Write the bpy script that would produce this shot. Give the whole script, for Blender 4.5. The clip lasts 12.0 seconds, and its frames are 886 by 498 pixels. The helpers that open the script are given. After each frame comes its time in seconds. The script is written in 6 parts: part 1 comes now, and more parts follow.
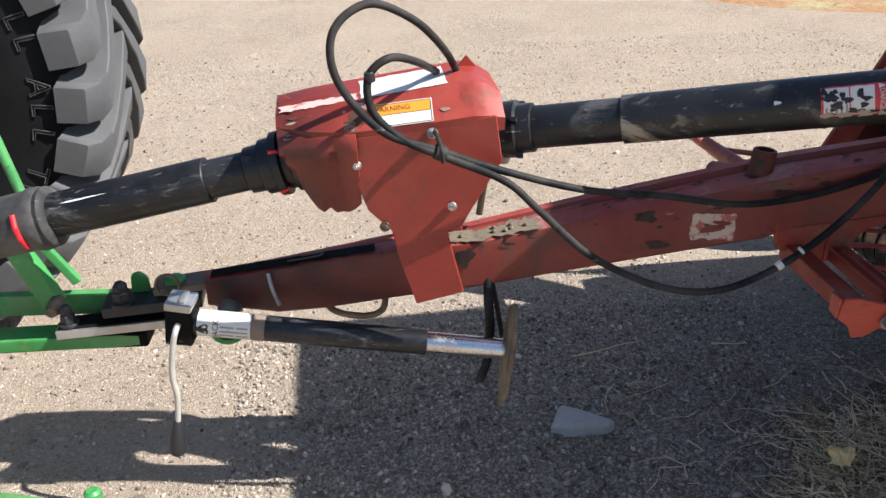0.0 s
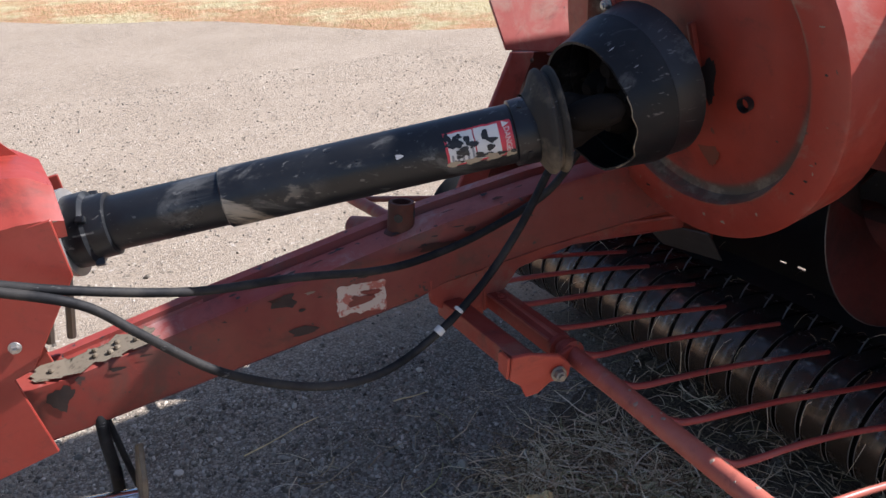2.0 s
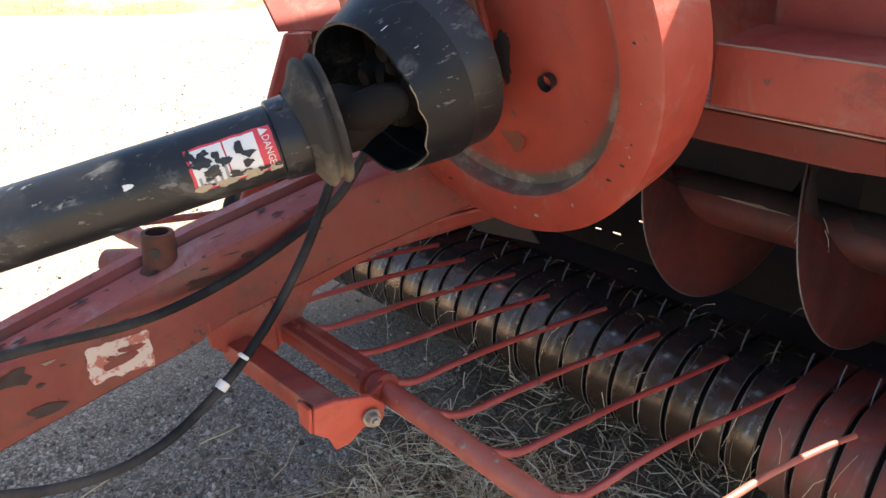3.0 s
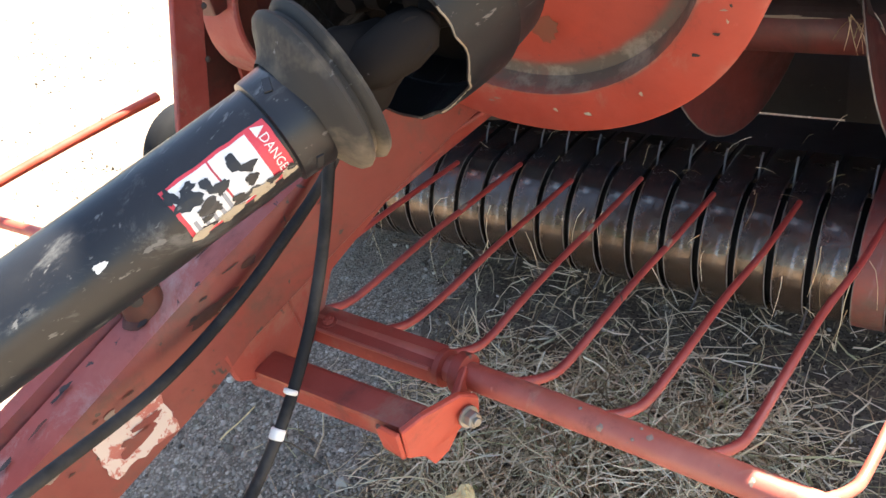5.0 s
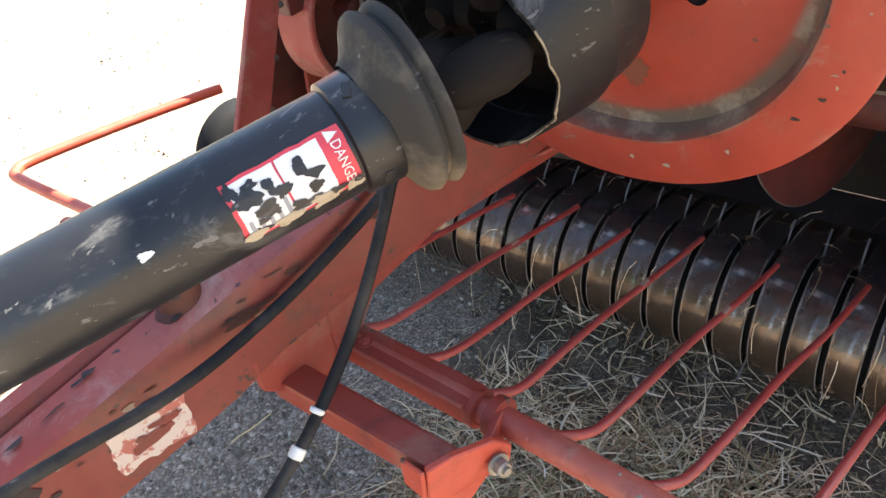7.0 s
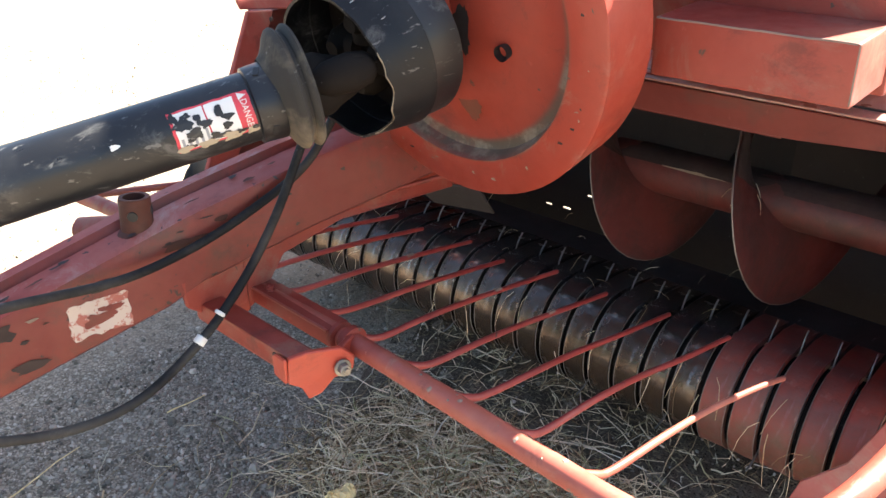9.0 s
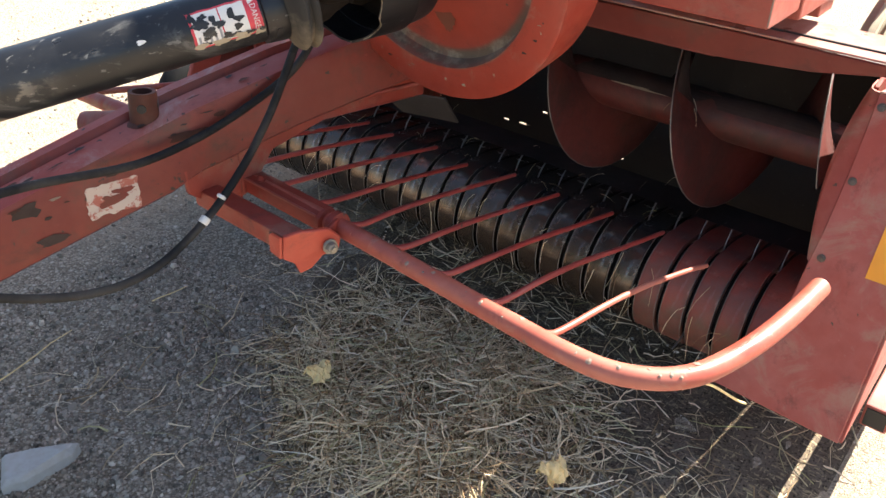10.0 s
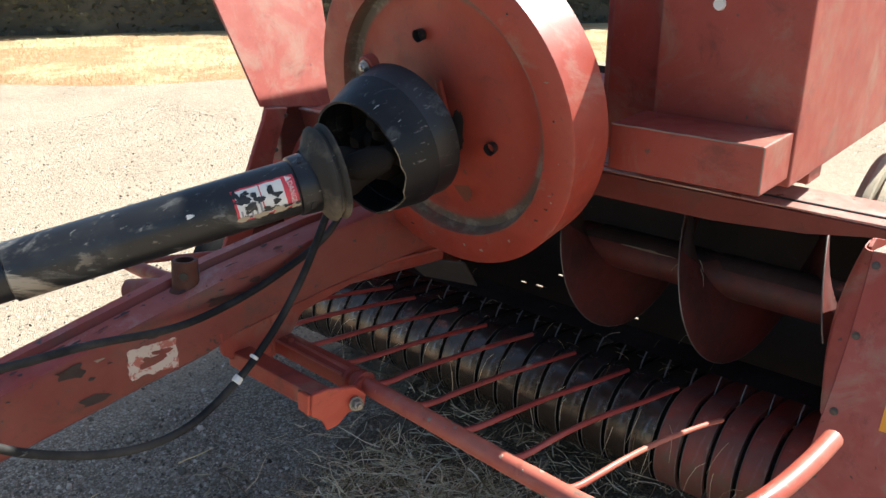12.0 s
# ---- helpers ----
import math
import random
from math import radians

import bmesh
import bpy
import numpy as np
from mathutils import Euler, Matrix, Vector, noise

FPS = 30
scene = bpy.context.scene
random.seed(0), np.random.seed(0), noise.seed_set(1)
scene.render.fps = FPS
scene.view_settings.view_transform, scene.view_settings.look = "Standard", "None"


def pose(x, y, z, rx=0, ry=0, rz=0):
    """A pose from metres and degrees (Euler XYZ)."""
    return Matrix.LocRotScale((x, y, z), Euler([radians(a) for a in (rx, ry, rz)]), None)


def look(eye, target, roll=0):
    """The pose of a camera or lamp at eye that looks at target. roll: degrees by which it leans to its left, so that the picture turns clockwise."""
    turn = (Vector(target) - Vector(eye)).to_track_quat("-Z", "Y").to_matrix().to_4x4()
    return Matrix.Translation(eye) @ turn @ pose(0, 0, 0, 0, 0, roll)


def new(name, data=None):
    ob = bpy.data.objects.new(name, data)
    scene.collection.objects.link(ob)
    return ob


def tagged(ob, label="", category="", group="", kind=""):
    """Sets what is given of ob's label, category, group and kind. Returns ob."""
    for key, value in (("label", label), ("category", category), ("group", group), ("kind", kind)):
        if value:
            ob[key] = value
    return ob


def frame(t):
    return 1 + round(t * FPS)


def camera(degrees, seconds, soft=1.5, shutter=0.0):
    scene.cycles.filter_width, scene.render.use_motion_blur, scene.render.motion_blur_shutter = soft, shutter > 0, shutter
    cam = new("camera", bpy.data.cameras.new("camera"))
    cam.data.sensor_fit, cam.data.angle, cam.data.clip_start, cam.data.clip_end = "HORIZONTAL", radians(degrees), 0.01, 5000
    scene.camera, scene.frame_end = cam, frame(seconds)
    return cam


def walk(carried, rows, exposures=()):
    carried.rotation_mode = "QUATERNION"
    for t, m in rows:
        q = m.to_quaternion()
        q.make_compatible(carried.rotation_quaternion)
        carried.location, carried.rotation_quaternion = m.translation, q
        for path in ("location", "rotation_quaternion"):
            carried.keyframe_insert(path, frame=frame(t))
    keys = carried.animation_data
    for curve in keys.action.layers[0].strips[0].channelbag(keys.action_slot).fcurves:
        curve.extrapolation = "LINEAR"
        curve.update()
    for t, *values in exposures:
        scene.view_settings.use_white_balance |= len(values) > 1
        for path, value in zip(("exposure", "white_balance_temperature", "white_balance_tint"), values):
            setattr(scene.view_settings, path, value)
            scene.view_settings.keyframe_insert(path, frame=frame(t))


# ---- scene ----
cam = camera(56.0, 12.0)
PATH = [
    (0, (0.057, 0.038, 1.526), (0.286, 1.761, 0.537), -0.7),
    (0.5, (0.018, 0.097, 1.529), (0.417, 1.798, 0.554), -1.9),
    (1, (0.016, 0.153, 1.52), (0.672, 1.778, 0.555), -1.7),
    (1.5, (0.106, 0.232, 1.497), (0.919, 1.792, 0.545), -0.9),
    (2, (0.266, 0.32, 1.476), (1.203, 1.822, 0.546), 0.4),
    (2.5, (0.369, 0.384, 1.447), (1.503, 1.744, 0.516), 1.3),
    (3, (0.462, 0.48, 1.426), (1.706, 1.701, 0.444), 0.1),
    (3.2, (0.492, 0.522, 1.411), (1.676, 1.735, 0.35), -1.5),
    (4.8, (0.582, 0.792, 1.409), (1.753, 1.765, 0.111), -13.9),
    (5, (0.584, 0.803, 1.41), (1.765, 1.764, 0.113), -12.9),
    (5.5, (0.611, 0.849, 1.414), (1.85, 1.802, 0.166), -8.4),
    (6, (0.627, 0.859, 1.377), (1.911, 1.819, 0.18), -4.8),
    (6.5, (0.627, 0.858, 1.383), (1.861, 1.858, 0.168), -4.8),
    (7, (0.599, 0.85, 1.388), (1.777, 1.889, 0.149), -6.3),
    (7.5, (0.513, 0.767, 1.412), (1.74, 1.747, 0.174), -4.3),
    (7.7, (0.489, 0.727, 1.408), (1.749, 1.691, 0.19), -3.0),
    (9.3, (0.303, 0.365, 1.443), (1.612, 1.506, 0.451), 1.6),
    (9.5, (0.242, 0.338, 1.459), (1.536, 1.456, 0.422), 1.7),
    (10, (0.2, 0.332, 1.488), (1.519, 1.296, 0.334), 4.9),
    (10.5, (0.19, 0.309, 1.497), (1.596, 1.293, 0.47), 5.1),
    (11, (0.189, 0.306, 1.502), (1.618, 1.301, 0.518), 3.6),
    (11.5, (0.177, 0.293, 1.506), (1.617, 1.34, 0.595), 2.5),
    (12, (0.136, 0.283, 1.524), (1.562, 1.423, 0.707), 3.0),
]
LEVEL = pose(0, 1.4, 0, 3.8, 0, 0) @ pose(0, -1.4, 0)
EXPOSURE = [(0, 0.9, 6050, 11), (1.0, 0.92, 6000, 11), (1.5, 0.92, 5900, 12), (2.0, 0.87, 5750, 14), (2.3, 0.95, 5850, 15), (2.5, 1.20, 6050, 15), (3.0, 2.26, 6650, 10), (3.2, 2.42, 6650, 9),
            (4.8, 2.87, 6750, 8), (5, 2.92, 6750, 8), (5.5, 3.10, 6750, 8), (6.0, 3.04, 6700, 8), (6.5, 2.92, 6650, 8), (7.5, 2.80, 6800, 8), (9.5, 2.37, 6650, 8), (9.8, 2.07, 6650, 8), (10.0, 2.07, 6650, 8), (10.3, 2.16, 6650, 8),
            (10.5, 2.30, 6650, 8), (11.3, 2.05, 6500, 8), (11.6, 1.92, 6400, 8), (12, 1.48, 6200, 4)]
walk(cam, [(t, LEVEL @ look(eye, target, roll)) for t, eye, target, roll in PATH], EXPOSURE)

# ---- world and sun ----
SUN = Vector((0.926, -0.34, 1.0)).normalized()
world = bpy.data.worlds.new("sky")
scene.world = world
world.use_nodes = True
sky = world.node_tree.nodes.new("ShaderNodeTexSky")
sky.sky_type = "NISHITA"
sky.sun_disc = False
sky.dust_density = 1.7
sky.ozone_density = 1.6
sky.sun_elevation = math.asin(SUN.z)
sky.sun_rotation = math.atan2(SUN.x, SUN.y)
world.node_tree.links.new(sky.outputs[0], world.node_tree.nodes["Background"].inputs[0])
world.node_tree.nodes["Background"].inputs[1].default_value = 0.070
sun = new("sun", bpy.data.lights.new("sun", "SUN"))
sun.data.energy = 5.4
sun.data.angle = radians(0.5)
sun.data.color = (1.0, 0.94, 0.86)
sun.matrix_world = look(SUN * 20, (0, 0, 0))


# ---- materials ----
class Mat:
    """A small node builder round one Principled shader."""

    def __init__(self, name, rough=0.6, metal=0.0, spec=0.5):
        self.m = bpy.data.materials.new(name)
        self.m.use_nodes = True
        self.t = self.m.node_tree
        self.p = self.t.nodes["Principled BSDF"]
        self.p.inputs["Roughness"].default_value = rough
        self.p.inputs["Metallic"].default_value = metal
        self.p.inputs["Specular IOR Level"].default_value = spec
        self.co = self.t.nodes.new("ShaderNodeTexCoord").outputs["Object"]

    def link(self, a, b):
        self.t.links.new(a, b)

    def noise(self, scale, detail=4.0, rough=0.6, dist=0.0, stretch=None):
        n = self.t.nodes.new("ShaderNodeTexNoise")
        n.inputs["Scale"].default_value = scale
        n.inputs["Detail"].default_value = detail
        n.inputs["Roughness"].default_value = rough
        n.inputs["Distortion"].default_value = dist
        co = self.co
        if stretch:
            mp = self.t.nodes.new("ShaderNodeMapping")
            mp.inputs["Scale"].default_value = stretch
            self.link(co, mp.inputs["Vector"])
            co = mp.outputs[0]
        self.link(co, n.inputs["Vector"])
        return n.outputs["Fac"]

    def voronoi(self, scale, feature="F1"):
        n = self.t.nodes.new("ShaderNodeTexVoronoi")
        n.feature = feature
        n.inputs["Scale"].default_value = scale
        self.link(self.co, n.inputs["Vector"])
        return n

    def ramp(self, fac, stops):
        n = self.t.nodes.new("ShaderNodeValToRGB")
        el = n.color_ramp.elements
        while len(el) < len(stops):
            el.new(0.5)
        for e, (pos, c) in zip(el, stops):
            e.position = pos
            e.color = (c, c, c, 1) if isinstance(c, (int, float)) else (*c, 1)
        self.link(fac, n.inputs[0])
        return n.outputs[0]

    def mix(self, fac, a, b, mode="MIX"):
        n = self.t.nodes.new("ShaderNodeMix")
        n.data_type = "RGBA"
        n.blend_type = mode
        for sock, v in ((n.inputs[0], fac), (n.inputs[6], a), (n.inputs[7], b)):
            if isinstance(v, (int, float)):
                sock.default_value = v
            elif isinstance(v, tuple):
                sock.default_value = (*v, 1)
            else:
                self.link(v, sock)
        return n.outputs[2]

    def color(self, c):
        if isinstance(c, tuple):
            self.p.inputs["Base Color"].default_value = (*c, 1)
        else:
            self.link(c, self.p.inputs["Base Color"])
        return self

    def rough(self, c):
        self.link(c, self.p.inputs["Roughness"])
        return self

    def bump(self, h, strength=0.3, dist=0.002):
        b = self.t.nodes.new("ShaderNodeBump")
        b.inputs["Strength"].default_value = strength
        b.inputs["Distance"].default_value = dist
        self.link(h, b.inputs["Height"])
        self.link(b.outputs[0], self.p.inputs["Normal"])
        return self

    def island(self):
        return self.t.nodes.new("ShaderNodeNewGeometry").outputs["Random Per Island"]

    def random(self):
        return self.t.nodes.new("ShaderNodeObjectInfo").outputs["Random"]


def paint(name, base, faded, dirt, rough=0.45, dirt_amount=0.5, chip=(0.10, 0.055, 0.04), chip_amount=0.70, grease=None, hub=None):
    """Old machine paint: sun-faded clouds, dust, small chips down to dark metal."""
    m = Mat(name, rough)
    c = m.mix(m.ramp(m.noise(3.5, 5, 0.6), [(0.38, 0.0), (0.66, 1.0)]), base, faded)
    c = m.mix(m.ramp(m.noise(26, 6, 0.7), [(0.45, 0.0), (0.8, 0.35)]), c, tuple(v * 0.6 for v in base))
    c = m.mix(m.ramp(m.noise(7, 8, 0.72, 0.6), [(dirt_amount, 0.0), (dirt_amount + 0.16, 0.6)]), c, dirt)
    c = m.mix(m.ramp(m.noise(12, 8, 0.75, 0.4), [(0.56, 0.0), (0.68, 0.55)]), c, tuple(v * 0.32 + 0.012 for v in base))
    c = m.mix(m.ramp(m.noise(70, 4, 0.7, 0.0, (0.2, 1.0, 0.6)), [(0.66, 0.0), (0.72, 0.35)]), c, tuple(min(1.0, v * 1.3 + 0.03) for v in faded))
    flake = m.noise(34, 5, 0.55, 0.3)
    c = m.mix(m.ramp(flake, [(chip_amount, 0.0), (chip_amount + 0.025, 1.0)]), c, chip)
    if grease:
        # black grease and, on the tongue, cover shade: thick at one end, thinning along
        xyz = m.t.nodes.new("ShaderNodeSeparateXYZ")
        m.link(m.co, xyz.inputs[0])
        span = m.t.nodes.new("ShaderNodeMapRange")
        span.interpolation_type = "SMOOTHSTEP"
        for i, v in enumerate((grease[1], grease[0], 0.0, 1.0)):
            span.inputs[1 + i].default_value = v
        m.link(xyz.outputs[0], span.inputs[0])
        smear = m.ramp(m.noise(6, 6, 0.65, 0.8, (0.5, 1.0, 1.0)), [(0.34, 0.25), (0.6, 0.95)])
        c = m.mix(m.mix(1.0, smear, span.outputs[0], "MULTIPLY"), c, (0.030, 0.016, 0.014))
    if hub:
        # packed dirt in the groove, rubbed paint beside it
        far = m.t.nodes.new("ShaderNodeVectorMath")
        far.operation = "DISTANCE"
        m.link(m.co, far.inputs[0])
        far.inputs[1].default_value = hub
        d = far.outputs["Value"]
        groove = m.ramp(d, [(0.226, 0.0), (0.236, 1.0), (0.250, 1.0), (0.258, 0.0)])
        c = m.mix(m.mix(1.0, groove, m.ramp(m.noise(9, 6, 0.7), [(0.25, 0.45), (0.5, 1.0)]), "MULTIPLY"), c, (0.105, 0.082, 0.058))
        c = m.mix(m.mix(1.0, groove, m.ramp(m.noise(16, 6, 0.7), [(0.52, 0.0), (0.62, 0.8)]), "MULTIPLY"), c, (0.26, 0.215, 0.16))
        rub = m.ramp(d, [(0.250, 0.0), (0.256, 1.0), (0.272, 0.5), (0.292, 0.0)])
        c = m.mix(m.mix(1.0, rub, m.ramp(m.noise(13, 6, 0.68, 0.5), [(0.54, 0.0), (0.64, 0.6)]), "MULTIPLY"), c, (0.28, 0.19, 0.13))
        dish = m.ramp(d, [(0.10, 0.55), (0.24, 0.12)])
        c = m.mix(m.mix(1.0, dish, m.ramp(m.noise(6, 5, 0.6), [(0.40, 0.1), (0.7, 1.0)]), "MULTIPLY"), c, (0.06, 0.035, 0.03))
        edge = m.ramp(d, [(0.306, 0.0), (0.320, 1.0)])
        c = m.mix(m.mix(1.0, edge, m.ramp(m.noise(8, 6, 0.7, 0.4), [(0.52, 0.0), (0.66, 0.55)]), "MULTIPLY"), c, (0.33, 0.20, 0.15))
    m.color(c)
    m.rough(m.ramp(m.noise(18, 4), [(0.3, rough - 0.08), (0.7, rough + 0.2)]))
    m.bump(m.mix(0.5, m.noise(180, 3), flake), 0.25, 0.001)
    return m.m


RED = paint("red_paint", (0.275, 0.037, 0.022), (0.31, 0.060, 0.040), (0.25, 0.16, 0.11))
RED_BRIGHT = paint("fresh_red_paint", (0.46, 0.060, 0.030), (0.50, 0.090, 0.052), (0.30, 0.18, 0.12), 0.4, 0.62)
RED_DUSTY = paint("dusty_red_paint", (0.34, 0.062, 0.045), (0.40, 0.125, 0.10), (0.34, 0.23, 0.17), 0.55, 0.5)
# Dusty red paled further, the sun on ledge and cap put into it.
RED_LEDGE = paint("sunlit_dusty_ledge_paint", (0.33, 0.150, 0.118), (0.40, 0.225, 0.185), (0.52, 0.44, 0.37), 0.33, 0.50)
# Red darkened for shade in the chamber and far side, plus grime.
RED_GRIMY_SHADED = paint("shaded_grimy_red_paint", (0.110, 0.020, 0.015), (0.125, 0.030, 0.024), (0.030, 0.020, 0.016), 0.5, 0.44)
# Its grease darkening also paints the shade of cover and shaft.
RED_TONGUE = paint("tongue_red_paint", (0.190, 0.026, 0.017), (0.215, 0.041, 0.029), (0.070, 0.046, 0.034), 0.42, 0.50, (0.05, 0.03, 0.025), 0.66, grease=(-0.05, 0.38))
RED_WHEEL = paint("flywheel_red_paint", (0.31, 0.038, 0.020), (0.32, 0.050, 0.030), (0.26, 0.16, 0.11), 0.42, 0.64, hub=(1.335, 1.205, 1.095))
RED_STAINED = paint("oil_stained_red_paint", (0.265, 0.028, 0.017), (0.31, 0.050, 0.034), (0.085, 0.045, 0.03), 0.34, 0.55, grease=(-0.04, 0.13))
RED_SCOURED = paint("scoured_red_paint", (0.31, 0.048, 0.034), (0.36, 0.10, 0.078), (0.44, 0.37, 0.34), 0.5, 0.55, (0.05, 0.03, 0.028), 0.66)
# Darker copy of the rail red, shade put in for most rods.
RED_ROD_SHADED = paint("shaded_rod_paint", (0.30, 0.040, 0.032), (0.33, 0.066, 0.056), (0.22, 0.13, 0.10), 0.36, 0.62)
# Front lip darkened: dirt, with the shade on its face put in.
RED_BEAM = paint("shaded_dirty_beam_paint", (0.15, 0.025, 0.019), (0.18, 0.040, 0.031), (0.07, 0.050, 0.040), 0.5, 0.50)
# Faded rail red paled further, full sun put into the colour.
RED_SUNLIT = paint("sunlit_rail_paint", (0.36, 0.070, 0.046), (0.46, 0.165, 0.115), (0.42, 0.30, 0.22), 0.36, 0.58, (0.20, 0.13, 0.10), 0.68)
GREEN = paint("green_paint", (0.036, 0.23, 0.046), (0.09, 0.34, 0.11), (0.20, 0.18, 0.10), 0.38, 0.50, (0.10, 0.06, 0.04), 0.68)


def black_plastic(name, base, dust, gloss, spotted=False, mud=None, veil=(0.4, 0.75, 0.5), sheen=0.2):
    m = Mat(name, gloss, 0.0, sheen)
    c = m.mix(m.ramp(m.noise(5, 6, 0.65), [(veil[0], 0.0), (veil[1], veil[2])]), base, dust)
    scratch = m.ramp(m.noise(60, 4, 0.7, 0.0, (0.25, 1.0, 1.0)), [(0.66, 0.0), (0.72, 0.6)])
    c = m.mix(scratch, c, (0.22, 0.21, 0.2))
    if spotted:
        spots = m.ramp(m.noise(22, 3, 0.5), [(0.72, 0.0), (0.76, 0.8)])
        c = m.mix(spots, c, (0.38, 0.36, 0.32))
        scuff = m.ramp(m.noise(13, 8, 0.72, 0.7, (0.45, 1.0, 1.0)), [(0.56, 0.0), (0.66, 0.6)])
        c = m.mix(scuff, c, (0.12, 0.118, 0.112))
        line = m.ramp(m.noise(120, 3, 0.6, 0.2, (0.07, 1.0, 1.0)), [(0.65, 0.0), (0.69, 0.55)])
        c = m.mix(line, c, (0.17, 0.165, 0.155))
    if mud:
        # dried mud splashed along one stretch of the tube
        xyz = m.t.nodes.new("ShaderNodeSeparateXYZ")
        m.link(m.co, xyz.inputs[0])
        span = m.t.nodes.new("ShaderNodeMapRange")
        span.interpolation_type = "SMOOTHSTEP"
        for i, v in enumerate((mud[1], mud[0], 0.0, 1.0)):
            span.inputs[1 + i].default_value = v
        m.link(xyz.outputs[0], span.inputs[0])
        splash = m.ramp(m.noise(11, 6, 0.65, 0.8, (0.6, 1.0, 1.0)), [(0.52, 0.0), (0.58, 0.9)])
        c = m.mix(m.mix(1.0, splash, span.outputs[0], "MULTIPLY"), c, (0.36, 0.31, 0.24))
    m.color(c).rough(m.ramp(m.noise(9, 4), [(0.3, gloss), (0.8, gloss + 0.3)]))
    m.bump(m.noise(90, 4), 0.15, 0.001)
    return m.m


TUBE = black_plastic("black_shield_plastic", (0.009, 0.0095, 0.011), (0.050, 0.052, 0.056), 0.24, True, None, (0.50, 0.78, 0.55), 0.5)
TUBE_MUDDY = black_plastic("muddy_shield_plastic", (0.009, 0.0095, 0.011), (0.050, 0.052, 0.056), 0.24, True, (0.60, 0.74), (0.50, 0.78, 0.55), 0.5)
BELL_GREY = black_plastic("grey_bell_rubber", (0.020, 0.020, 0.021), (0.17, 0.16, 0.145), 0.5, False, None, (0.42, 0.66, 0.7), 0.4)
BOOT = black_plastic("dusty_rubber_boot", (0.038, 0.035, 0.031), (0.24, 0.195, 0.14), 0.65, False, None, (0.46, 0.66, 0.85))
SCRAPED = black_plastic("scraped_shield_plastic", (0.007, 0.0075, 0.0085), (0.036, 0.036, 0.037), 0.26, True, None, (0.50, 0.70, 0.6), 0.45)
GUARD_BLACK = black_plastic("scraped_guard_plastic", (0.008, 0.0085, 0.010), (0.034, 0.035, 0.038), 0.32, True, None, (0.46, 0.70, 0.6), 0.27)
# Also blackens the drum core and roof cheek, where only shade lies.
DARK = black_plastic("shaded_greasy_black", (0.008, 0.0075, 0.007), (0.022, 0.018, 0.016), 0.6, False, None, (0.4, 0.75, 0.5), 0.06)
# Joint steel taken near black: grease, and the guard's inner shade put in.
GREASY_SHADED = black_plastic("shaded_greasy_steel", (0.0125, 0.0100, 0.0085), (0.026, 0.0200, 0.0155), 0.55, False, None, (0.4, 0.75, 0.6), 0.08)
# Feed chamber sheets darkened, the shade inside put into their colour.
FEED_SHADED = black_plastic("shaded_feed_steel", (0.046, 0.039, 0.036), (0.080, 0.066, 0.057), 0.6)
HOSE = black_plastic("hose_rubber", (0.012, 0.012, 0.013), (0.10, 0.09, 0.078), 0.55, False, None, (0.45, 0.7, 0.7))


def tyre_rubber():
    m = Mat("tyre_rubber", 0.8, 0.0, 0.15)
    c = m.mix(m.ramp(m.noise(4, 6, 0.6), [(0.35, 0.0), (0.75, 0.55)]), (0.007, 0.0072, 0.008), (0.022, 0.022, 0.022))
    m.color(c).bump(m.noise(70, 5), 0.2, 0.002)
    return m.m


TYRE = tyre_rubber()


def lug_rubber():
    m = Mat("worn_lug_rubber", 0.7)
    c = m.mix(m.noise(9, 6, 0.65), (0.050, 0.051, 0.053), (0.115, 0.115, 0.116))
    m.color(c).bump(m.noise(90, 5), 0.2, 0.002)
    return m.m


LUG = lug_rubber()
LETTER = Mat("letter_rubber", 0.7).color((0.030, 0.030, 0.031)).m


def steel(name, base, tint, rough, metal=0.9):
    m = Mat(name, rough, metal)
    c = m.mix(m.ramp(m.noise(9, 6, 0.65), [(0.35, 0.0), (0.7, 1.0)]), base, tint)
    m.color(c).rough(m.ramp(m.noise(22, 5, 0.7), [(0.3, rough - 0.08), (0.75, rough + 0.25)]))
    m.bump(m.noise(120, 4), 0.12, 0.001)
    return m.m


CHROME = steel("bright_chrome", (0.75, 0.76, 0.78), (0.6, 0.58, 0.55), 0.14, 1.0)
ZINC = steel("zinc_plate", (0.58, 0.58, 0.57), (0.40, 0.37, 0.33), 0.38, 0.85)
ZINC_OLD = steel("aged_zinc_plate", (0.34, 0.32, 0.28), (0.18, 0.13, 0.08), 0.4, 0.7)
DARK_STEEL = steel("dark_steel", (0.11, 0.105, 0.10), (0.17, 0.12, 0.08), 0.4, 0.7)
WIRE = steel("dull_spring_wire", (0.24, 0.23, 0.22), (0.12, 0.09, 0.07), 0.45, 0.7)
BOLT_BLACK = steel("oiled_black_steel", (0.035, 0.036, 0.042), (0.06, 0.055, 0.05), 0.38, 0.5)
RUST = steel("rusty_plate", (0.30, 0.24, 0.16), (0.085, 0.055, 0.035), 0.75, 0.25)
WORN = steel("bare_dusty_metal", (0.24, 0.19, 0.15), (0.30, 0.20, 0.15), 0.7, 0.2)
OIL_STAIN = steel("dried_oil", (0.125, 0.048, 0.024), (0.19, 0.036, 0.022), 0.5, 0.0)
MUD = steel("dried_mud", (0.36, 0.30, 0.22), (0.22, 0.17, 0.115), 0.85, 0.0)
# Patch colour: chamber shade and caked grime on the auger, stains elsewhere.
SHADE_GRIME = steel("caked_grime", (0.022, 0.014, 0.012), (0.045, 0.022, 0.018), 0.75, 0.0)
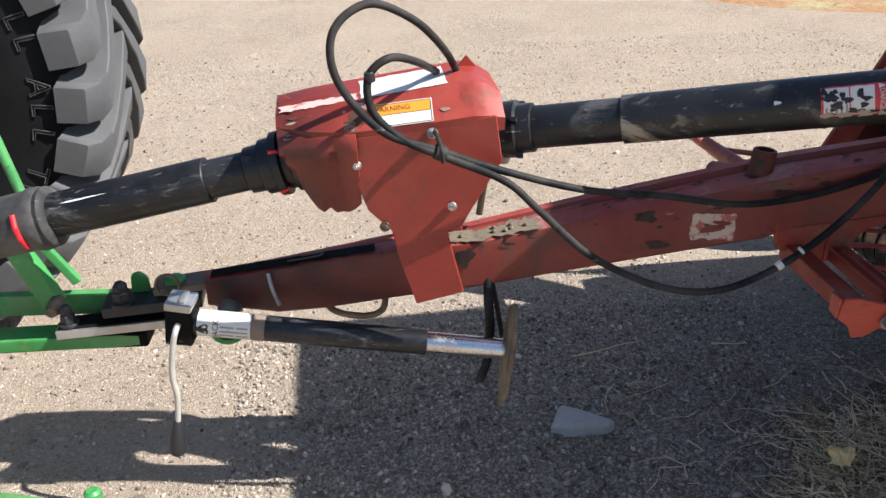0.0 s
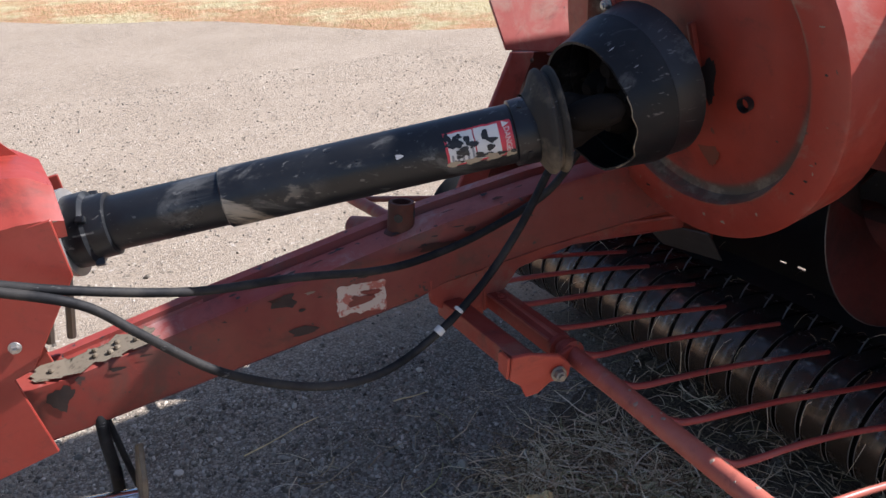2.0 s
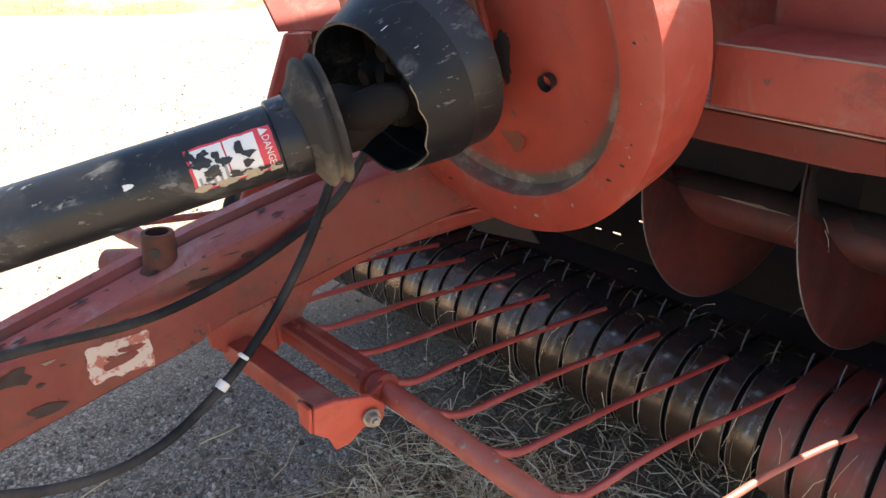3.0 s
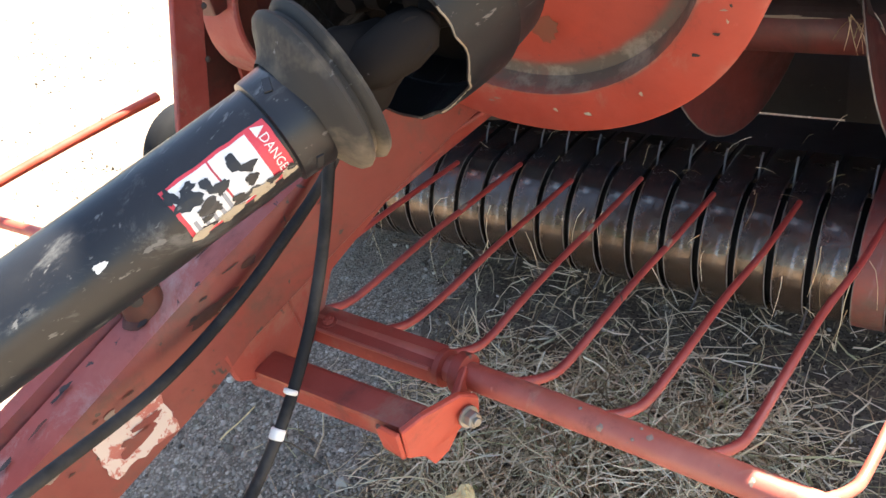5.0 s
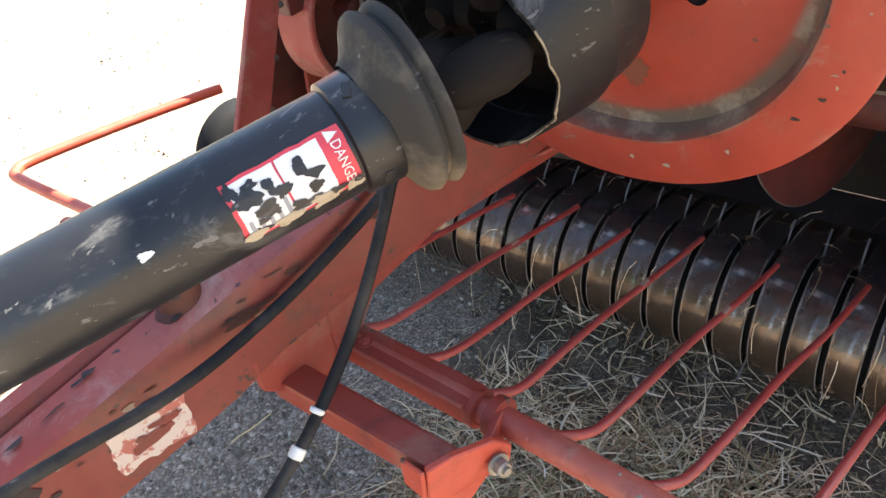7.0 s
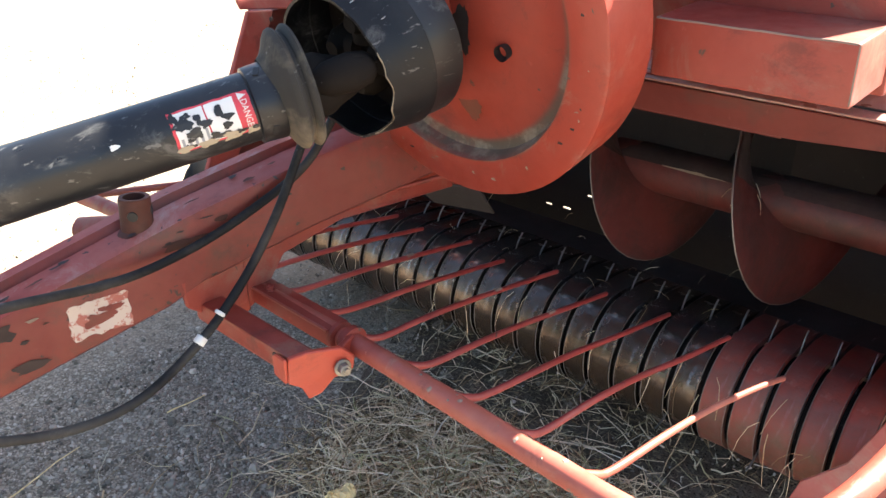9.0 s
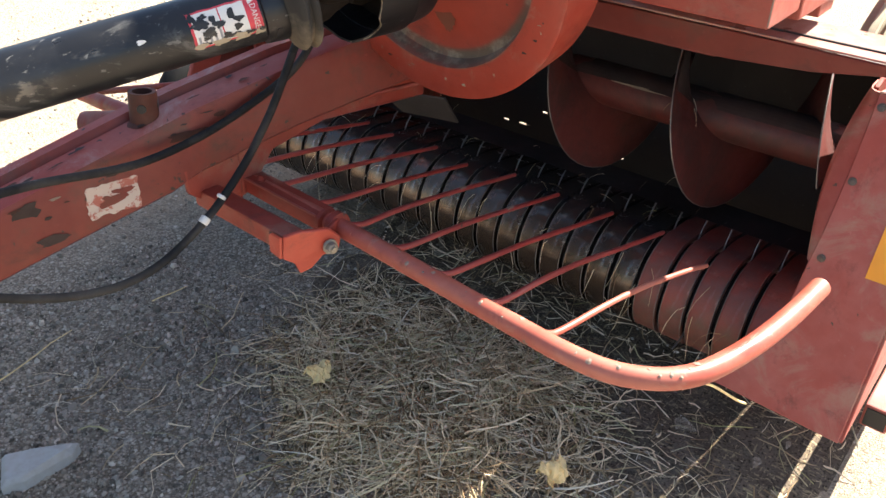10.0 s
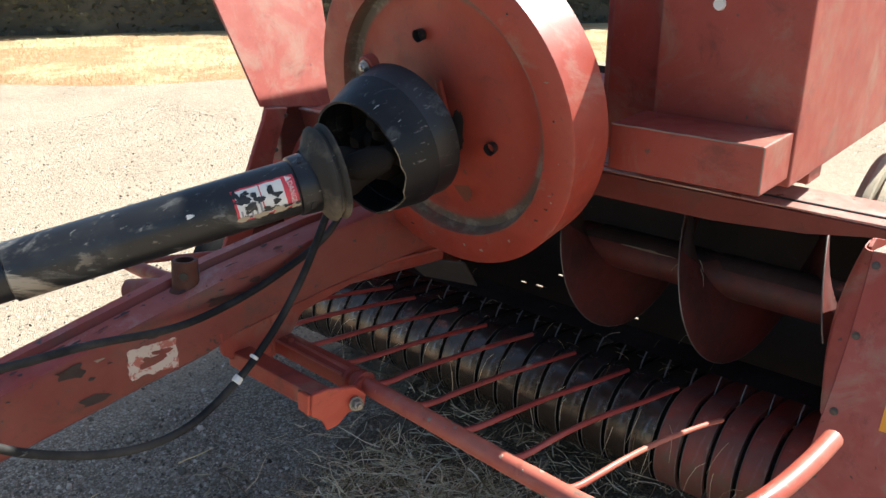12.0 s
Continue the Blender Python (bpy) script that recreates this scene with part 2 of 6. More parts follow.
DARK_CHIP = steel("greasy_chip", (0.030, 0.020, 0.018), (0.055, 0.032, 0.026), 0.6, 0.1)
RIM_WEAR = steel("rubbed_rim_steel", (0.22, 0.19, 0.165), (0.055, 0.040, 0.034), 0.5, 0.3)
CLOD = steel("dry_clod", (0.10, 0.08, 0.055), (0.16, 0.12, 0.08), 0.9, 0.0)
RUST_RED = steel("rusty_red_socket", (0.12, 0.038, 0.025), (0.06, 0.035, 0.025), 0.7, 0.2)


def band_metal(name, red):
    """Polished, stained pickup band: bare dark steel with brown grime, some with paint left; sky and ground reflections
    are put into the colour.
    """
    m = Mat(name, 0.3, 0.75)
    rnd = m.random()
    c = m.mix(m.ramp(m.noise(10, 6, 0.7, 0.5), [(0.32, 0.0), (0.64, 1.0)]), (0.18, 0.165, 0.165), (0.045, 0.033, 0.030))
    c = m.mix(m.ramp(m.noise(5, 4), [(0.50, 0.0), (0.70, 0.65)]), c, (0.27, 0.18, 0.105))
    # Pale bluish streaks paint the sky's highlights along the band.
    c = m.mix(m.ramp(m.noise(9, 5, 0.65, 0.3, (0.6, 5.0, 0.6)), [(0.56, 0.0), (0.68, 0.7)]), c, (0.50, 0.50, 0.53))
    c = m.mix(m.ramp(m.noise(30, 3, 0.5, 0, (1, 1, 0.25)), [(0.64, 0.0), (0.7, 0.7)]), c, (0.5, 0.47, 0.4))
    # Lower part browned: the ground's reflection painted in, along with soil.
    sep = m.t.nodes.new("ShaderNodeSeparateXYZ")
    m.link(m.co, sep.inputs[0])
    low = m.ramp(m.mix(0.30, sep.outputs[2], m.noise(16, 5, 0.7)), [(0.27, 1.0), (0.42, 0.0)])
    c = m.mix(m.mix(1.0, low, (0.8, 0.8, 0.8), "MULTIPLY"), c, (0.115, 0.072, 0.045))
    if red:
        c = m.mix(m.ramp(m.noise(6, 5, 0.7), [(0.40, 1.0), (0.62, 0.25)]), c, (0.30, 0.060, 0.042))
        m.p.inputs["Metallic"].default_value = 0.05
    c = m.mix(m.mix(0.0, rnd, rnd), c, m.mix(0.35, c, (0.03, 0.025, 0.022)))
    m.color(c).rough(m.ramp(m.noise(14, 5, 0.7), [(0.3, 0.42), (0.75, 0.6)] if red else [(0.3, 0.10), (0.75, 0.36)]))
    m.bump(m.mix(0.35, m.noise(11, 3, 0.6), m.noise(60, 4)), 0.55, 0.006)
    return m.m


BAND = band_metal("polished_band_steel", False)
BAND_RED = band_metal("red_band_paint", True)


def plain(name, c, rough=0.6, spot=None, amount=0.62, scale=25.0):
    m = Mat(name, rough)
    col = m.mix(m.ramp(m.noise(8, 4), [(0.3, 0.0), (0.8, 0.4)]), c, tuple(v * 0.75 for v in c))
    if spot:
        col = m.mix(m.ramp(m.noise(scale, 5, 0.7), [(amount, 0.0), (amount + 0.05, 0.9)]), col, spot)
    m.color(col).bump(m.noise(100, 3), 0.1, 0.001)
    return m.m


DRY_DIRT = plain("dry_tan_dirt", (0.19, 0.152, 0.106), 0.95, (0.12, 0.090, 0.062), 0.55, 70.0)
WHITE = plain("white_sticker", (0.72, 0.70, 0.66), 0.5, (0.3, 0.26, 0.2), 0.66, 40.0)
CREAM = plain("worn_pale_sticker", (0.62, 0.50, 0.42), 0.6, (0.40, 0.09, 0.06), 0.52, 45.0)
# Faded pink with the sun's glare put into the colour.
PINK_GLARE = plain("faded_pink_glare", (0.66, 0.46, 0.40), 0.35, (0.40, 0.10, 0.07), 0.56, 30.0)
PAPER = plain("torn_sticker_paper", (0.40, 0.33, 0.23), 0.7, (0.3, 0.24, 0.16), 0.58, 90.0)
DECAL_RED = plain("sticker_red", (0.62, 0.05, 0.07), 0.45)
ORANGE = plain("sticker_orange", (0.90, 0.33, 0.03), 0.45)
REFLECTOR = plain("amber_reflector", (0.90, 0.36, 0.015), 0.35)
INK = plain("black_ink", (0.015, 0.015, 0.016), 0.5)
GREY_INK = plain("grey_print", (0.30, 0.30, 0.31), 0.6)
RED_PLASTIC = plain("red_plastic", (0.65, 0.02, 0.03), 0.4)
BRASSY = plain("pale_clip", (0.75, 0.73, 0.68), 0.5)
CRANK = steel("weathered_zinc_rod", (0.56, 0.54, 0.49), (0.40, 0.37, 0.32), 0.45, 0.3)
GRIP = plain("black_grip", (0.02, 0.02, 0.021), 0.45)


def gravel():
    """Packed tan soil with crumbs and small embedded stones of several sizes, in low contrast."""
    m = Mat("gravel_ground", 0.94, 0.0, 0.2)
    soil = m.mix(m.ramp(m.noise(14, 8, 0.75, 0.3), [(0.36, 0.0), (0.64, 1.0)]), (0.29, 0.230, 0.176), (0.50, 0.412, 0.322))
    layers = []
    for scale, lo, hi in ((260.0, (0.07, 0.057, 0.045), (0.62, 0.54, 0.44)), (120.0, (0.06, 0.052, 0.044), (0.70, 0.62, 0.52)), (52.0, (0.08, 0.070, 0.060), (0.60, 0.53, 0.45))):
        v = m.voronoi(scale)
        v.inputs["Randomness"].default_value = 1.0
        tone = m.t.nodes.new("ShaderNodeSeparateColor")
        m.link(v.outputs["Color"], tone.inputs[0])
        mid = tuple((p * 0.42 + q * 0.58) * k for p, q, k in zip(lo, hi, (1.08, 0.975, 0.85)))
        c = m.ramp(tone.outputs[0], [(0.0, lo), (0.22, tuple(0.85 * k for k in mid)), (0.8, mid), (1.0, hi)])
        edge = m.ramp(v.outputs["Distance"], [(0.35, 1.0), (0.75, 0.5)])
        layers.append((m.mix(1.0, c, edge, "MULTIPLY"), v.outputs["Distance"], tone.outputs[1]))
    # stonier patch where the baler shades the soil, that contrast put into colour, uneven rim
    d = m.t.nodes.new("ShaderNodeVectorMath")
    d.operation = "DISTANCE"
    m.link(m.co, d.inputs[0])
    d.inputs[1].default_value = (0.90, 1.50, 0.0)
    wide = m.mix(0.75, m.noise(3.0, 5, 0.6), d.outputs["Value"])
    bare = m.ramp(wide, [(0.80, 1.0), (1.0, 0.0)])
    soil = m.mix(bare, soil, (0.37, 0.30, 0.228))
    rock = []
    for scale in (150.0, 75.0):
        v = m.voronoi(scale)
        tone = m.t.nodes.new("ShaderNodeSeparateColor")
        m.link(v.outputs["Color"], tone.inputs[0])
        r = m.ramp(tone.outputs[0], [(0.0, (0.05, 0.045, 0.040)), (0.30, (0.40, 0.325, 0.250)), (0.7, (0.64, 0.522, 0.405)), (1.0, (0.86, 0.76, 0.63))])
        r = m.mix(1.0, r, m.ramp(v.outputs["Distance"], [(0.30, 1.0), (0.70, 0.15)]), "MULTIPLY")
        rock.append((r, tone.outputs[1]))
    rocks = m.mix(m.ramp(rock[1][1], [(0.70, 0.0), (0.73, 1.0)]), rock[0][0], rock[1][0])
    c = m.mix(0.68, soil, layers[0][0])
    c = m.mix(m.ramp(layers[1][2], [(0.62, 0.0), (0.66, 0.85)]), c, layers[1][0])
    c = m.mix(m.ramp(layers[2][2], [(0.88, 0.0), (0.90, 0.8)]), c, layers[2][0])
    c = m.mix(m.ramp(m.noise(1.1, 7, 0.65, 0.4), [(0.36, 0.0), (0.66, 0.5)]), c, (0.44, 0.36, 0.275))
    c = m.mix(m.ramp(m.noise(0.45, 6, 0.6, 0.2, (1.0, 2.2, 1.0)), [(0.42, 0.0), (0.7, 0.5)]), c, (0.35, 0.28, 0.21))
    c = m.mix(m.mix(1.0, bare, (0.5, 0.5, 0.5), "MULTIPLY"), c, rocks)
    m.color(c)
    h = m.mix(m.ramp(layers[1][2], [(0.62, 0.0), (0.66, 1.0)]), layers[0][1], layers[1][1])
    m.bump(m.mix(0.6, h, m.noise(22, 9, 0.8, 0.4)), 1.0, -0.010)
    return m.m


GRAVEL = gravel()


def stones(name, a, b):
    m = Mat(name, 0.85, 0.0, 0.3)
    c = m.ramp(m.island(), [(0.0, tuple(0.32 * v for v in a)), (0.34, a), (0.86, b), (1.0, tuple(min(0.85, 1.6 * v) for v in b))])
    c = m.mix(m.ramp(m.noise(60, 4), [(0.4, 0.0), (0.7, 0.4)]), c, (0.36, 0.30, 0.23))
    m.color(c).bump(m.noise(120, 4), 0.3, 0.002)
    return m.m


PEBBLE = stones("pebble_stone", (0.22, 0.186, 0.150), (0.45, 0.39, 0.32))
SLAB = stones("grey_slab_stone", (0.66, 0.64, 0.61), (0.72, 0.70, 0.67))


def blades(name, stops, rough=0.65):
    m = Mat(name, rough, 0.0, 0.3)
    c = m.ramp(m.island(), stops)
    m.color(m.mix(m.ramp(m.noise(30, 3), [(0.42, 0.0), (0.75, 0.35)]), c, (0.20, 0.15, 0.08)))
    return m.m


STRAW = blades("dry_straw", [(0.0, (0.12, 0.074, 0.038)), (0.26, (0.34, 0.225, 0.118)), (0.42, (0.74, 0.555, 0.335)), (0.84, (0.96, 0.785, 0.55)), (0.91, (0.40, 0.36, 0.14)), (1.0, (0.96, 0.83, 0.66))])
# Brightened past the straw, a fleck of sun put into the colour.
HUSK = blades("golden_husk", [(0.0, (0.86, 0.62, 0.28)), (1.0, (0.95, 0.78, 0.46))])
GRASS = blades("dry_grass", [(0.0, (0.48, 0.34, 0.15)), (0.5, (0.60, 0.47, 0.24)), (0.8, (0.42, 0.38, 0.17)), (1.0, (0.52, 0.28, 0.14))])
LEAF = blades("dull_leaves", [(0.0, (0.045, 0.048, 0.030)), (0.6, (0.062, 0.064, 0.040)), (1.0, (0.085, 0.083, 0.052))])
TWIGS = plain("grey_twigs", (0.085, 0.080, 0.060), 0.95, (0.05, 0.048, 0.036), 0.55, 6.0)


def chaff_soil():
    """Trampled soil mixed with broken chaff: grey-brown, with short pale flecks and dark crumbs."""
    m = Mat("chaff_soil", 0.95, 0.0, 0.2)
    c = m.mix(m.ramp(m.noise(9, 6, 0.7), [(0.35, 0.0), (0.65, 1.0)]), (0.105, 0.078, 0.056), (0.19, 0.150, 0.112))
    c = m.mix(m.ramp(m.noise(170, 3, 0.6), [(0.36, 1.0), (0.46, 0.0)]), c, (0.035, 0.026, 0.018))
    for stretch in ((1.0, 0.22, 1.0), (0.22, 1.0, 1.0), (0.7, 0.25, 1.0)):
        c = m.mix(m.ramp(m.noise(190, 2, 0.5, 0.3, stretch), [(0.62, 0.0), (0.68, 0.75)]), c, (0.42, 0.33, 0.20))
    m.color(c).bump(m.mix(0.4, m.noise(60, 6, 0.75), m.noise(190, 3, 0.6, 0.3, (1.0, 0.3, 1.0))), 0.9, 0.006)
    return m.m


CHAFF = chaff_soil()


# ---- mesh helpers ----
def part(name, bm, material, parent=None, label="", smooth=False):
    """Links a bmesh as ONE mesh object, under a thing or a part when given."""
    me = bpy.data.meshes.new(name)
    bmesh.ops.recalc_face_normals(bm, faces=bm.faces)
    bm.to_mesh(me)
    bm.free()
    me.materials.append(material)
    if smooth:
        me.shade_smooth()
        me.set_sharp_from_angle(angle=radians(38))
    return place(name, me, parent, label)


def place(name, me, parent=None, label=""):
    ob = new(name, me)
    if parent:
        ob.parent = parent
        ob.matrix_parent_inverse = parent_inverse(parent)
    if label:
        ob["label"] = label
    return ob


def parent_inverse(parent):
    return Matrix.Translation(-parent.location) if parent.type == "EMPTY" else Matrix.Identity(4)


def thing(name, base, label, category, group=""):
    e = new(name)
    e.empty_display_size = 0.1
    e.location = base
    return tagged(e, label, category, group)


def frame_of(d):
    d = Vector(d).normalized()
    up = Vector((0, 0, 1)) if abs(d.z) < 0.95 else Vector((1, 0, 0))
    s = d.cross(up).normalized()
    return d, s, s.cross(d).normalized()


def add_loft(bm, rings, closed=True, caps=True):
    """Joins rings of points (same count) one after another."""
    rows = [[bm.verts.new(p) for p in r] for r in rings]
    n = len(rows[0])
    for a, b in zip(rows, rows[1:]):
        for i in range(n if closed else n - 1):
            j = (i + 1) % n
            bm.faces.new((a[i], a[j], b[j], b[i]))
    if caps:
        bm.faces.new(rows[0])
        bm.faces.new(list(reversed(rows[-1])))
    return rows


def add_lathe(bm, origin, direction, profile, seg=32, caps=True, wobble=0.0):
    d, s, u = frame_of(direction)
    o = Vector(origin)
    rings = []
    for h, r in profile:
        ring = []
        for i in range(seg):
            a = 2 * math.pi * i / seg
            k = r * (1 + wobble * noise.noise(Vector((math.cos(a) * 2, math.sin(a) * 2, h * 30))))
            ring.append(o + d * h + (s * math.cos(a) + u * math.sin(a)) * k)
        rings.append(ring)
    return add_loft(bm, rings, True, caps)


def lathe(*args, **kw):
    bm = bmesh.new()
    add_lathe(bm, *args, **kw)
    return bm


def rod_profile(length, r, bev=0.0015):
    return [(0, r - bev), (bev, r), (length - bev, r), (length, r - bev)]


def add_rod(bm, p, q, r, seg=16, bev=0.0015):
    p, q = Vector(p), Vector(q)
    add_lathe(bm, p, q - p, rod_profile((q - p).length, r, bev), seg)


def rod(p, q, r, seg=16, bev=0.0015):
    bm = bmesh.new()
    add_rod(bm, p, q, r, seg, bev)
    return bm


def smooth_path(points, steps=6):
    """Catmull-Rom through the points."""
    pts = [Vector(p) for p in points]
    pts = [pts[0] * 2 - pts[1]] + pts + [pts[-1] * 2 - pts[-2]]
    out = []
    for a, b, c, d in zip(pts, pts[1:], pts[2:], pts[3:]):
        for k in range(steps):
            t = k / steps
            out.append(0.5 * ((2 * b) + (c - a) * t + (2 * a - 5 * b + 4 * c - d) * t * t + (3 * b - a - 3 * c + d) * t ** 3))
    return out + [pts[-2]]


def add_sweep(bm, points, r, seg=12, taper=1.0):
    pts = [Vector(p) for p in points]
    side = None
    rings = []
    for i, p in enumerate(pts):
        d = (pts[min(i + 1, len(pts) - 1)] - pts[max(i - 1, 0)]).normalized()
        if side is None:
            side = frame_of(d)[1]
        side = (side - d * side.dot(d)).normalized()
        up = d.cross(side)
        k = r * (1 + (taper - 1) * i / (len(pts) - 1))
        rings.append([p + (side * math.cos(2 * math.pi * j / seg) + up * math.sin(2 * math.pi * j / seg)) * k for j in range(seg)])
    add_loft(bm, rings)


def sweep(points, r, seg=12, taper=1.0):
    bm = bmesh.new()
    add_sweep(bm, points, r, seg, taper)
    return bm


def bevel(bm, w, seg=2, angle=30):
    edges = [e for e in bm.edges if len(e.link_faces) == 2 and e.calc_face_angle(0) > radians(angle)]
    bmesh.ops.bevel(bm, geom=edges, offset=w, segments=seg, profile=0.6, affect="EDGES", clamp_overlap=True)
    return bm


def block(lo, hi, bev=0.004, seg=2):
    bm = bmesh.new()
    (x0, y0, z0), (x1, y1, z1) = lo, hi
    add_loft(bm, [[(x0, y0, z), (x1, y0, z), (x1, y1, z), (x0, y1, z)] for z in (z0, z1)])
    bmesh.ops.recalc_face_normals(bm, faces=bm.faces)
    return bevel(bm, bev, seg) if bev else bm


def bar(p, q, w, h, bev=0.004):
    """A rectangular bar from p to q, w wide and h high."""
    bm = bmesh.new()
    p, q = Vector(p), Vector(q)
    d, s, u = frame_of(q - p)
    add_loft(bm, [[o + s * a * w / 2 + u * b * h / 2 for a, b in ((-1, -1), (1, -1), (1, 1), (-1, 1))] for o in (p, q)])
    bmesh.ops.recalc_face_normals(bm, faces=bm.faces)
    return bevel(bm, bev) if bev else bm


def plate(outline, thick, bev=0.0015):
    """A plate from a 3D outline, thickened along its normal away from the first side."""
    bm = bmesh.new()
    pts = [Vector(p) for p in outline]
    n = Vector((0, 0, 0))
    for a, b in zip(pts, pts[1:] + pts[:1]):
        n += a.cross(b)
    n.normalize()
    add_loft(bm, [pts, [p + n * thick for p in pts]])
    bmesh.ops.recalc_face_normals(bm, faces=bm.faces)
    return bevel(bm, bev, 1) if bev else bm


def hex_bolt(p, d, r, h):
    """A washer, a six-sided head and a round end."""
    bm = bmesh.new()
    p, d = Vector(p), Vector(d).normalized()
    add_lathe(bm, p, d, rod_profile(h * 0.25, r * 1.35, 0.0006), 18)
    add_lathe(bm, p + d * h * 0.25, d, [(0, r), (h * 0.6, r), (h * 0.72, r * 0.86)], 6)
    add_lathe(bm, p + d * h * 0.9, d, rod_profile(h * 0.35, r * 0.5, 0.0006), 12)
    return bm


def text_mesh(words, size, depth=0.0):
    """The words as a flat mesh in x and y, centred on the origin."""
    cu = bpy.data.curves.new("words", "FONT")
    cu.body, cu.size, cu.align_x, cu.align_y, cu.extrude = words, size, "CENTER", "CENTER", depth
    cu.resolution_u = 2
    ob = new("words", cu)
    bpy.context.view_layer.update()
    me = bpy.data.meshes.new_from_object(ob)
    bpy.data.objects.remove(ob)
    return me


def outlined_letter(letter, size, r):
    """Raised outline of a letter in x and y."""
    cu = bpy.data.curves.new("words", "FONT")
    cu.body, cu.size, cu.align_x, cu.align_y = letter, size, "CENTER", "CENTER"
    cu.fill_mode = "NONE"
    cu.bevel_depth = r
    cu.bevel_resolution = 1
    cu.resolution_u = 2
    ob = new("words", cu)
    bpy.context.view_layer.update()
    me = bpy.data.meshes.new_from_object(ob)
    bpy.data.objects.remove(ob)
    return me


def mapped(name, me, fn, material, parent, label=""):
    for v in me.vertices:
        v.co = fn(v.co)
    me.materials.clear()
    me.materials.append(material)
    return place(name, me, parent, label)


def grid_patch(u0, u1, v0, v1, fn, nu=8, nv=8, ragged=0.0, seed=1.0):
    """A patch of (u, v) laid on a surface by fn, with torn edges if ragged."""
    bm = bmesh.new()
    rows = []
    for i in range(nu + 1):
        row = []
        for j in range(nv + 1):
            u, v = u0 + (u1 - u0) * i / nu, v0 + (v1 - v0) * j / nv
            if ragged and (i in (0, nu) or j in (0, nv)):
                u += ragged * noise.noise(Vector((u * 90, v * 90, seed)))
                v += ragged * noise.noise(Vector((u * 90, v * 90, seed + 9)))
            row.append(bm.verts.new(fn(Vector((u, v, 0)))))
        rows.append(row)
    for a, b in zip(rows, rows[1:]):
        for j in range(nv):
            bm.faces.new((a[j], a[j + 1], b[j + 1], b[j]))
    return bm


def blob_patch(cu, cv, ru, rv, fn, seed, n=26):
    """A torn, uneven spot of (u, v) laid on a surface by fn."""
    bm = bmesh.new()
    mid = bm.verts.new(fn(Vector((cu, cv, 0))))
    ring = []
    for i in range(n):
        a = 2 * math.pi * i / n
        k = 0.85 + 0.40 * noise.noise(Vector((math.cos(a) * 1.1, math.sin(a) * 1.1, seed))) + 0.28 * noise.noise(Vector((math.cos(a) * 3.5, math.sin(a) * 3.5, seed + 5)))
        ring.append(bm.verts.new(fn(Vector((cu + ru * k * math.cos(a) + 0.25 * ru * math.sin(2 * a + seed), cv + rv * k * math.sin(a), 0)))))
    for i in range(n):
        bm.faces.new((mid, ring[i], ring[(i + 1) % n]))
    return bm


# ---- ground ----
def ground_sheet():
    bm = bmesh.new()
    xs = [-400, -120, -40, -14, -6] + [-3 + 0.25 * i for i in range(29)] + [6, 9, 14, 40, 120, 400]
    ys = [-400, -120, -40, -14, -5, -2] + [-1 + 0.25 * i for i in range(29)] + [8, 12, 18, 40, 120, 400]
    rows = []
    for x in xs:
        row = []
        for y in ys:
            near = max(0.0, 1 - max(abs(x - 1) / 5, abs(y - 2) / 6))
            z = near * (0.014 * noise.noise(Vector((x * 0.9, y * 0.9, 3))) + 0.006 * noise.noise(Vector((x * 3, y * 3, 7))))
            row.append(bm.verts.new((x, y, z)))
        rows.append(row)
    for a, b in zip(rows, rows[1:]):
        for j in range(len(ys) - 1):
            bm.faces.new((a[j], b[j], b[j + 1], a[j + 1]))
    g = part("ground", bm, GRAVEL, None, "", True)
    tagged(g, "pale tan gravel yard with small loose stones", "gravel yard", kind="structure")
    return g


def ground_height(x, y):
    near = max(0.0, 1 - max(abs(x - 1) / 5, abs(y - 2) / 6))
    return near * (0.014 * noise.noise(Vector((x * 0.9, y * 0.9, 3))) + 0.006 * noise.noise(Vector((x * 3, y * 3, 7))))


def soup(name, verts, faces, material, label, category):
    me = bpy.data.meshes.new(name)
    me.from_pydata(verts, [], faces)
    me.materials.append(material)
    return tagged(new(name, me), label, category, kind="stuff")


ICO = ((0, 0, -1), (0.72, -0.53, -0.45), (-0.28, -0.85, -0.45), (-0.89, 0, -0.45), (-0.28, 0.85, -0.45), (0.72, 0.53, -0.45),
       (0.28, -0.85, 0.45), (-0.72, -0.53, 0.45), (-0.72, 0.53, 0.45), (0.28, 0.85, 0.45), (0.89, 0, 0.45), (0, 0, 1))
ICO_FACES = ((0, 2, 1), (1, 10, 5), (0, 3, 2), (0, 4, 3), (0, 5, 4), (1, 6, 10), (2, 7, 6), (3, 8, 7), (4, 9, 8), (5, 10, 9),
             (1, 2, 6), (2, 3, 7), (3, 4, 8), (4, 5, 9), (6, 11, 10), (7, 11, 6), (8, 11, 7), (9, 11, 8), (10, 11, 9), (5, 1, 0))


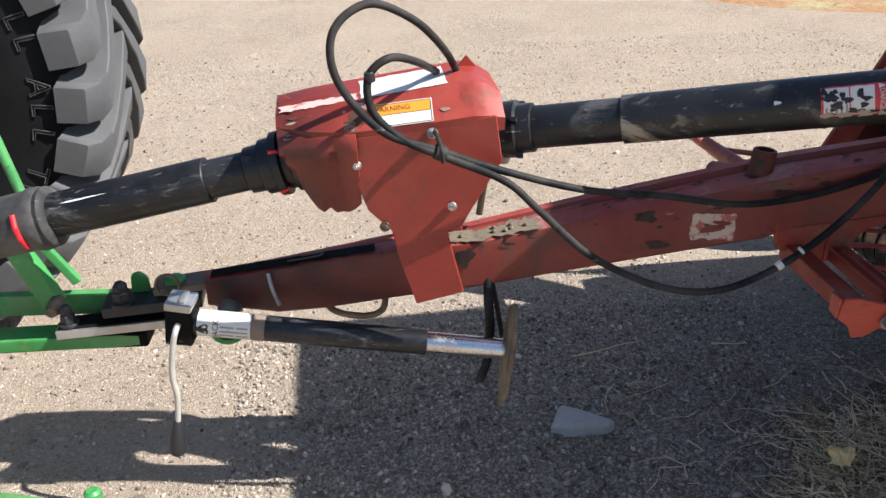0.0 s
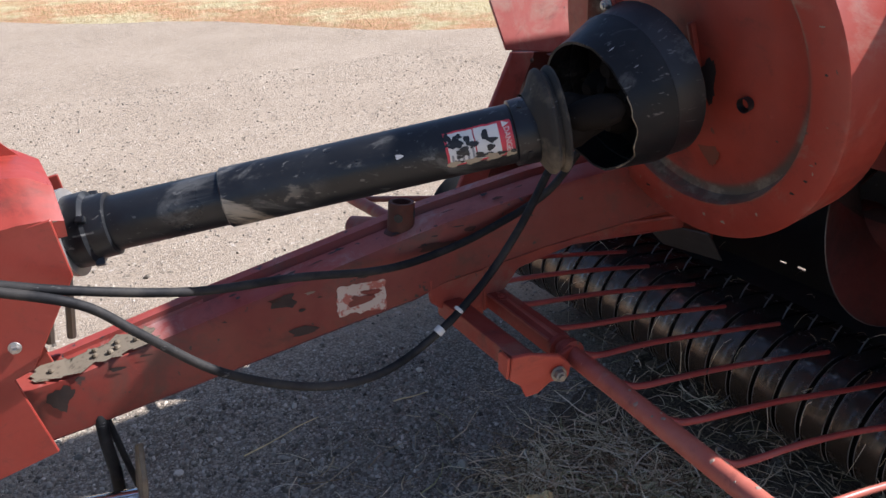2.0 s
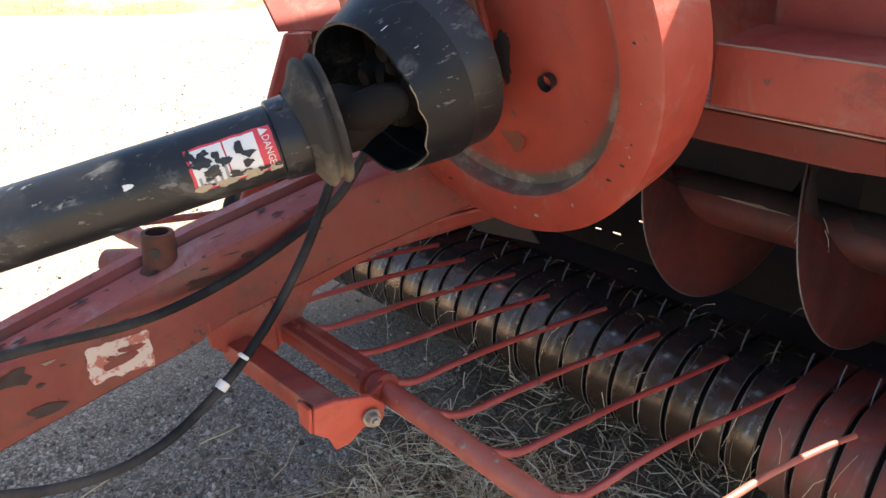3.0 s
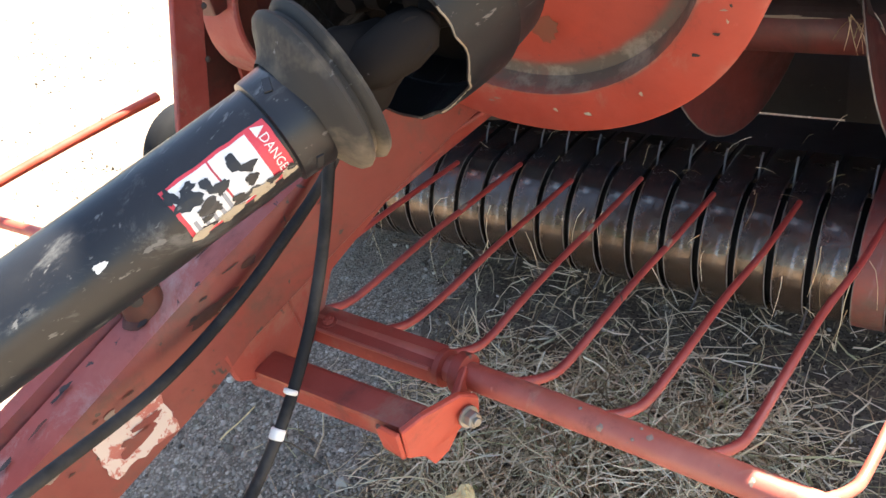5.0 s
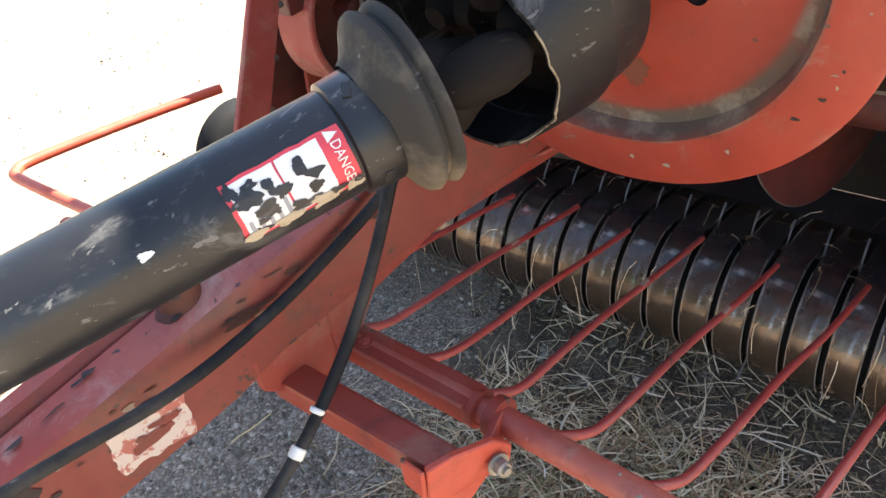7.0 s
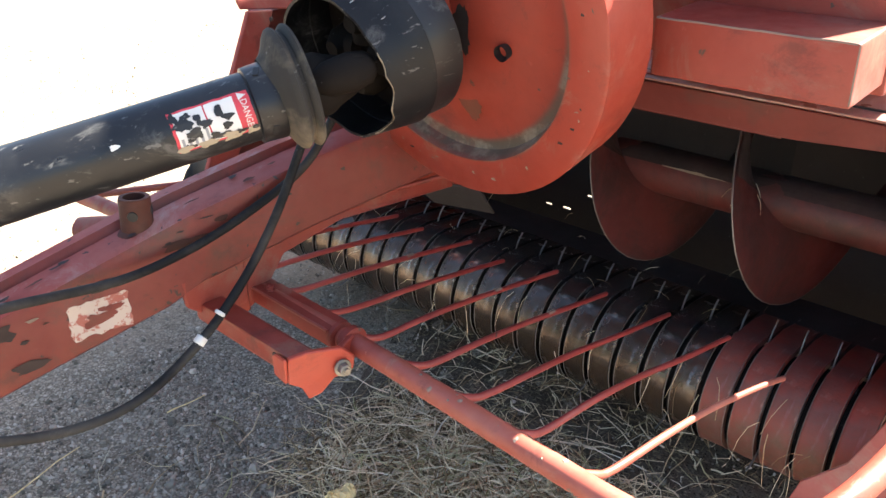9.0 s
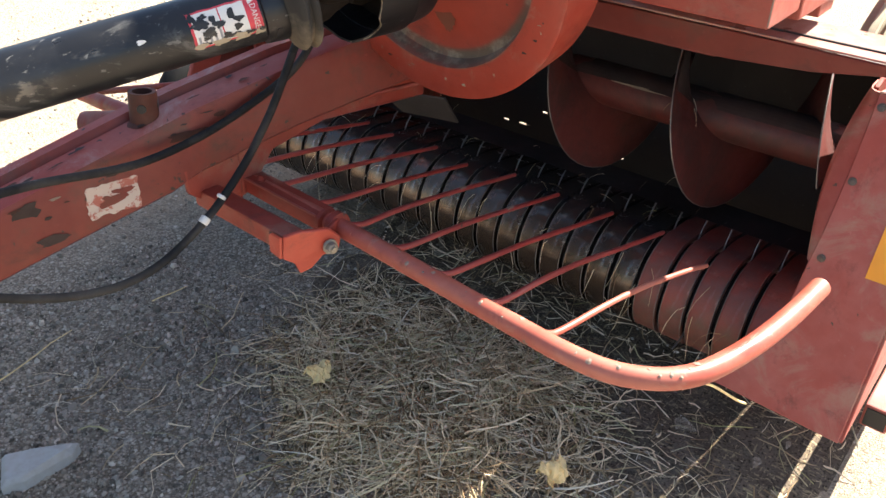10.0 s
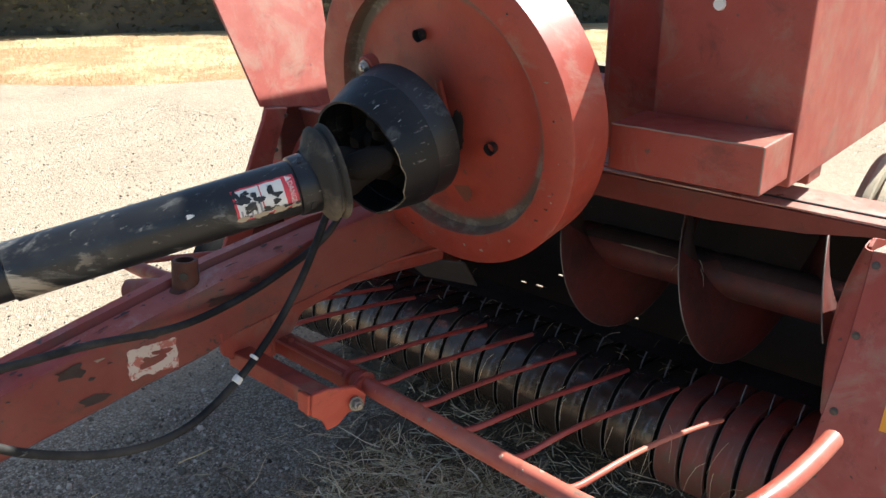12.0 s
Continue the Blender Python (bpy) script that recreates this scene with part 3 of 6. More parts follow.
def loose_gravel(count):
    rng = random.Random(4)
    verts, faces = [], []
    for i in range(count):
        far = i > count * 0.65
        x = rng.uniform(-0.3, 1.4) if i < count * 0.4 else rng.uniform(-1.6, 2.3) if not far else rng.uniform(-3.0, 4.0)
        y = rng.uniform(0.9, 2.3) if i < count * 0.4 else rng.uniform(0.6, 2.8) if not far else rng.uniform(2.2, 6.5)
        r = 0.0014 + 0.0070 * rng.random() ** (3.2 if i < count * 0.4 else 6) + (0.0006 if far else 0)
        if rng.random() < 0.012:
            r *= 2.0
        z = ground_height(x, y) + r * rng.uniform(-0.25, 0.3)
        turn = Euler((rng.uniform(0, 6), rng.uniform(0, 6), rng.uniform(0, 6))).to_matrix()
        sx, sy, sz = rng.uniform(0.8, 1.5), rng.uniform(0.7, 1.2), rng.uniform(0.5, 0.9)
        k = len(verts)
        for c in ICO:
            j = rng.uniform(0.8, 1.15)
            v = turn @ Vector((c[0] * sx * j, c[1] * sy * j, c[2] * sz * j))
            verts.append((x + v.x * r, y + v.y * r, z + v.z * r))
        faces += [(a + k, b + k, c + k) for a, b, c in ICO_FACES]
    return soup("loose_gravel", verts, faces, PEBBLE, "loose mixed grey and tan pebbles on the yard", "gravel")


def add_straw(verts, faces, p, heading, lift, length, w, sag, seg=3, kink=0.0):
    """One bent, three-sided stalk, with a kink half way if asked for."""
    k = len(verts)
    c = Vector(p)
    for i in range(seg + 1):
        t = i / seg
        way = heading + 0.45 * math.sin(t * 2.5 + heading * 7) + (kink if t > 0.4 else 0.0)
        d = Vector((math.cos(way), math.sin(way), 0))
        s = Vector((-d.y, d.x, 0))
        if i:
            c = c + d * (length / seg) + Vector((0, 0, (lift - sag * (2 * i - 1) / seg) / seg))
        z = max(c.z, 0.002)
        ww = w * (1 - 0.5 * t)
        for a, b in ((-1, -0.4), (1, -0.4), (0, 0.8)):
            verts.append((c.x + s.x * a * ww, c.y + s.y * a * ww, z + b * ww))
    for i in range(seg):
        for j in range(3):
            a, b = k + i * 3 + j, k + i * 3 + (j + 1) % 3
            faces.append((a, b, b + 3, a + 3))


def straw_density(x, y):
    """How thick the litter lies: a heap in front of the pickup, thinner under it, thinning towards the yard."""
    d = min(1.0, max(0.0, (x - 1.03 - 0.16 * max(0.0, y - 1.25) - 0.07 * math.sin(y * 9) - 0.03 * math.sin(y * 23)) / 0.16))
    d *= 1.0 - 0.92 * min(1.0, max(0.0, (x - 1.50) / 0.20))
    return d * max(0.0, min(1.0, (1.74 - y) / 0.5)) * max(0.06, min(1.0, (y - 0.74) / 0.30))


def straw_litter(count):
    rng = random.Random(11)
    verts, faces = [], []
    made = 0
    while made < count:
        x, y = rng.uniform(0.80, 2.0), rng.uniform(0.36, 1.95)
        thick = straw_density(x, y)
        if rng.random() > thick * (0.62 + 1.1 * noise.noise(Vector((x * 8, y * 8, 2))) + 0.6 * noise.noise(Vector((x * 23, y * 23, 6)))):
            if rng.random() > 0.010:
                continue
        made += 1
        h = ground_height(x, y) + 0.004 + rng.random() ** 1.3 * 0.070 * thick
        length = 0.035 + 0.15 * rng.random() ** 1.5
        width = rng.uniform(0.0008, 0.0018) if rng.random() < 0.8 else rng.uniform(0.0018, 0.0032)
        bend = rng.uniform(-1.3, 1.3) if rng.random() < 0.3 else rng.uniform(-0.2, 0.2)
        add_straw(verts, faces, (x, y, h), rng.uniform(0, 6.28), rng.uniform(-0.01, 0.045), length, width, rng.uniform(0, 0.05), 3, bend)
    return soup("straw_litter", verts, faces, STRAW, "scattered dry hay stalks lying on the gravel", "straw")


def chaff_mat():
    """The thin dark layer of broken hay that the stalks lie in."""
    bm = bmesh.new()
    rows = []
    n = 44
    for i in range(n + 1):
        row = []
        for j in range(n + 1):
            x, y = 0.98 + 1.42 * i / n, 0.34 + 1.66 * j / n
            z = ground_height(x, y) - 0.012 + 0.022 * max(straw_density(x, y), 0.95 * min(1.0, max(0.0, (x - 1.3) / 0.2)) * min(1.0, max(0.0, (2.0 - y) / 0.3))) * (0.75 + 0.5 * noise.noise(Vector((x * 14, y * 14, 5))))
            row.append(bm.verts.new((x, y, z)))
        rows.append(row)
    for a, b in zip(rows, rows[1:]):
        for j in range(n):
            bm.faces.new((a[j], b[j], b[j + 1], a[j + 1]))
    ob = part("chaff_layer", bm, CHAFF, None, "", True)
    return tagged(ob, "thin layer of broken brown chaff on the ground", "chaff", kind="stuff")


def flat_stone():
    bm = bmesh.new()
    out = ((0.562, 1.690), (0.60, 1.668), (0.71, 1.664), (0.738, 1.680), (0.665, 1.735), (0.604, 1.765))
    add_loft(bm, [[(x, y, -0.01) for x, y in out], [(x, y, 0.022 + 0.006 * (i % 2)) for i, (x, y) in enumerate(out)],
                  [(0.645 + (x - 0.645) * 0.84, 1.705 + (y - 1.705) * 0.82, 0.032 + 0.005 * (i % 3)) for i, (x, y) in enumerate(out)]])
    bmesh.ops.recalc_face_normals(bm, faces=bm.faces)
    bevel(bm, 0.005)
    return tagged(part("flat_stone", bm, SLAB), "flat grey stone slab lying on the gravel", "stone")


def husk(hx, hy, seed):
    """One crumpled leaf, folded on itself, with ragged ends."""
    bm = bmesh.new()
    rows = []
    for i in range(15):
        row = []
        for j in range(11):
            u, v = (i / 14 - 0.5), (j / 10 - 0.5)
            w = 0.028 * (1 - 1.6 * u * u) * (1 + 0.4 * noise.noise(Vector((u * 6, seed, 1))))
            n1 = noise.noise_vector(Vector((u * 5, v * 4, seed)))
            n2 = noise.noise_vector(Vector((u * 13, v * 11, seed + 4)))
            x = hx + 0.058 * u + 0.012 * n1.x + 0.005 * n2.x
            y = hy + w * math.sin(2.2 * v) + 0.014 * n1.y + 0.005 * n2.y
            z = 0.088 + 0.016 * math.cos(5.0 * v + 2 * u) + 0.014 * n1.z + 0.007 * n2.z
            row.append(bm.verts.new((x, y, z)))
        rows.append(row)
    for a, b in zip(rows, rows[1:]):
        for j in range(10):
            bm.faces.new((a[j], b[j], b[j + 1], a[j + 1]))
    made = bmesh.ops.extrude_face_region(bm, geom=list(bm.faces))["geom"]
    bmesh.ops.translate(bm, vec=(0, 0, -0.0015), verts=[g for g in made if isinstance(g, bmesh.types.BMVert)])
    return tagged(part("corn_husk", bm, HUSK), "crumpled pale golden husk lying in the straw", "husk", "husks")


def pale_stick(p, q, seed):
    rng = random.Random(seed)
    p, q = Vector(p), Vector(q)
    pts = [p.lerp(q, t / 4) + Vector((rng.uniform(-1, 1), rng.uniform(-1, 1), rng.uniform(0, 1))) * 0.004 for t in range(5)]
    return tagged(part("dry_stalk", sweep(pts, 0.0022, 6, 0.6), HUSK), "long pale dry stalk on the ground", "stalk", "loose stalks")


ground_sheet()
loose_gravel(84000)
chaff_mat()
straw_litter(7200)
flat_stone()
husk(1.20, 1.395, 3)
husk(1.30, 0.80, 5)
pale_stick((0.72, 2.02, 0.012), (0.95, 2.08, 0.01), 1)
pale_stick((1.16, 2.02, 0.012), (1.27, 2.01, 0.01), 2)

# ---- baler: tongue, gearbox, plates ----
baler = thing("hay_baler", (2.0, 1.2, 0.0), "weathered red small square hay baler standing on gravel", "hay baler")


def tongue_y(x):
    return 1.470 - 0.200 * (x - 0.9)


TONGUE = ((-0.275, 0.468, 0.537), (-0.111, 0.452, 0.566), (0.0, 0.465, 0.588), (0.151, 0.494, 0.616), (0.340, 0.526, 0.638), (0.582, 0.577, 0.700), (0.757, 0.614, 0.743),
          (0.947, 0.652, 0.790), (1.012, 0.676, 0.805), (1.222, 0.712, 0.842), (1.548, 0.748, 0.877))


def tongue_z(x):
    for (x0, b0, t0), (x1, b1, t1) in zip(TONGUE, TONGUE[1:]):
        if x <= x1:
            k = (x - x0) / (x1 - x0)
            return b0 + (b1 - b0) * k, t0 + (t1 - t0) * k
    return TONGUE[-1][1:]


def tongue_beam():
    bm = bmesh.new()
    rings = []
    for x, zb, zt in TONGUE:
        y = tongue_y(x)
        w = 0.05 + 0.048 * min(1.0, max(0.0, (x + 0.25) / 0.6))
        up = min(1.0, max(0.0, (x - 0.05) / 0.4))
        rings.append([(x, y, zb + 0.006), (x, y, zt - 0.014), (x, y + 0.004, zt - 0.004), (x, y + 0.014, zt), (x, y + w * 0.62, zt + 0.002 * up),
                      (x, y + w * 0.66, zt - 0.006 * up), (x, y + w * 0.72, zt + 0.004 * up), (x, y + w * 0.76, zt + 0.012 * up), (x, y + w, zt + 0.012 * up), (x, y + w + 0.006, zt + 0.012 * up - 0.006),
                      (x, y + w + 0.006, zb), (x, y + 0.006, zb)])
    add_loft(bm, rings)
    bmesh.ops.recalc_face_normals(bm, faces=bm.faces)
    for f in bm.faces:
        if f.normal.z > 0.5:
            f.material_index = 1
    ob = part("tongue", bm, RED_TONGUE, baler, "long red box-section tongue with worn paint", True)
    ob.data.materials.append(RED_SCOURED)
    return ob


tongue = tongue_beam()


def tongue_face(lift=0.0015):
    """Maps (x, z) onto the near face of the tongue."""
    return lambda v: Vector((v.x, tongue_y(v.x) - lift, v.y))


part("worn_label", grid_patch(0.795, 0.886, 0.652, 0.712, tongue_face(), 14, 10, 0.006), CREAM, tongue, "torn pale sticker with worn print")
part("worn_patch", blob_patch(0.836, 0.678, 0.030, 0.013, tongue_face(0.0025), 2.0), RED_TONGUE, tongue)
part("worn_patch", blob_patch(0.858, 0.690, 0.020, 0.009, tongue_face(0.0025), 7.0), RED_TONGUE, tongue)

def tongue_top(lift=0.003):
    """Maps (x, y across) onto the top of the tongue."""
    return lambda v: Vector((v.x, tongue_y(v.x) + v.y, tongue_z(v.x)[1] + lift + 0.003 * max(0.0, min(1.0, (v.y - 0.01) / 0.05))))


trng = random.Random(17)
part("dirt_patch", grid_patch(0.285, 0.480, 0.004, 0.060, tongue_top(0.0028), 26, 8, 0.026), DRY_DIRT, tongue, "dried dirt and chaff lying on the tongue")
for i in range(7):
    x = trng.uniform(0.31, 0.46)
    p = tongue_top(0.004)(Vector((x, trng.uniform(0.016, 0.05), 0)))
    part("clod", lathe(p, (0, 0, 1), [(-0.002, 0.004), (0.001, 0.006), (0.004, 0.004), (0.005, 0.001)], 8, wobble=0.9), (CLOD, DRY_DIRT)[i % 2], tongue)
for i in range(18):
    x = trng.uniform(0.62, 1.20)
    part("chipped_spot", blob_patch(x, trng.uniform(0.010, 0.050), trng.uniform(0.004, 0.016), trng.uniform(0.0015, 0.006), tongue_top(0.0032), 140.0 + i, 14), (DARK_CHIP, DARK_CHIP, RUST_RED)[i % 3], tongue)
for i in range(18):
    x = trng.uniform(0.40, 1.18)
    z = tongue_z(x)[1] - 0.016 - 0.05 * trng.random() ** 2
    part("chipped_spot", blob_patch(x, z, trng.uniform(0.003, 0.016), trng.uniform(0.001, 0.006), tongue_face(0.0018), 180.0 + i, 14), (DARK_CHIP, RUST_RED, DARK_CHIP, WORN)[i % 4], tongue)
part("grease_run", blob_patch(0.705, tongue_z(0.705)[1] - 0.026, 0.024, 0.017, tongue_face(0.0018), 231.0), DARK_CHIP, tongue, "black grease run")
part("grease_run", blob_patch(0.725, tongue_z(0.725)[0] + 0.030, 0.030, 0.010, tongue_face(0.0018), 234.0), DARK_CHIP, tongue)
part("grease_run", blob_patch(0.318, tongue_z(0.318)[1] - 0.036, 0.022, 0.028, tongue_face(0.0018), 238.0), DARK_CHIP, tongue)
part("grease_run", blob_patch(0.985, tongue_z(0.985)[1] - 0.040, 0.040, 0.010, tongue_face(0.0018), 239.0), RUST_RED, tongue)

# front of the tongue: pin hole plate, hook and clip
part("hitch_plate", plate([(-0.40, 1.725, 0.512), (-0.26, 1.705, 0.530), (-0.26, 1.775, 0.530), (-0.40, 1.79, 0.512)], -0.018), DARK_STEEL, baler)
hook_pts = smooth_path([(-0.004, 1.68, 0.480), (0.009, 1.675, 0.452), (0.044, 1.67, 0.435), (0.097, 1.66, 0.432), (0.132, 1.657, 0.450), (0.14, 1.655, 0.505)], 5)
part("safety_hook", sweep(hook_pts, 0.008, 10), RUST, baler, "bent rusty rod loop under the tongue")
part("hairpin", sweep(smooth_path([(-0.125, tongue_y(-0.12) - 0.002, 0.558), (-0.118, tongue_y(-0.11) - 0.018, 0.525), (-0.106, tongue_y(-0.10) - 0.024, 0.488)], 5), 0.005, 8), ZINC, baler, "bright bent pin on the tongue")
part("lock_clip", sweep(smooth_path([(-0.08, 1.690, 0.576), (-0.01, 1.675, 0.591), (0.0, 1.685, 0.594), (-0.05, 1.700, 0.582)], 5), 0.002, 6), DARK_STEEL, baler)

# stake socket on the tongue top
sx = 0.945
sz = tongue_z(sx)[1]
part("stake_socket", lathe((sx, tongue_y(sx) + 0.048, sz - 0.01), (0.1, 0.02, 1), [(0, 0.034), (0.006, 0.0260), (0.056, 0.0250), (0.060, 0.0240), (0.060, 0.0175), (0.022, 0.0170), (0.02, 0.001)], 24, caps=False), RUST_RED, tongue, "rusty pipe socket welded on top", True)
# Black discs stand in for the shade inside the socket's holes.
for a in (-0.7, 0.9):
    part("socket_hole", lathe((sx + 0.0245 * math.sin(a) + 0.003, tongue_y(sx) + 0.049 - 0.0250 * math.cos(a), sz + 0.026), (math.sin(a), -math.cos(a), 0), [(0, 0.0085), (0.0015, 0.008)], 14), INK, tongue)
part("grease_smear", grid_patch(-0.262, 0.12, 0.004, 0.046, lambda v: Vector((v.x, tongue_y(v.x) + v.y, tongue_z(v.x)[1] + 0.0035)), 16, 4, 0.006), DARK, tongue, "black greasy stretch on top")


# gearbox cover on the tongue
def gearbox():
    g = part("gearbox_cover", cover_shell(), RED_STAINED, baler, "folded red sheet-metal driveline cover, dented and stained", True)
    near = [(0.076, 1.487, 0.927), (0.355, 1.431, 0.975), (0.367, 1.428, 0.886), (0.302, 1.442, 0.771), (0.290, 1.444, 0.748), (0.260, 1.450, 0.737), (0.270, 1.448, 0.692),
            (0.292, 1.444, 0.597), (0.195, 1.464, 0.567), (0.163, 1.470, 0.671), (0.152, 1.472, 0.734), (0.107, 1.481, 0.779), (0.086, 1.485, 0.840)]
    part("side_plate", plate(near, -0.006), RED_STAINED, g, "flat red bracket plate reaching down the tongue")
    part("side_plate", plate([(x + 0.04, y + 0.20, z) for x, y, z in near], 0.006), RED, g)
    out = (-0.2, -0.98, 0)
    for p in ((0.089, 1.476, 0.876), (0.270, 1.440, 0.791)):
        part("bolt", hex_bolt(p, out, 0.007, 0.010), ZINC, g)
    part("bolt", hex_bolt((0.137, 1.467, 0.746), out, 0.008, 0.012), DARK_STEEL, g)
    part("clamp_bolt", hex_bolt((0.235, 1.446, 0.940), (-0.16, -0.8, 0.6), 0.008, 0.016), ZINC, g)
    part("gear_housing", lathe((-0.01, 1.615, 0.862), (1, -0.2, 0.11), [(0, 0.05), (0.06, 0.075), (0.2, 0.085), (0.34, 0.06), (0.38, 0.05)], 24), DARK, g, "greasy black gear housing inside", True)
    for x in (0.33, 0.365):
        part("stay", sweep([(x, 1.60, 0.90), (x + 0.01, 1.63, 0.80), (x - 0.005, 1.645, 0.68)], 0.008, 8), DARK_STEEL, g)
    return g


def cover_shell():
    """The hood: a folded sheet, open below and at both ends, with a dented skirt at the front."""
    bm = bmesh.new()
    inner = []
    outer = []
    #      x      near low (y, z)     near fold          top near           top far            far fold
    stations = ((-0.061, (1.538, 0.893), (1.526, 0.945), (1.554, 0.965), (1.660, 0.973), (1.715, 0.900)),
                (0.008, (1.500, 0.873), (1.493, 0.943), (1.533, 0.977), (1.660, 0.986), (1.715, 0.870)),
                (0.076, (1.483, 0.917), (1.479, 0.941), (1.520, 0.989), (1.650, 0.998), (1.705, 0.880)),
                (0.203, (1.457, 0.925), (1.454, 0.956), (1.500, 1.010), (1.630, 1.020), (1.685, 0.895)),
                (0.311, (1.435, 0.942), (1.432, 0.974), (1.483, 1.028), (1.610, 1.038), (1.665, 0.910)),
                (0.340, (1.431, 0.944), (1.430, 0.974), (1.481, 1.024), (1.605, 1.034), (1.658, 0.912)),
                (0.371, (1.428, 0.946), (1.426, 0.970), (1.478, 1.006), (1.598, 1.014), (1.650, 0.915)))
    t = 0.005
    for x, *pts in stations:
        mid = Vector((x, 1.60 - 0.2 * x, 0.88))
        o = [Vector((x, y, z)) for y, z in pts]
        outer.append(o)
        inner.append([p + (mid - p).normalized() * t for p in o])
    rings = []
    for o, i in zip(outer, inner):
        rings.append(o + list(reversed(i)))
    add_loft(bm, rings)
    # front skirt, bent round the shaft, with a scalloped lower edge
    skirt = []
    low = (0.905, 0.870, 0.842, 0.815, 0.790, 0.774, 0.768, 0.776, 0.766, 0.772, 0.769, 0.775, 0.79)
    for k, z_low in enumerate(low):
        x = -0.060 + 0.150 * k / (len(low) - 1)
        y = 1.527 - 0.30 * (x + 0.06)
        top = 0.948 - 0.03 * (x + 0.06)
        dent = 0.016 * math.exp(-((x - 0.052) / 0.016) ** 2)
        ridge = 0.895 + 0.10 * (x + 0.06)
        skirt.append([Vector((x, y, top)), Vector((x, y - 0.012, (top + ridge) / 2 + 0.008)), Vector((x + 0.001, y - 0.022 + 0.6 * dent, ridge)), Vector((x + 0.001, y - 0.014 + dent, max(z_low, ridge - 0.022))),
                      Vector((x + 0.003, y - 0.002 + dent * 1.2, max(z_low, 0.6 * z_low + 0.4 * ridge - 0.012))), Vector((x + 0.004, y + 0.014 + 0.004 * math.sin(k * 1.9), z_low - 0.002))])
    back = Vector((0.001, 0.004, 0))
    add_loft(bm, [row + [p + back for p in reversed(row)] for row in skirt])
    # peeled front corner
    add_loft(bm, [[(-0.058, 1.600, 0.966), (-0.048, 1.605, 0.988), (-0.028, 1.610, 0.976)], [(-0.058, 1.606, 0.966), (-0.048, 1.610, 0.988), (-0.028, 1.615, 0.976)]])
    # folded rear ear
    add_loft(bm, [[(0.300, 1.575, 1.030), (0.322, 1.575, 1.056), (0.345, 1.58, 1.028)], [(0.300, 1.581, 1.030), (0.322, 1.581, 1.056), (0.345, 1.586, 1.028)]])
    bmesh.ops.recalc_face_normals(bm, faces=bm.faces)
    return bm


gear = gearbox()


def slope_face(lift=0.0015):
    """Maps (x, s) onto the sloping upper face of the cover, s running up the slope."""
    def fn(v):
        k = (v.x - 0.076) / 0.235
        y0, z0 = 1.479 - 0.047 * k, 0.941 + 0.033 * k
        y1, z1 = 1.520 - 0.037 * k, 0.989 + 0.039 * k
        d = Vector((0, y1 - y0, z1 - z0))
        n = Vector((-0.2, -d.z, d.y)).normalized()
        return Vector((v.x, y0, z0)) + d.normalized() * v.y + n * (lift + v.z)
    return fn


def top_face(lift=0.0018):
    """Maps (x, v) onto the top of the cover, v running back from its near edge."""
    return lambda v: Vector((v.x, 1.533 - 0.165 * (v.x - 0.008) + v.y, 0.977 + 0.170 * (v.x - 0.008) + 0.075 * v.y + lift))


warn = part("warning_label", grid_patch(0.130, 0.240, 0.001, 0.050, slope_face(), 6, 4), WHITE, gear, "orange and white warning sticker")
part("black_border", grid_patch(0.1315, 0.2385, 0.0025, 0.0485, slope_face(0.0020), 4, 3), INK, warn)
part("orange_field", grid_patch(0.133, 0.237, 0.0265, 0.047, slope_face(0.0025), 4, 3), ORANGE, warn)
part("white_field", grid_patch(0.133, 0.237, 0.004, 0.025, slope_face(0.0025), 4, 3), WHITE, warn)
mapped("warning_word", text_mesh("WARNING", 0.0155), lambda v: slope_face(0.003)(Vector((v.x + 0.163, v.y + 0.037, 0))), INK, warn, "black printed word")
# Sticker and patch widened and paled to hold the glare on top.
part("silver_label", grid_patch(0.108, 0.272, 0.002, 0.105, top_face(), 10, 6, 0.004), WHITE, gear, "white sticker on the top, widened for sun glare")
part("bleached_patch", grid_patch(-0.050, 0.100, 0.003, 0.036, top_face(), 18, 6, 0.010), PINK_GLARE, gear, "pale patch on the top, faded paint with sun glare put in")

for i, (u, v, a, b, m) in enumerate(((0.10, 0.030, 0.022, 0.020, RUST_RED), (0.085, 0.012, 0.012, 0.012, CHAFF), (0.118, 0.048, 0.010, 0.006, WORN), (0.10, 0.055, 0.012, 0.004, ZINC), (0.262, 0.022, 0.010, 0.004, WORN))):
    part("stain", blob_patch(u, v, a, b, slope_face(0.0012), 41.0 + i), m, gear)

scuffs = random.Random(52)
for i in range(22):
    u, v = scuffs.uniform(-0.045, 0.085), scuffs.uniform(0.004, 0.046)
    part("stain", blob_patch(u, v, scuffs.uniform(0.003, 0.013), scuffs.uniform(0.0015, 0.005), slope_face(0.0011), 401.0 + i), (MUD, SHADE_GRIME, RUST_RED, MUD, ZINC_OLD, DARK_CHIP)[i % 6], gear)


def cover_side(lift):
    """Maps (x, z) onto the flat side plate of the cover."""
    return lambda v: Vector((v.x, 1.487 - 0.2 * (v.x - 0.076) - 0.0005 - lift, v.y))


crng = random.Random(14)
for i in range(26):
    u, v = crng.uniform(0.10, 0.34), crng.uniform(0.60, 0.93)
    if v < 0.80 and not 0.19 < u < 0.26:
        continue
    part("stain", blob_patch(u, v, crng.uniform(0.002, 0.008), crng.uniform(0.003, 0.016), cover_side(0.0012), 90.0 + i, 14), (RUST_RED, OIL_STAIN, WORN, DARK)[i % 4], gear)
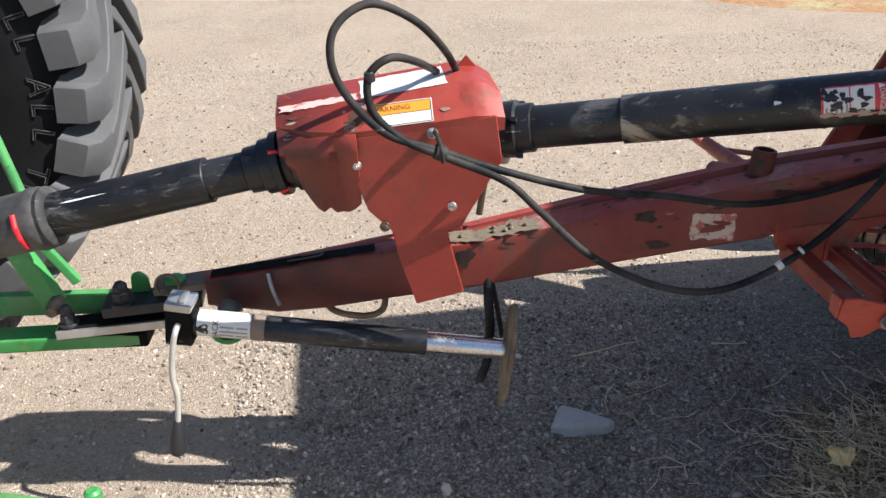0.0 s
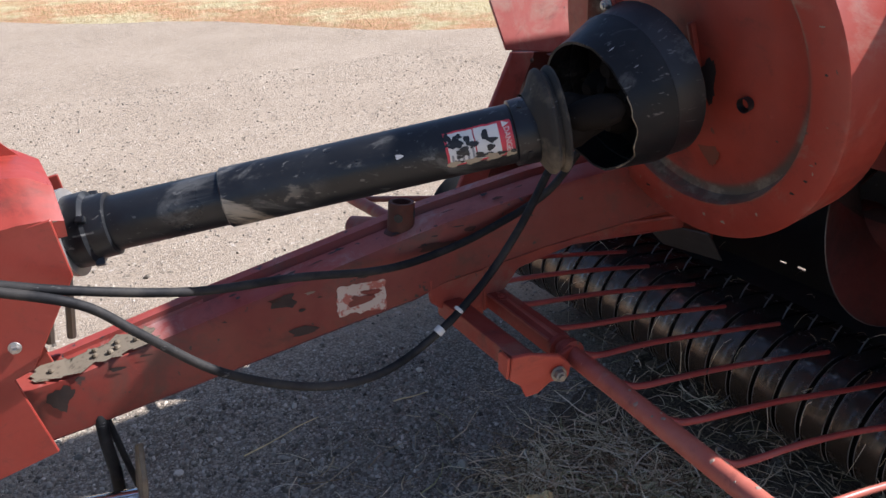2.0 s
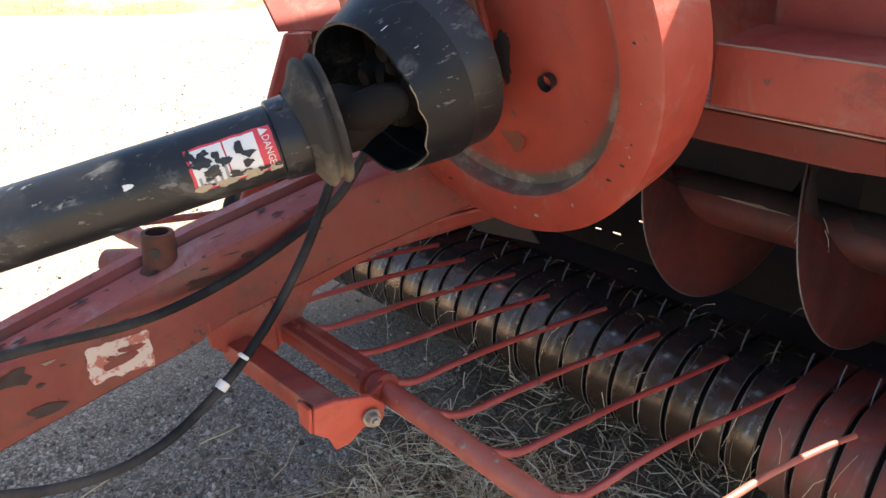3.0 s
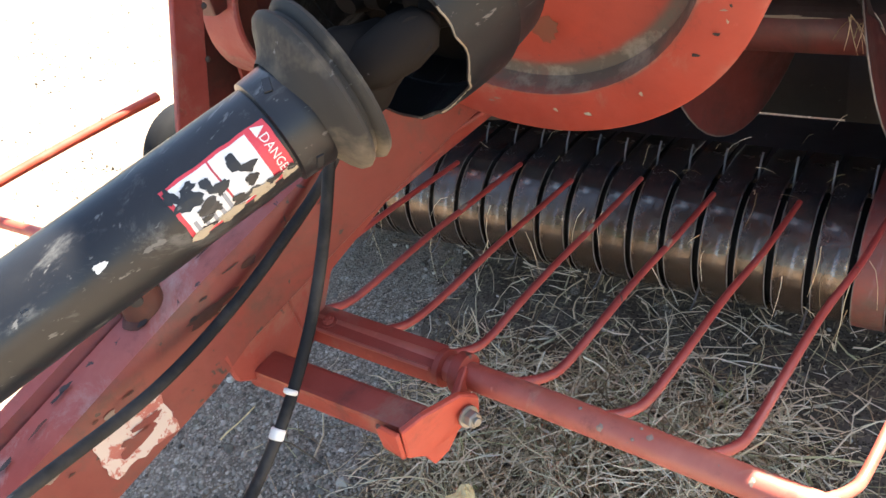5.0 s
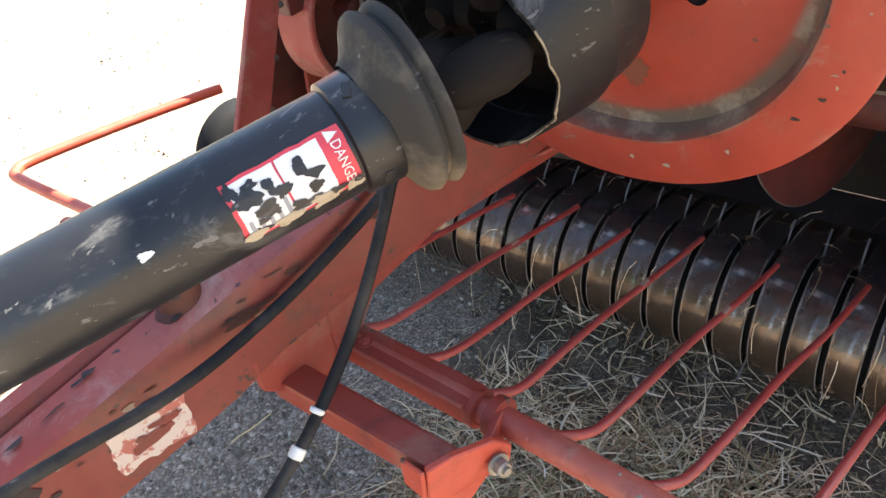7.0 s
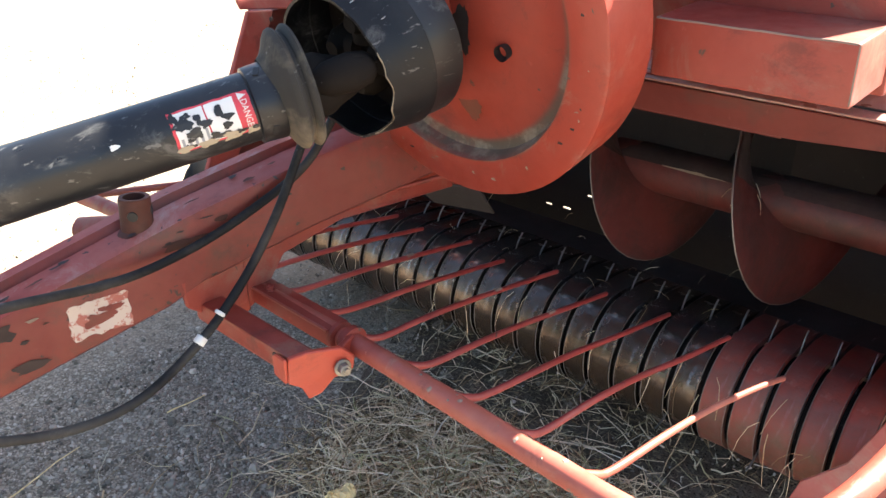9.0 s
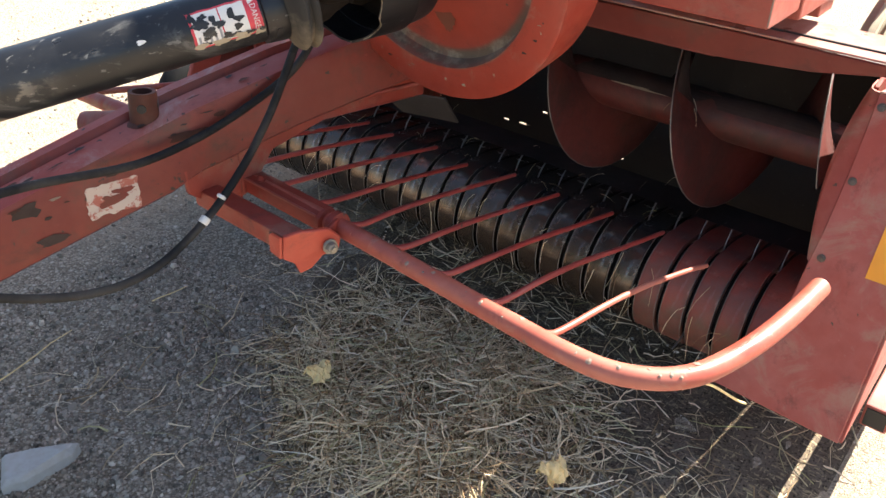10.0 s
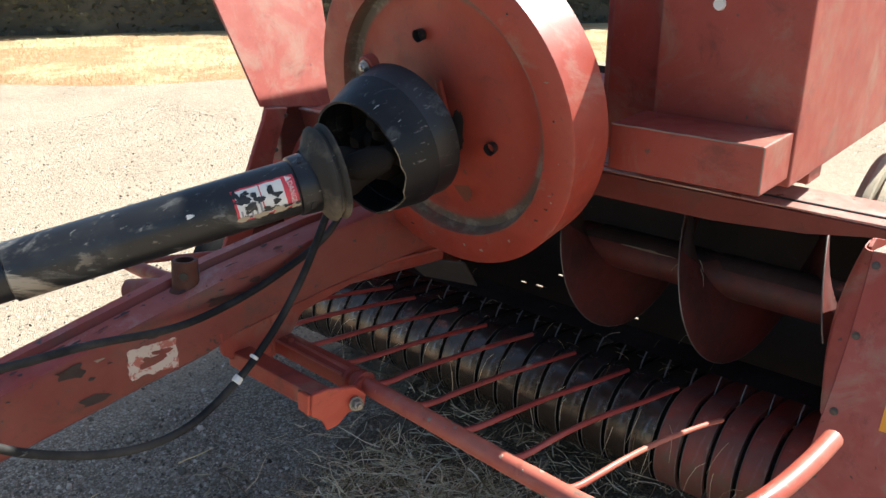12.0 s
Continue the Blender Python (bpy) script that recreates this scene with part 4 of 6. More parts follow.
for i in range(16):
    k = i / 15
    part("edge_wear", blob_patch(0.085 + 0.27 * k, 0.938 + 0.033 * k, crng.uniform(0.003, 0.009), crng.uniform(0.0008, 0.002), cover_side(0.0025), 120.0 + i, 10), (WORN, MUD)[i % 2], gear)

# ---- driveline shafts ----
shaft_a, shaft_b = Vector((0.40, 1.520, 0.915)), Vector((1.08, 1.215, 1.035))
SD, SS, SU = frame_of(shaft_b - shaft_a)


def on_shaft(x, r):
    """Maps (s along, arc) onto a shaft of radius r; the arc runs upwards from the side that faces the yard."""
    def fn(v):
        a = v.y / r
        k = (v.x - shaft_a.x) / SD.x
        return shaft_a + SD * k + (SS * math.cos(a) + SU * math.sin(a)) * (r + x + v.z)
    return fn


rear_shaft = thing("drive_shaft", shaft_a, "black plastic shielded drive shaft running to the flywheel", "drive shaft", "driveline")
k1 = (0.602 - shaft_a.x) / SD.x
k2 = (0.995 - shaft_a.x) / SD.x
part("inner_tube", lathe(shaft_a, SD, [(-0.03, 0.03), (0.0, 0.0425), (k1 + 0.1, 0.0425)], 40, wobble=0.004), TUBE, rear_shaft, "", True)
part("outer_tube", lathe(shaft_a, SD, [(k1, 0.0445), (k1 + 0.002, 0.0468), (k2 + 0.04, 0.0468)], 44, wobble=0.004), TUBE_MUDDY, rear_shaft, "scuffed black outer tube", True)
part("front_collar", lathe(shaft_a, SD, [(-0.025, 0.045), (-0.02, 0.056), (0.018, 0.058), (0.022, 0.05), (0.05, 0.049), (0.052, 0.044)], 32), TUBE, rear_shaft, "", True)
part("guard_disc", lathe(shaft_a, SD, [(-0.022, 0.03), (-0.021, 0.068), (-0.012, 0.069), (-0.010, 0.03)], 32), ZINC, rear_shaft, "thin grey steel guard disc", True)
for a in (0.6, 2.4, -0.9, -2.4):
    d = SS * math.cos(a) + SU * math.sin(a)
    part("collar_tab", bar(shaft_a + SD * 0.022 + d * 0.05, shaft_a + SD * 0.022 + d * 0.062, 0.014, 0.010, 0.002), TUBE, rear_shaft)
part("end_collar", lathe(shaft_a, SD, [(k2 + 0.016, 0.047), (k2 + 0.018, 0.0515), (k2 + 0.050, 0.0535), (k2 + 0.056, 0.05)], 40), TUBE, rear_shaft, "", True)
boot = part("bell_boot", lathe(shaft_a + SU * 0.006 - SS * 0.003, SD, [(k2 + 0.043, 0.049), (k2 + 0.050, 0.054), (k2 + 0.057, 0.065), (k2 + 0.063, 0.077), (k2 + 0.067, 0.0825), (k2 + 0.072, 0.0845), (k2 + 0.076, 0.0825),
                             (k2 + 0.079, 0.077), (k2 + 0.083, 0.0765), (k2 + 0.086, 0.083), (k2 + 0.090, 0.0855), (k2 + 0.094, 0.0835), (k2 + 0.093, 0.073), (k2 + 0.081, 0.056)], 56, caps=False, wobble=0.012), BOOT, rear_shaft, "dusty ribbed rubber bell boot", True)
for a in (1.2, -0.5, 2.9):
    d = SS * math.cos(a) + SU * math.sin(a)
    part("collar_slot", bar(shaft_a + SD * (k2 + 0.034) + d * 0.051, shaft_a + SD * (k2 + 0.034) + d * 0.0535, 0.008, 0.016, 0.001), INK, rear_shaft)
yoke = part("yoke", lathe(shaft_a, SD, [(k2 + 0.075, 0.036), (k2 + 0.095, 0.046), (k2 + 0.120, 0.044), (k2 + 0.135, 0.036), (k2 + 0.16, 0.028)], 24), GREASY_SHADED, rear_shaft, "black yoke, coloured for grease and shade", True)
for a in (0.4, 0.4 + math.pi):
    d = SS * math.cos(a) + SU * math.sin(a)
    part("yoke_ear", lathe(shaft_a + SD * (k2 + 0.10) + d * 0.036, SD + d * 0.10, [(0.0, 0.016), (0.02, 0.024), (0.055, 0.027), (0.078, 0.022), (0.088, 0.010)], 16), GREASY_SHADED, yoke, "", True)
    part("bearing_cap", lathe(shaft_a + SD * (k2 + 0.160) + d * 0.038, d, [(0.0, 0.021), (0.020, 0.021), (0.024, 0.017), (0.025, 0.009)], 18), GREASY_SHADED, yoke, "", True)

# danger sticker wrapped on the outer tube
R = 0.0468


def on_label(lift):
    """Squeezes the sticker's own lengths in between the collar and the scuffed tube."""
    fn = on_shaft(lift, R)
    return lambda v: fn(Vector((0.912 + (v.x - 0.903) * 0.905, v.y, v.z)))


sticker = part("danger_label", grid_patch(0.903, 1.008, -0.016, 0.038, on_label(0.0006), 12, 12, 0.0015), DECAL_RED, rear_shaft, "torn red and white danger sticker")
part("white_field", grid_patch(0.907, 0.948, -0.013, 0.035, on_label(0.0012), 8, 10, 0.001), WHITE, sticker)
part("white_field", grid_patch(0.950, 0.987, -0.013, 0.035, on_label(0.0012), 8, 10, 0.001), WHITE, sticker)
for i, (u, v, a, b) in enumerate(((0.9170, 0.020, 0.014, 0.010), (0.9300, 0.004, 0.012, 0.008), (0.9440, 0.012, 0.010, 0.007), (0.9170, -0.010, 0.010, 0.004), (0.9625, -0.008, 0.016, 0.005))):
    part("torn_spot", blob_patch(u, v, a, b, on_label(0.0018), 3.0 + i * 2), TUBE, sticker)
for i, (u, v, a, b) in enumerate(((0.9655, 0.022, 0.006, 0.010), (0.9735, 0.012, 0.009, 0.005), (0.9695, 0.002, 0.007, 0.006))):
    part("pictogram", blob_patch(u, v, a, b, on_label(0.0018), 31.0 + i), INK, sticker, "black pictogram shapes")
for i in range(5):
    part("print_bar", grid_patch(0.910 + 0.008 * i, 0.9135 + 0.008 * i, -0.012 + 0.003 * (i % 2), 0.002 + 0.005 * (i % 3), on_label(0.0016), 1, 4), GREY_INK, sticker)
mapped("danger_word", text_mesh("DANGER", 0.0105), lambda v: on_label(0.0016)(Vector((0.9985 + v.y * 1.18, 0.006 - v.x, 0))), WHITE, sticker, "white printed word")
tri = bmesh.new()
tri.faces.new([tri.verts.new(on_label(0.0016)(Vector(p))) for p in ((0.9935, 0.027, 0), (1.0045, 0.032, 0), (0.9935, 0.037, 0))])
part("warning_triangle", tri, WHITE, sticker)
for i, (u, v, a, b) in enumerate(((0.912, -0.0125, 0.012, 0.006), (0.940, -0.0135, 0.014, 0.006), (0.972, -0.0125, 0.016, 0.007), (1.000, -0.013, 0.008, 0.006))):
    part("torn_paper", blob_patch(u, v, a, b, on_label(0.0020), 251.0 + i), PAPER, sticker, "torn tan sticker paper")
for i, (u, v, a, b) in enumerate(((0.908, 0.030, 0.006, 0.009), (0.926, 0.028, 0.007, 0.004), (0.938, 0.020, 0.005, 0.008), (0.952, -0.004, 0.007, 0.004), (0.985, -0.010, 0.009, 0.0035), (0.921, -0.002, 0.006, 0.003), (1.004, -0.010, 0.005, 0.004))):
    part("torn_spot", blob_patch(u, v, a, b, on_label(0.0022), 261.0 + i), TUBE, sticker)
part("paint_fleck", blob_patch(0.848, 0.018, 0.006, 0.004, on_shaft(0.0008, R), 52.0), WHITE, rear_shaft)

# front shaft towards the tractor
fa, fb = Vector((-0.023, 1.618, 0.848)), Vector((-0.67, 1.695, 0.709))
FD, FS, FU = frame_of(fb - fa)
front_shaft = thing("drive_shaft", fb, "scraped black plastic shielded drive shaft coupled to the tractor", "drive shaft", "driveline")
part("joint_bell", lathe(fa, FD, [(-0.03, 0.06), (0.0, 0.066), (0.012, 0.066), (0.016, 0.058), (0.03, 0.057), (0.034, 0.068), (0.05, 0.068), (0.054, 0.059), (0.078, 0.058), (0.082, 0.050), (0.112, 0.049), (0.116, 0.042)], 36), TUBE, front_shaft, "ribbed black joint bell", True)
for a in (0.7, -0.7):
    d = -FS * math.cos(a) + FU * math.sin(a)
    part("red_latch", bar(fa + FD * 0.03 + d * 0.062, fa + FD * 0.050 + d * 0.0695, 0.010, 0.008, 0.002), RED_PLASTIC, front_shaft, "red plastic latch tab")
part("inner_tube", lathe(fa, FD, [(0.08, 0.040), (0.085, 0.0415), (0.30, 0.0415)], 36, wobble=0.006), TUBE, front_shaft, "", True)
part("outer_tube", lathe(fa, FD, [(0.20, 0.046), (0.202, 0.0485), (0.565, 0.0485)], 40, wobble=0.012), SCRAPED, front_shaft, "scraped outer tube with a torn end", True)
part("tear", blob_patch(0.0, 0.0, 0.022, 0.010, lambda v: fa + FD * (0.235 - v.x) + (-FS * math.cos(0.5 + v.y / 0.0485) + FU * math.sin(0.5 + v.y / 0.0485)) * 0.0495, 8.0), INK, front_shaft)
part("scuff", blob_patch(0.0, 0.0, 0.05, 0.0022, lambda v: fa + FD * (0.47 - v.x) + (-FS * math.cos(0.75 + v.y / 0.0485) + FU * math.sin(0.75 + v.y / 0.0485)) * 0.0493, 14.0), WHITE, front_shaft)
part("bell", lathe(fa, FD, [(0.545, 0.049), (0.55, 0.062), (0.555, 0.066), (0.565, 0.064), (0.57, 0.068), (0.585, 0.07), (0.60, 0.066), (0.70, 0.064)], 40), BELL_GREY, front_shaft, "", True)
part("red_latch", sweep([fa + FD * 0.605 + (-FS * math.cos(a) + FU * math.sin(a)) * 0.068 for a in (0.6, 0.2, -0.2, -0.6)], 0.006, 8), RED_PLASTIC, front_shaft, "red plastic latch tab")

# ---- flywheel and shield ----
FW = Vector((1.335, 1.205, 1.095))
FN = Vector((math.cos(0.19), -0.048, math.sin(0.19))).normalized()
FND, FNS, FNU = frame_of(FN)


def on_wheel(h, y, z):
    """h along the axle, y and z across it."""
    return FW + FND * h - FNS * y + FNU * z


fly = part("flywheel", lathe(FW, FN, [(0.012, 0.03), (0.012, 0.12), (0.022, 0.18), (0.030, 0.238), (0.026, 0.246), (0.012, 0.250), (0.0, 0.254), (0.0, 0.314), (0.003, 0.318),
                                      (0.105, 0.318), (0.108, 0.314), (0.108, 0.26), (0.06, 0.25), (0.05, 0.03)], 96, caps=False), RED_WHEEL, baler, "large dished red flywheel with rim wear", True)
# Black patch on the surface paints the shade inside a slot.
part("dish_opening", blob_patch(0.0, 0.0, 0.019, 0.048, lambda v: on_wheel(0.0108, -0.046 + v.x - 0.12 * v.y, -0.028 + v.y), 33.0), INK, fly, "black patch laid on the dish for a slot")
part("dish_rib", bar(on_wheel(0.008, -0.014, 0.070), on_wheel(0.012, -0.030, -0.075), 0.012, 0.014, 0.004), RED_WHEEL, fly, "welded rib across the dish")
part("hole", lathe(on_wheel(0.0005, -0.126, -0.048), FN, [(0.0, 0.0125), (0.014, 0.011), (0.0145, 0.001)], 20, caps=False), INK, fly)
part("hole", lathe(on_wheel(0.0005, 0.018, 0.152), FN, [(0.0, 0.012), (0.014, 0.011), (0.0145, 0.001)], 20, caps=False), INK, fly)
part("oil_stain", blob_patch(0.0, 0.0, 0.024, 0.026, lambda v: on_wheel(0.0175, -0.030 + v.x + 0.3 * v.y, -0.163 + v.y), 12.0), OIL_STAIN, fly, "dried olive-brown oil run")
part("mud_patch", blob_patch(0.0, 0.0, 0.010, 0.030, lambda v: on_wheel(0.0085, -0.2535 + v.x - 0.25 * v.y, -0.066 + v.y), 17.0), MUD, fly, "dried tan mud in the groove")
for i in range(22):
    a = 3.3 + 2.9 * noise.noise(Vector((i * 0.73, 4, 1))) + 0.1 * i
    r = 0.287 + 0.022 * noise.noise(Vector((i * 1.9, 2, 6)))
    part("paint_chip", blob_patch(0.0, 0.0, 0.0018 + 0.0014 * (i % 4), 0.0016 + 0.0010 * (i % 3), lambda v: on_wheel(-0.0006, r * math.cos(a) + v.x, r * math.sin(a) + v.y), 60.0 + i, 9), (WORN, INK, MUD)[i % 3], fly)

LIP = Vector((1.148, 1.225, 1.046))
SHD = Vector((-0.972, 0.032, -0.234)).normalized()
SH = LIP - SHD * 0.12


def guard_point(a, h, r, ragged=0.0):
    """A point of the slightly dented guard, h in front of its rear end; the front lip is torn."""
    d, s, u = frame_of(SHD)
    low = max(0.0, math.cos(a - 3.7))
    n = Vector((math.cos(a), math.sin(a), 0))
    hh = h + ragged * (0.006 * noise.noise(n * 2.5 + Vector((0, 0, 4))) - 0.020 * low * abs(noise.noise(n * 2.3 + Vector((0, 0, 9)))))
    k = r * (1 + 0.016 * noise.noise(n + Vector((0, 0, h * 9))) + ragged * 0.03 * low * noise.noise(n * 3.0 + Vector((0, 0, 2))))
    return SH + d * hh + (s * math.cos(a) + u * math.sin(a)) * k


def guard_ring(h, r, seg, ragged=0.0):
    return [guard_point(2 * math.pi * i / seg, h, r, ragged) for i in range(seg)]


def guard_sleeve(profile, thick, ragged):
    bm = bmesh.new()
    last = len(profile) - 1
    outer = [guard_ring(h, r + thick, 72, ragged if i == last else 0.0) for i, (h, r) in enumerate(profile)]
    inner = [guard_ring(h, r, 72, ragged if i == last else 0.0) for i, (h, r) in enumerate(profile)]
    add_loft(bm, outer + list(reversed(inner)), True, False)
    return bm


shield = part("shaft_guard", guard_sleeve(((-0.004, 0.128), (0.03, 0.123), (0.062, 0.117)), 0.004, 0.0), TUBE, baler, "scratched black drum guard with a torn lip", True)
part("front_sleeve", guard_sleeve(((0.048, 0.1235), (0.075, 0.1165), (0.10, 0.1095), (0.12, 0.1055)), 0.0045, 1.0), GUARD_BLACK, shield, "scraped black sleeve with a torn front lip", True)
part("lip_mud", sweep([guard_point(2.75 + 0.045 * i, 0.119, 0.1082, 1.0) for i in range(42)], 0.0019, 7, 0.5), MUD, shield, "dried mud on the torn lip", True)
# Black disc added to stand in for the shaded inside of the guard.
part("guard_back", lathe(SH + SHD * 0.012, SHD, [(0.0, 0.124), (0.004, 0.124)], 48), GREASY_SHADED, shield, "", True)
part("guard_seam", lathe(SH, SHD, [(0.0455, 0.120), (0.0455, 0.1262), (0.0478, 0.1262), (0.0478, 0.120)], 64, caps=False), INK, shield, "", True)
d, s, u = frame_of(SHD)
ear = SH + (s * math.cos(1.05) + u * math.sin(1.05)) * 0.140
part("mount_tab", lathe(ear - SHD * 0.020, SHD, [(0, 0.018), (0.018, 0.018), (0.02, 0.016)], 20), RED_WHEEL, shield)
part("bolt", hex_bolt(ear, SHD, 0.0085, 0.011), ZINC, shield)
scr = random.Random(31)
for i in range(9):
    a, h = scr.uniform(-0.6, 2.6), scr.uniform(0.01, 0.105)
    w = scr.uniform(0.0006, 0.0018)
    size = scr.uniform(0.003, 0.009)

    def on_guard(v):
        b = a + v.x / 0.12
        r = 0.1335 - 0.185 * (h + v.y - 0.0) if h < 0.048 else 0.1405 - 0.25 * (h + v.y)
        return SH + d * (h + v.y) + (s * math.cos(b) + u * math.sin(b)) * (r + 0.0012)

    part("scratch", blob_patch(0.0, 0.0, w, size, on_guard, 70.0 + i, 10), (BRASSY, GREY_INK)[i % 2], shield)
part("joint_cross", lathe(SH - SHD * 0.02, SHD, [(0.03, 0.075), (0.04, 0.068), (0.05, 0.05), (0.075, 0.040)], 24), GREASY_SHADED, shield, "black joint, coloured for grease and shade", True)
for a in (0.1, 1.7, 3.3, 4.9):
    c = s * math.cos(a) + u * math.sin(a)
    part("joint_cap", lathe(SH + SHD * 0.055 + c * 0.046, c, [(-0.03, 0.020), (0.0, 0.020), (0.004, 0.014)], 18), GREASY_SHADED, shield, "", True)
    part("joint_ear", lathe(SH + SHD * 0.005 + c * 0.050, SHD, [(0.0, 0.020), (0.03, 0.026), (0.06, 0.024), (0.078, 0.012)], 14), GREASY_SHADED, shield, "", True)

# ---- pickup: bands, wire tines, end plates ----
PX, PZ, PR = 1.835, 0.265, 0.122
PITCH, FIRST, COUNT = 0.0655, 0.535, 28


def band_mesh(w):
    """One U-shaped stripper band with turned-in edges, lying at y = 0."""
    bm = bmesh.new()
    path = [(2.02, 0.352), (1.95, 0.372)]
    for i in range(17):
        a = math.radians(72 + 200 * i / 16)
        path.append((PX + PR * math.cos(a), PZ + PR * math.sin(a)))
    path.append((2.0, PZ - PR + 0.01))
    rings = []
    for i, (x, z) in enumerate(path):
        dx, dz = x - PX, z - PZ
        n = math.hypot(dx, dz)
        ux, uz = dx / n, dz / n
        h = w / 2
        prof = ((-h, -0.012), (-h, 0.0008), (-h + 0.0012, 0.0018), (-h + 0.0040, 0.0), (0, 0.0010), (h - 0.0040, 0.0), (h - 0.0012, 0.0018), (h, 0.0008), (h, -0.012), (0, -0.006))
        rings.append([(x + ux * k, y, z + uz * k) for y, k in prof])
    add_loft(bm, rings)
    bmesh.ops.recalc_face_normals(bm, faces=bm.faces)
    me = bpy.data.meshes.new("band")
    bm.to_mesh(me)
    bm.free()
    me.shade_smooth()
    me.set_sharp_from_angle(angle=radians(35))
    return me


def band_rim(w):
    """The rubbed rim along one edge of a band."""
    bm = bmesh.new()
    pts = [(PX + (PR + 0.0012) * math.cos(a), w, PZ + (PR + 0.0012) * math.sin(a)) for a in (math.radians(100 + 8 * i) for i in range(16))]
    add_sweep(bm, pts, 0.0011, 5)
    bmesh.ops.recalc_face_normals(bm, faces=bm.faces)
    me = bpy.data.meshes.new("rubbed_rim")
    bm.to_mesh(me)
    bm.free()
    me.materials.append(RIM_WEAR)
    return me


# Black core puts the shade between the bands into colour.
core = part("pickup_drum", lathe((PX, 0.57, PZ), (0, 1, 0), rod_profile(PITCH * COUNT + 0.02, 0.108), 40), DARK, baler, "black drum core that darkens the gaps between the bands", True)
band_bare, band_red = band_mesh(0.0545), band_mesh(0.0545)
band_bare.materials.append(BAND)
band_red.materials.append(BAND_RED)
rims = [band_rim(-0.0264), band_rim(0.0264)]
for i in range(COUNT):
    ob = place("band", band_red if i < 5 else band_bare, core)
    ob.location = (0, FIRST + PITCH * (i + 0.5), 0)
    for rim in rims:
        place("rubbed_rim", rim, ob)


def tine_mesh():
    """A pair-less spring wire: out of the slot, hooked forwards at its end."""
    bm = bmesh.new()
    add_sweep(bm, smooth_path([(0, 0, 0.06), (0, 0, 0.13), (0.003, 0, 0.150), (0.010, 0, 0.167)], 3), 0.0021, 6)
    bmesh.ops.recalc_face_normals(bm, faces=bm.faces)
    me = bpy.data.meshes.new("spring_tine")
    bm.to_mesh(me)
    bm.free()
    me.materials.append(WIRE)
    return me


tine = tine_mesh()
trng = random.Random(6)
for i in range(COUNT + 1):
    for a in (62, 205):
        if a == 205 and i % 3:
            continue
        ob = place("spring_tine", tine, core)
        turn = radians(90 - a) + trng.uniform(-0.08, 0.08)
        ob.matrix_basis = Matrix.Translation((PX, FIRST + PITCH * i, PZ)) @ Matrix.Rotation(turn, 4, "Y")

# hay caught on top of the bands
rng = random.Random(21)
verts, faces = [], []
for i in range(42):
    x, y = rng.uniform(1.78, 2.1), 0.7 + 1.4 * rng.random() ** 0.6
    add_straw(verts, faces, (x, y, 0.398 + max(0, (x - 1.83)) * 0.1 + rng.uniform(0, 0.02)), rng.uniform(0, 6.28), rng.uniform(-0.01, 0.02), rng.uniform(0.02, 0.06), 0.0006, 0.03)
for i in range(34):
    y = rng.uniform(0.62, 2.0)
    a = rng.uniform(2.3, 3.6)
    add_straw(verts, faces, (PX + 0.127 * math.cos(a), y, PZ + 0.127 * math.sin(a)), rng.uniform(2.2, 4.0), rng.uniform(-0.05, 0.02), rng.uniform(0.03, 0.07), 0.0008, 0.06)
soup("caught_hay", verts, faces, STRAW, "loose hay stalks caught on the pickup bands", "hay")

# ---- wind guard: bent rail with rods ----
RAIL = smooth_path([(1.492, 0.446, 0.612), (1.40, 0.454, 0.612), (1.30, 0.468, 0.612), (1.215, 0.488, 0.612), (1.15, 0.513, 0.612), (1.105, 0.552, 0.612), (1.076, 0.610, 0.612), (1.069, 0.684, 0.612),
                    (1.076, 0.793, 0.612), (1.085, 0.903, 0.612), (1.094, 1.01, 0.612), (1.108, 1.20, 0.612), (1.120, 1.46, 0.612), (1.135, 1.80, 0.612)], 6)
guard = part("wind_guard", sweep(RAIL, 0.0175, 18), RED_SUNLIT, baler, "bent red pipe rail in front of the pickup", True)
FAR_RAIL = smooth_path([(1.135, 1.79, 0.612), (1.134, 2.1, 0.614), (1.135, 2.36, 0.614), (1.150, 2.412, 0.614), (1.20, 2.425, 0.612), (1.40, 2.385, 0.606), (1.61, 2.325, 0.60)], 6)
part("far_rail", sweep(FAR_RAIL, 0.0115, 14), RED_BRIGHT, guard, "thin far end of the rail", True)


def rail_x(y):
    near = min(RAIL[36:], key=lambda p: abs(p.y - y))
    return near.x


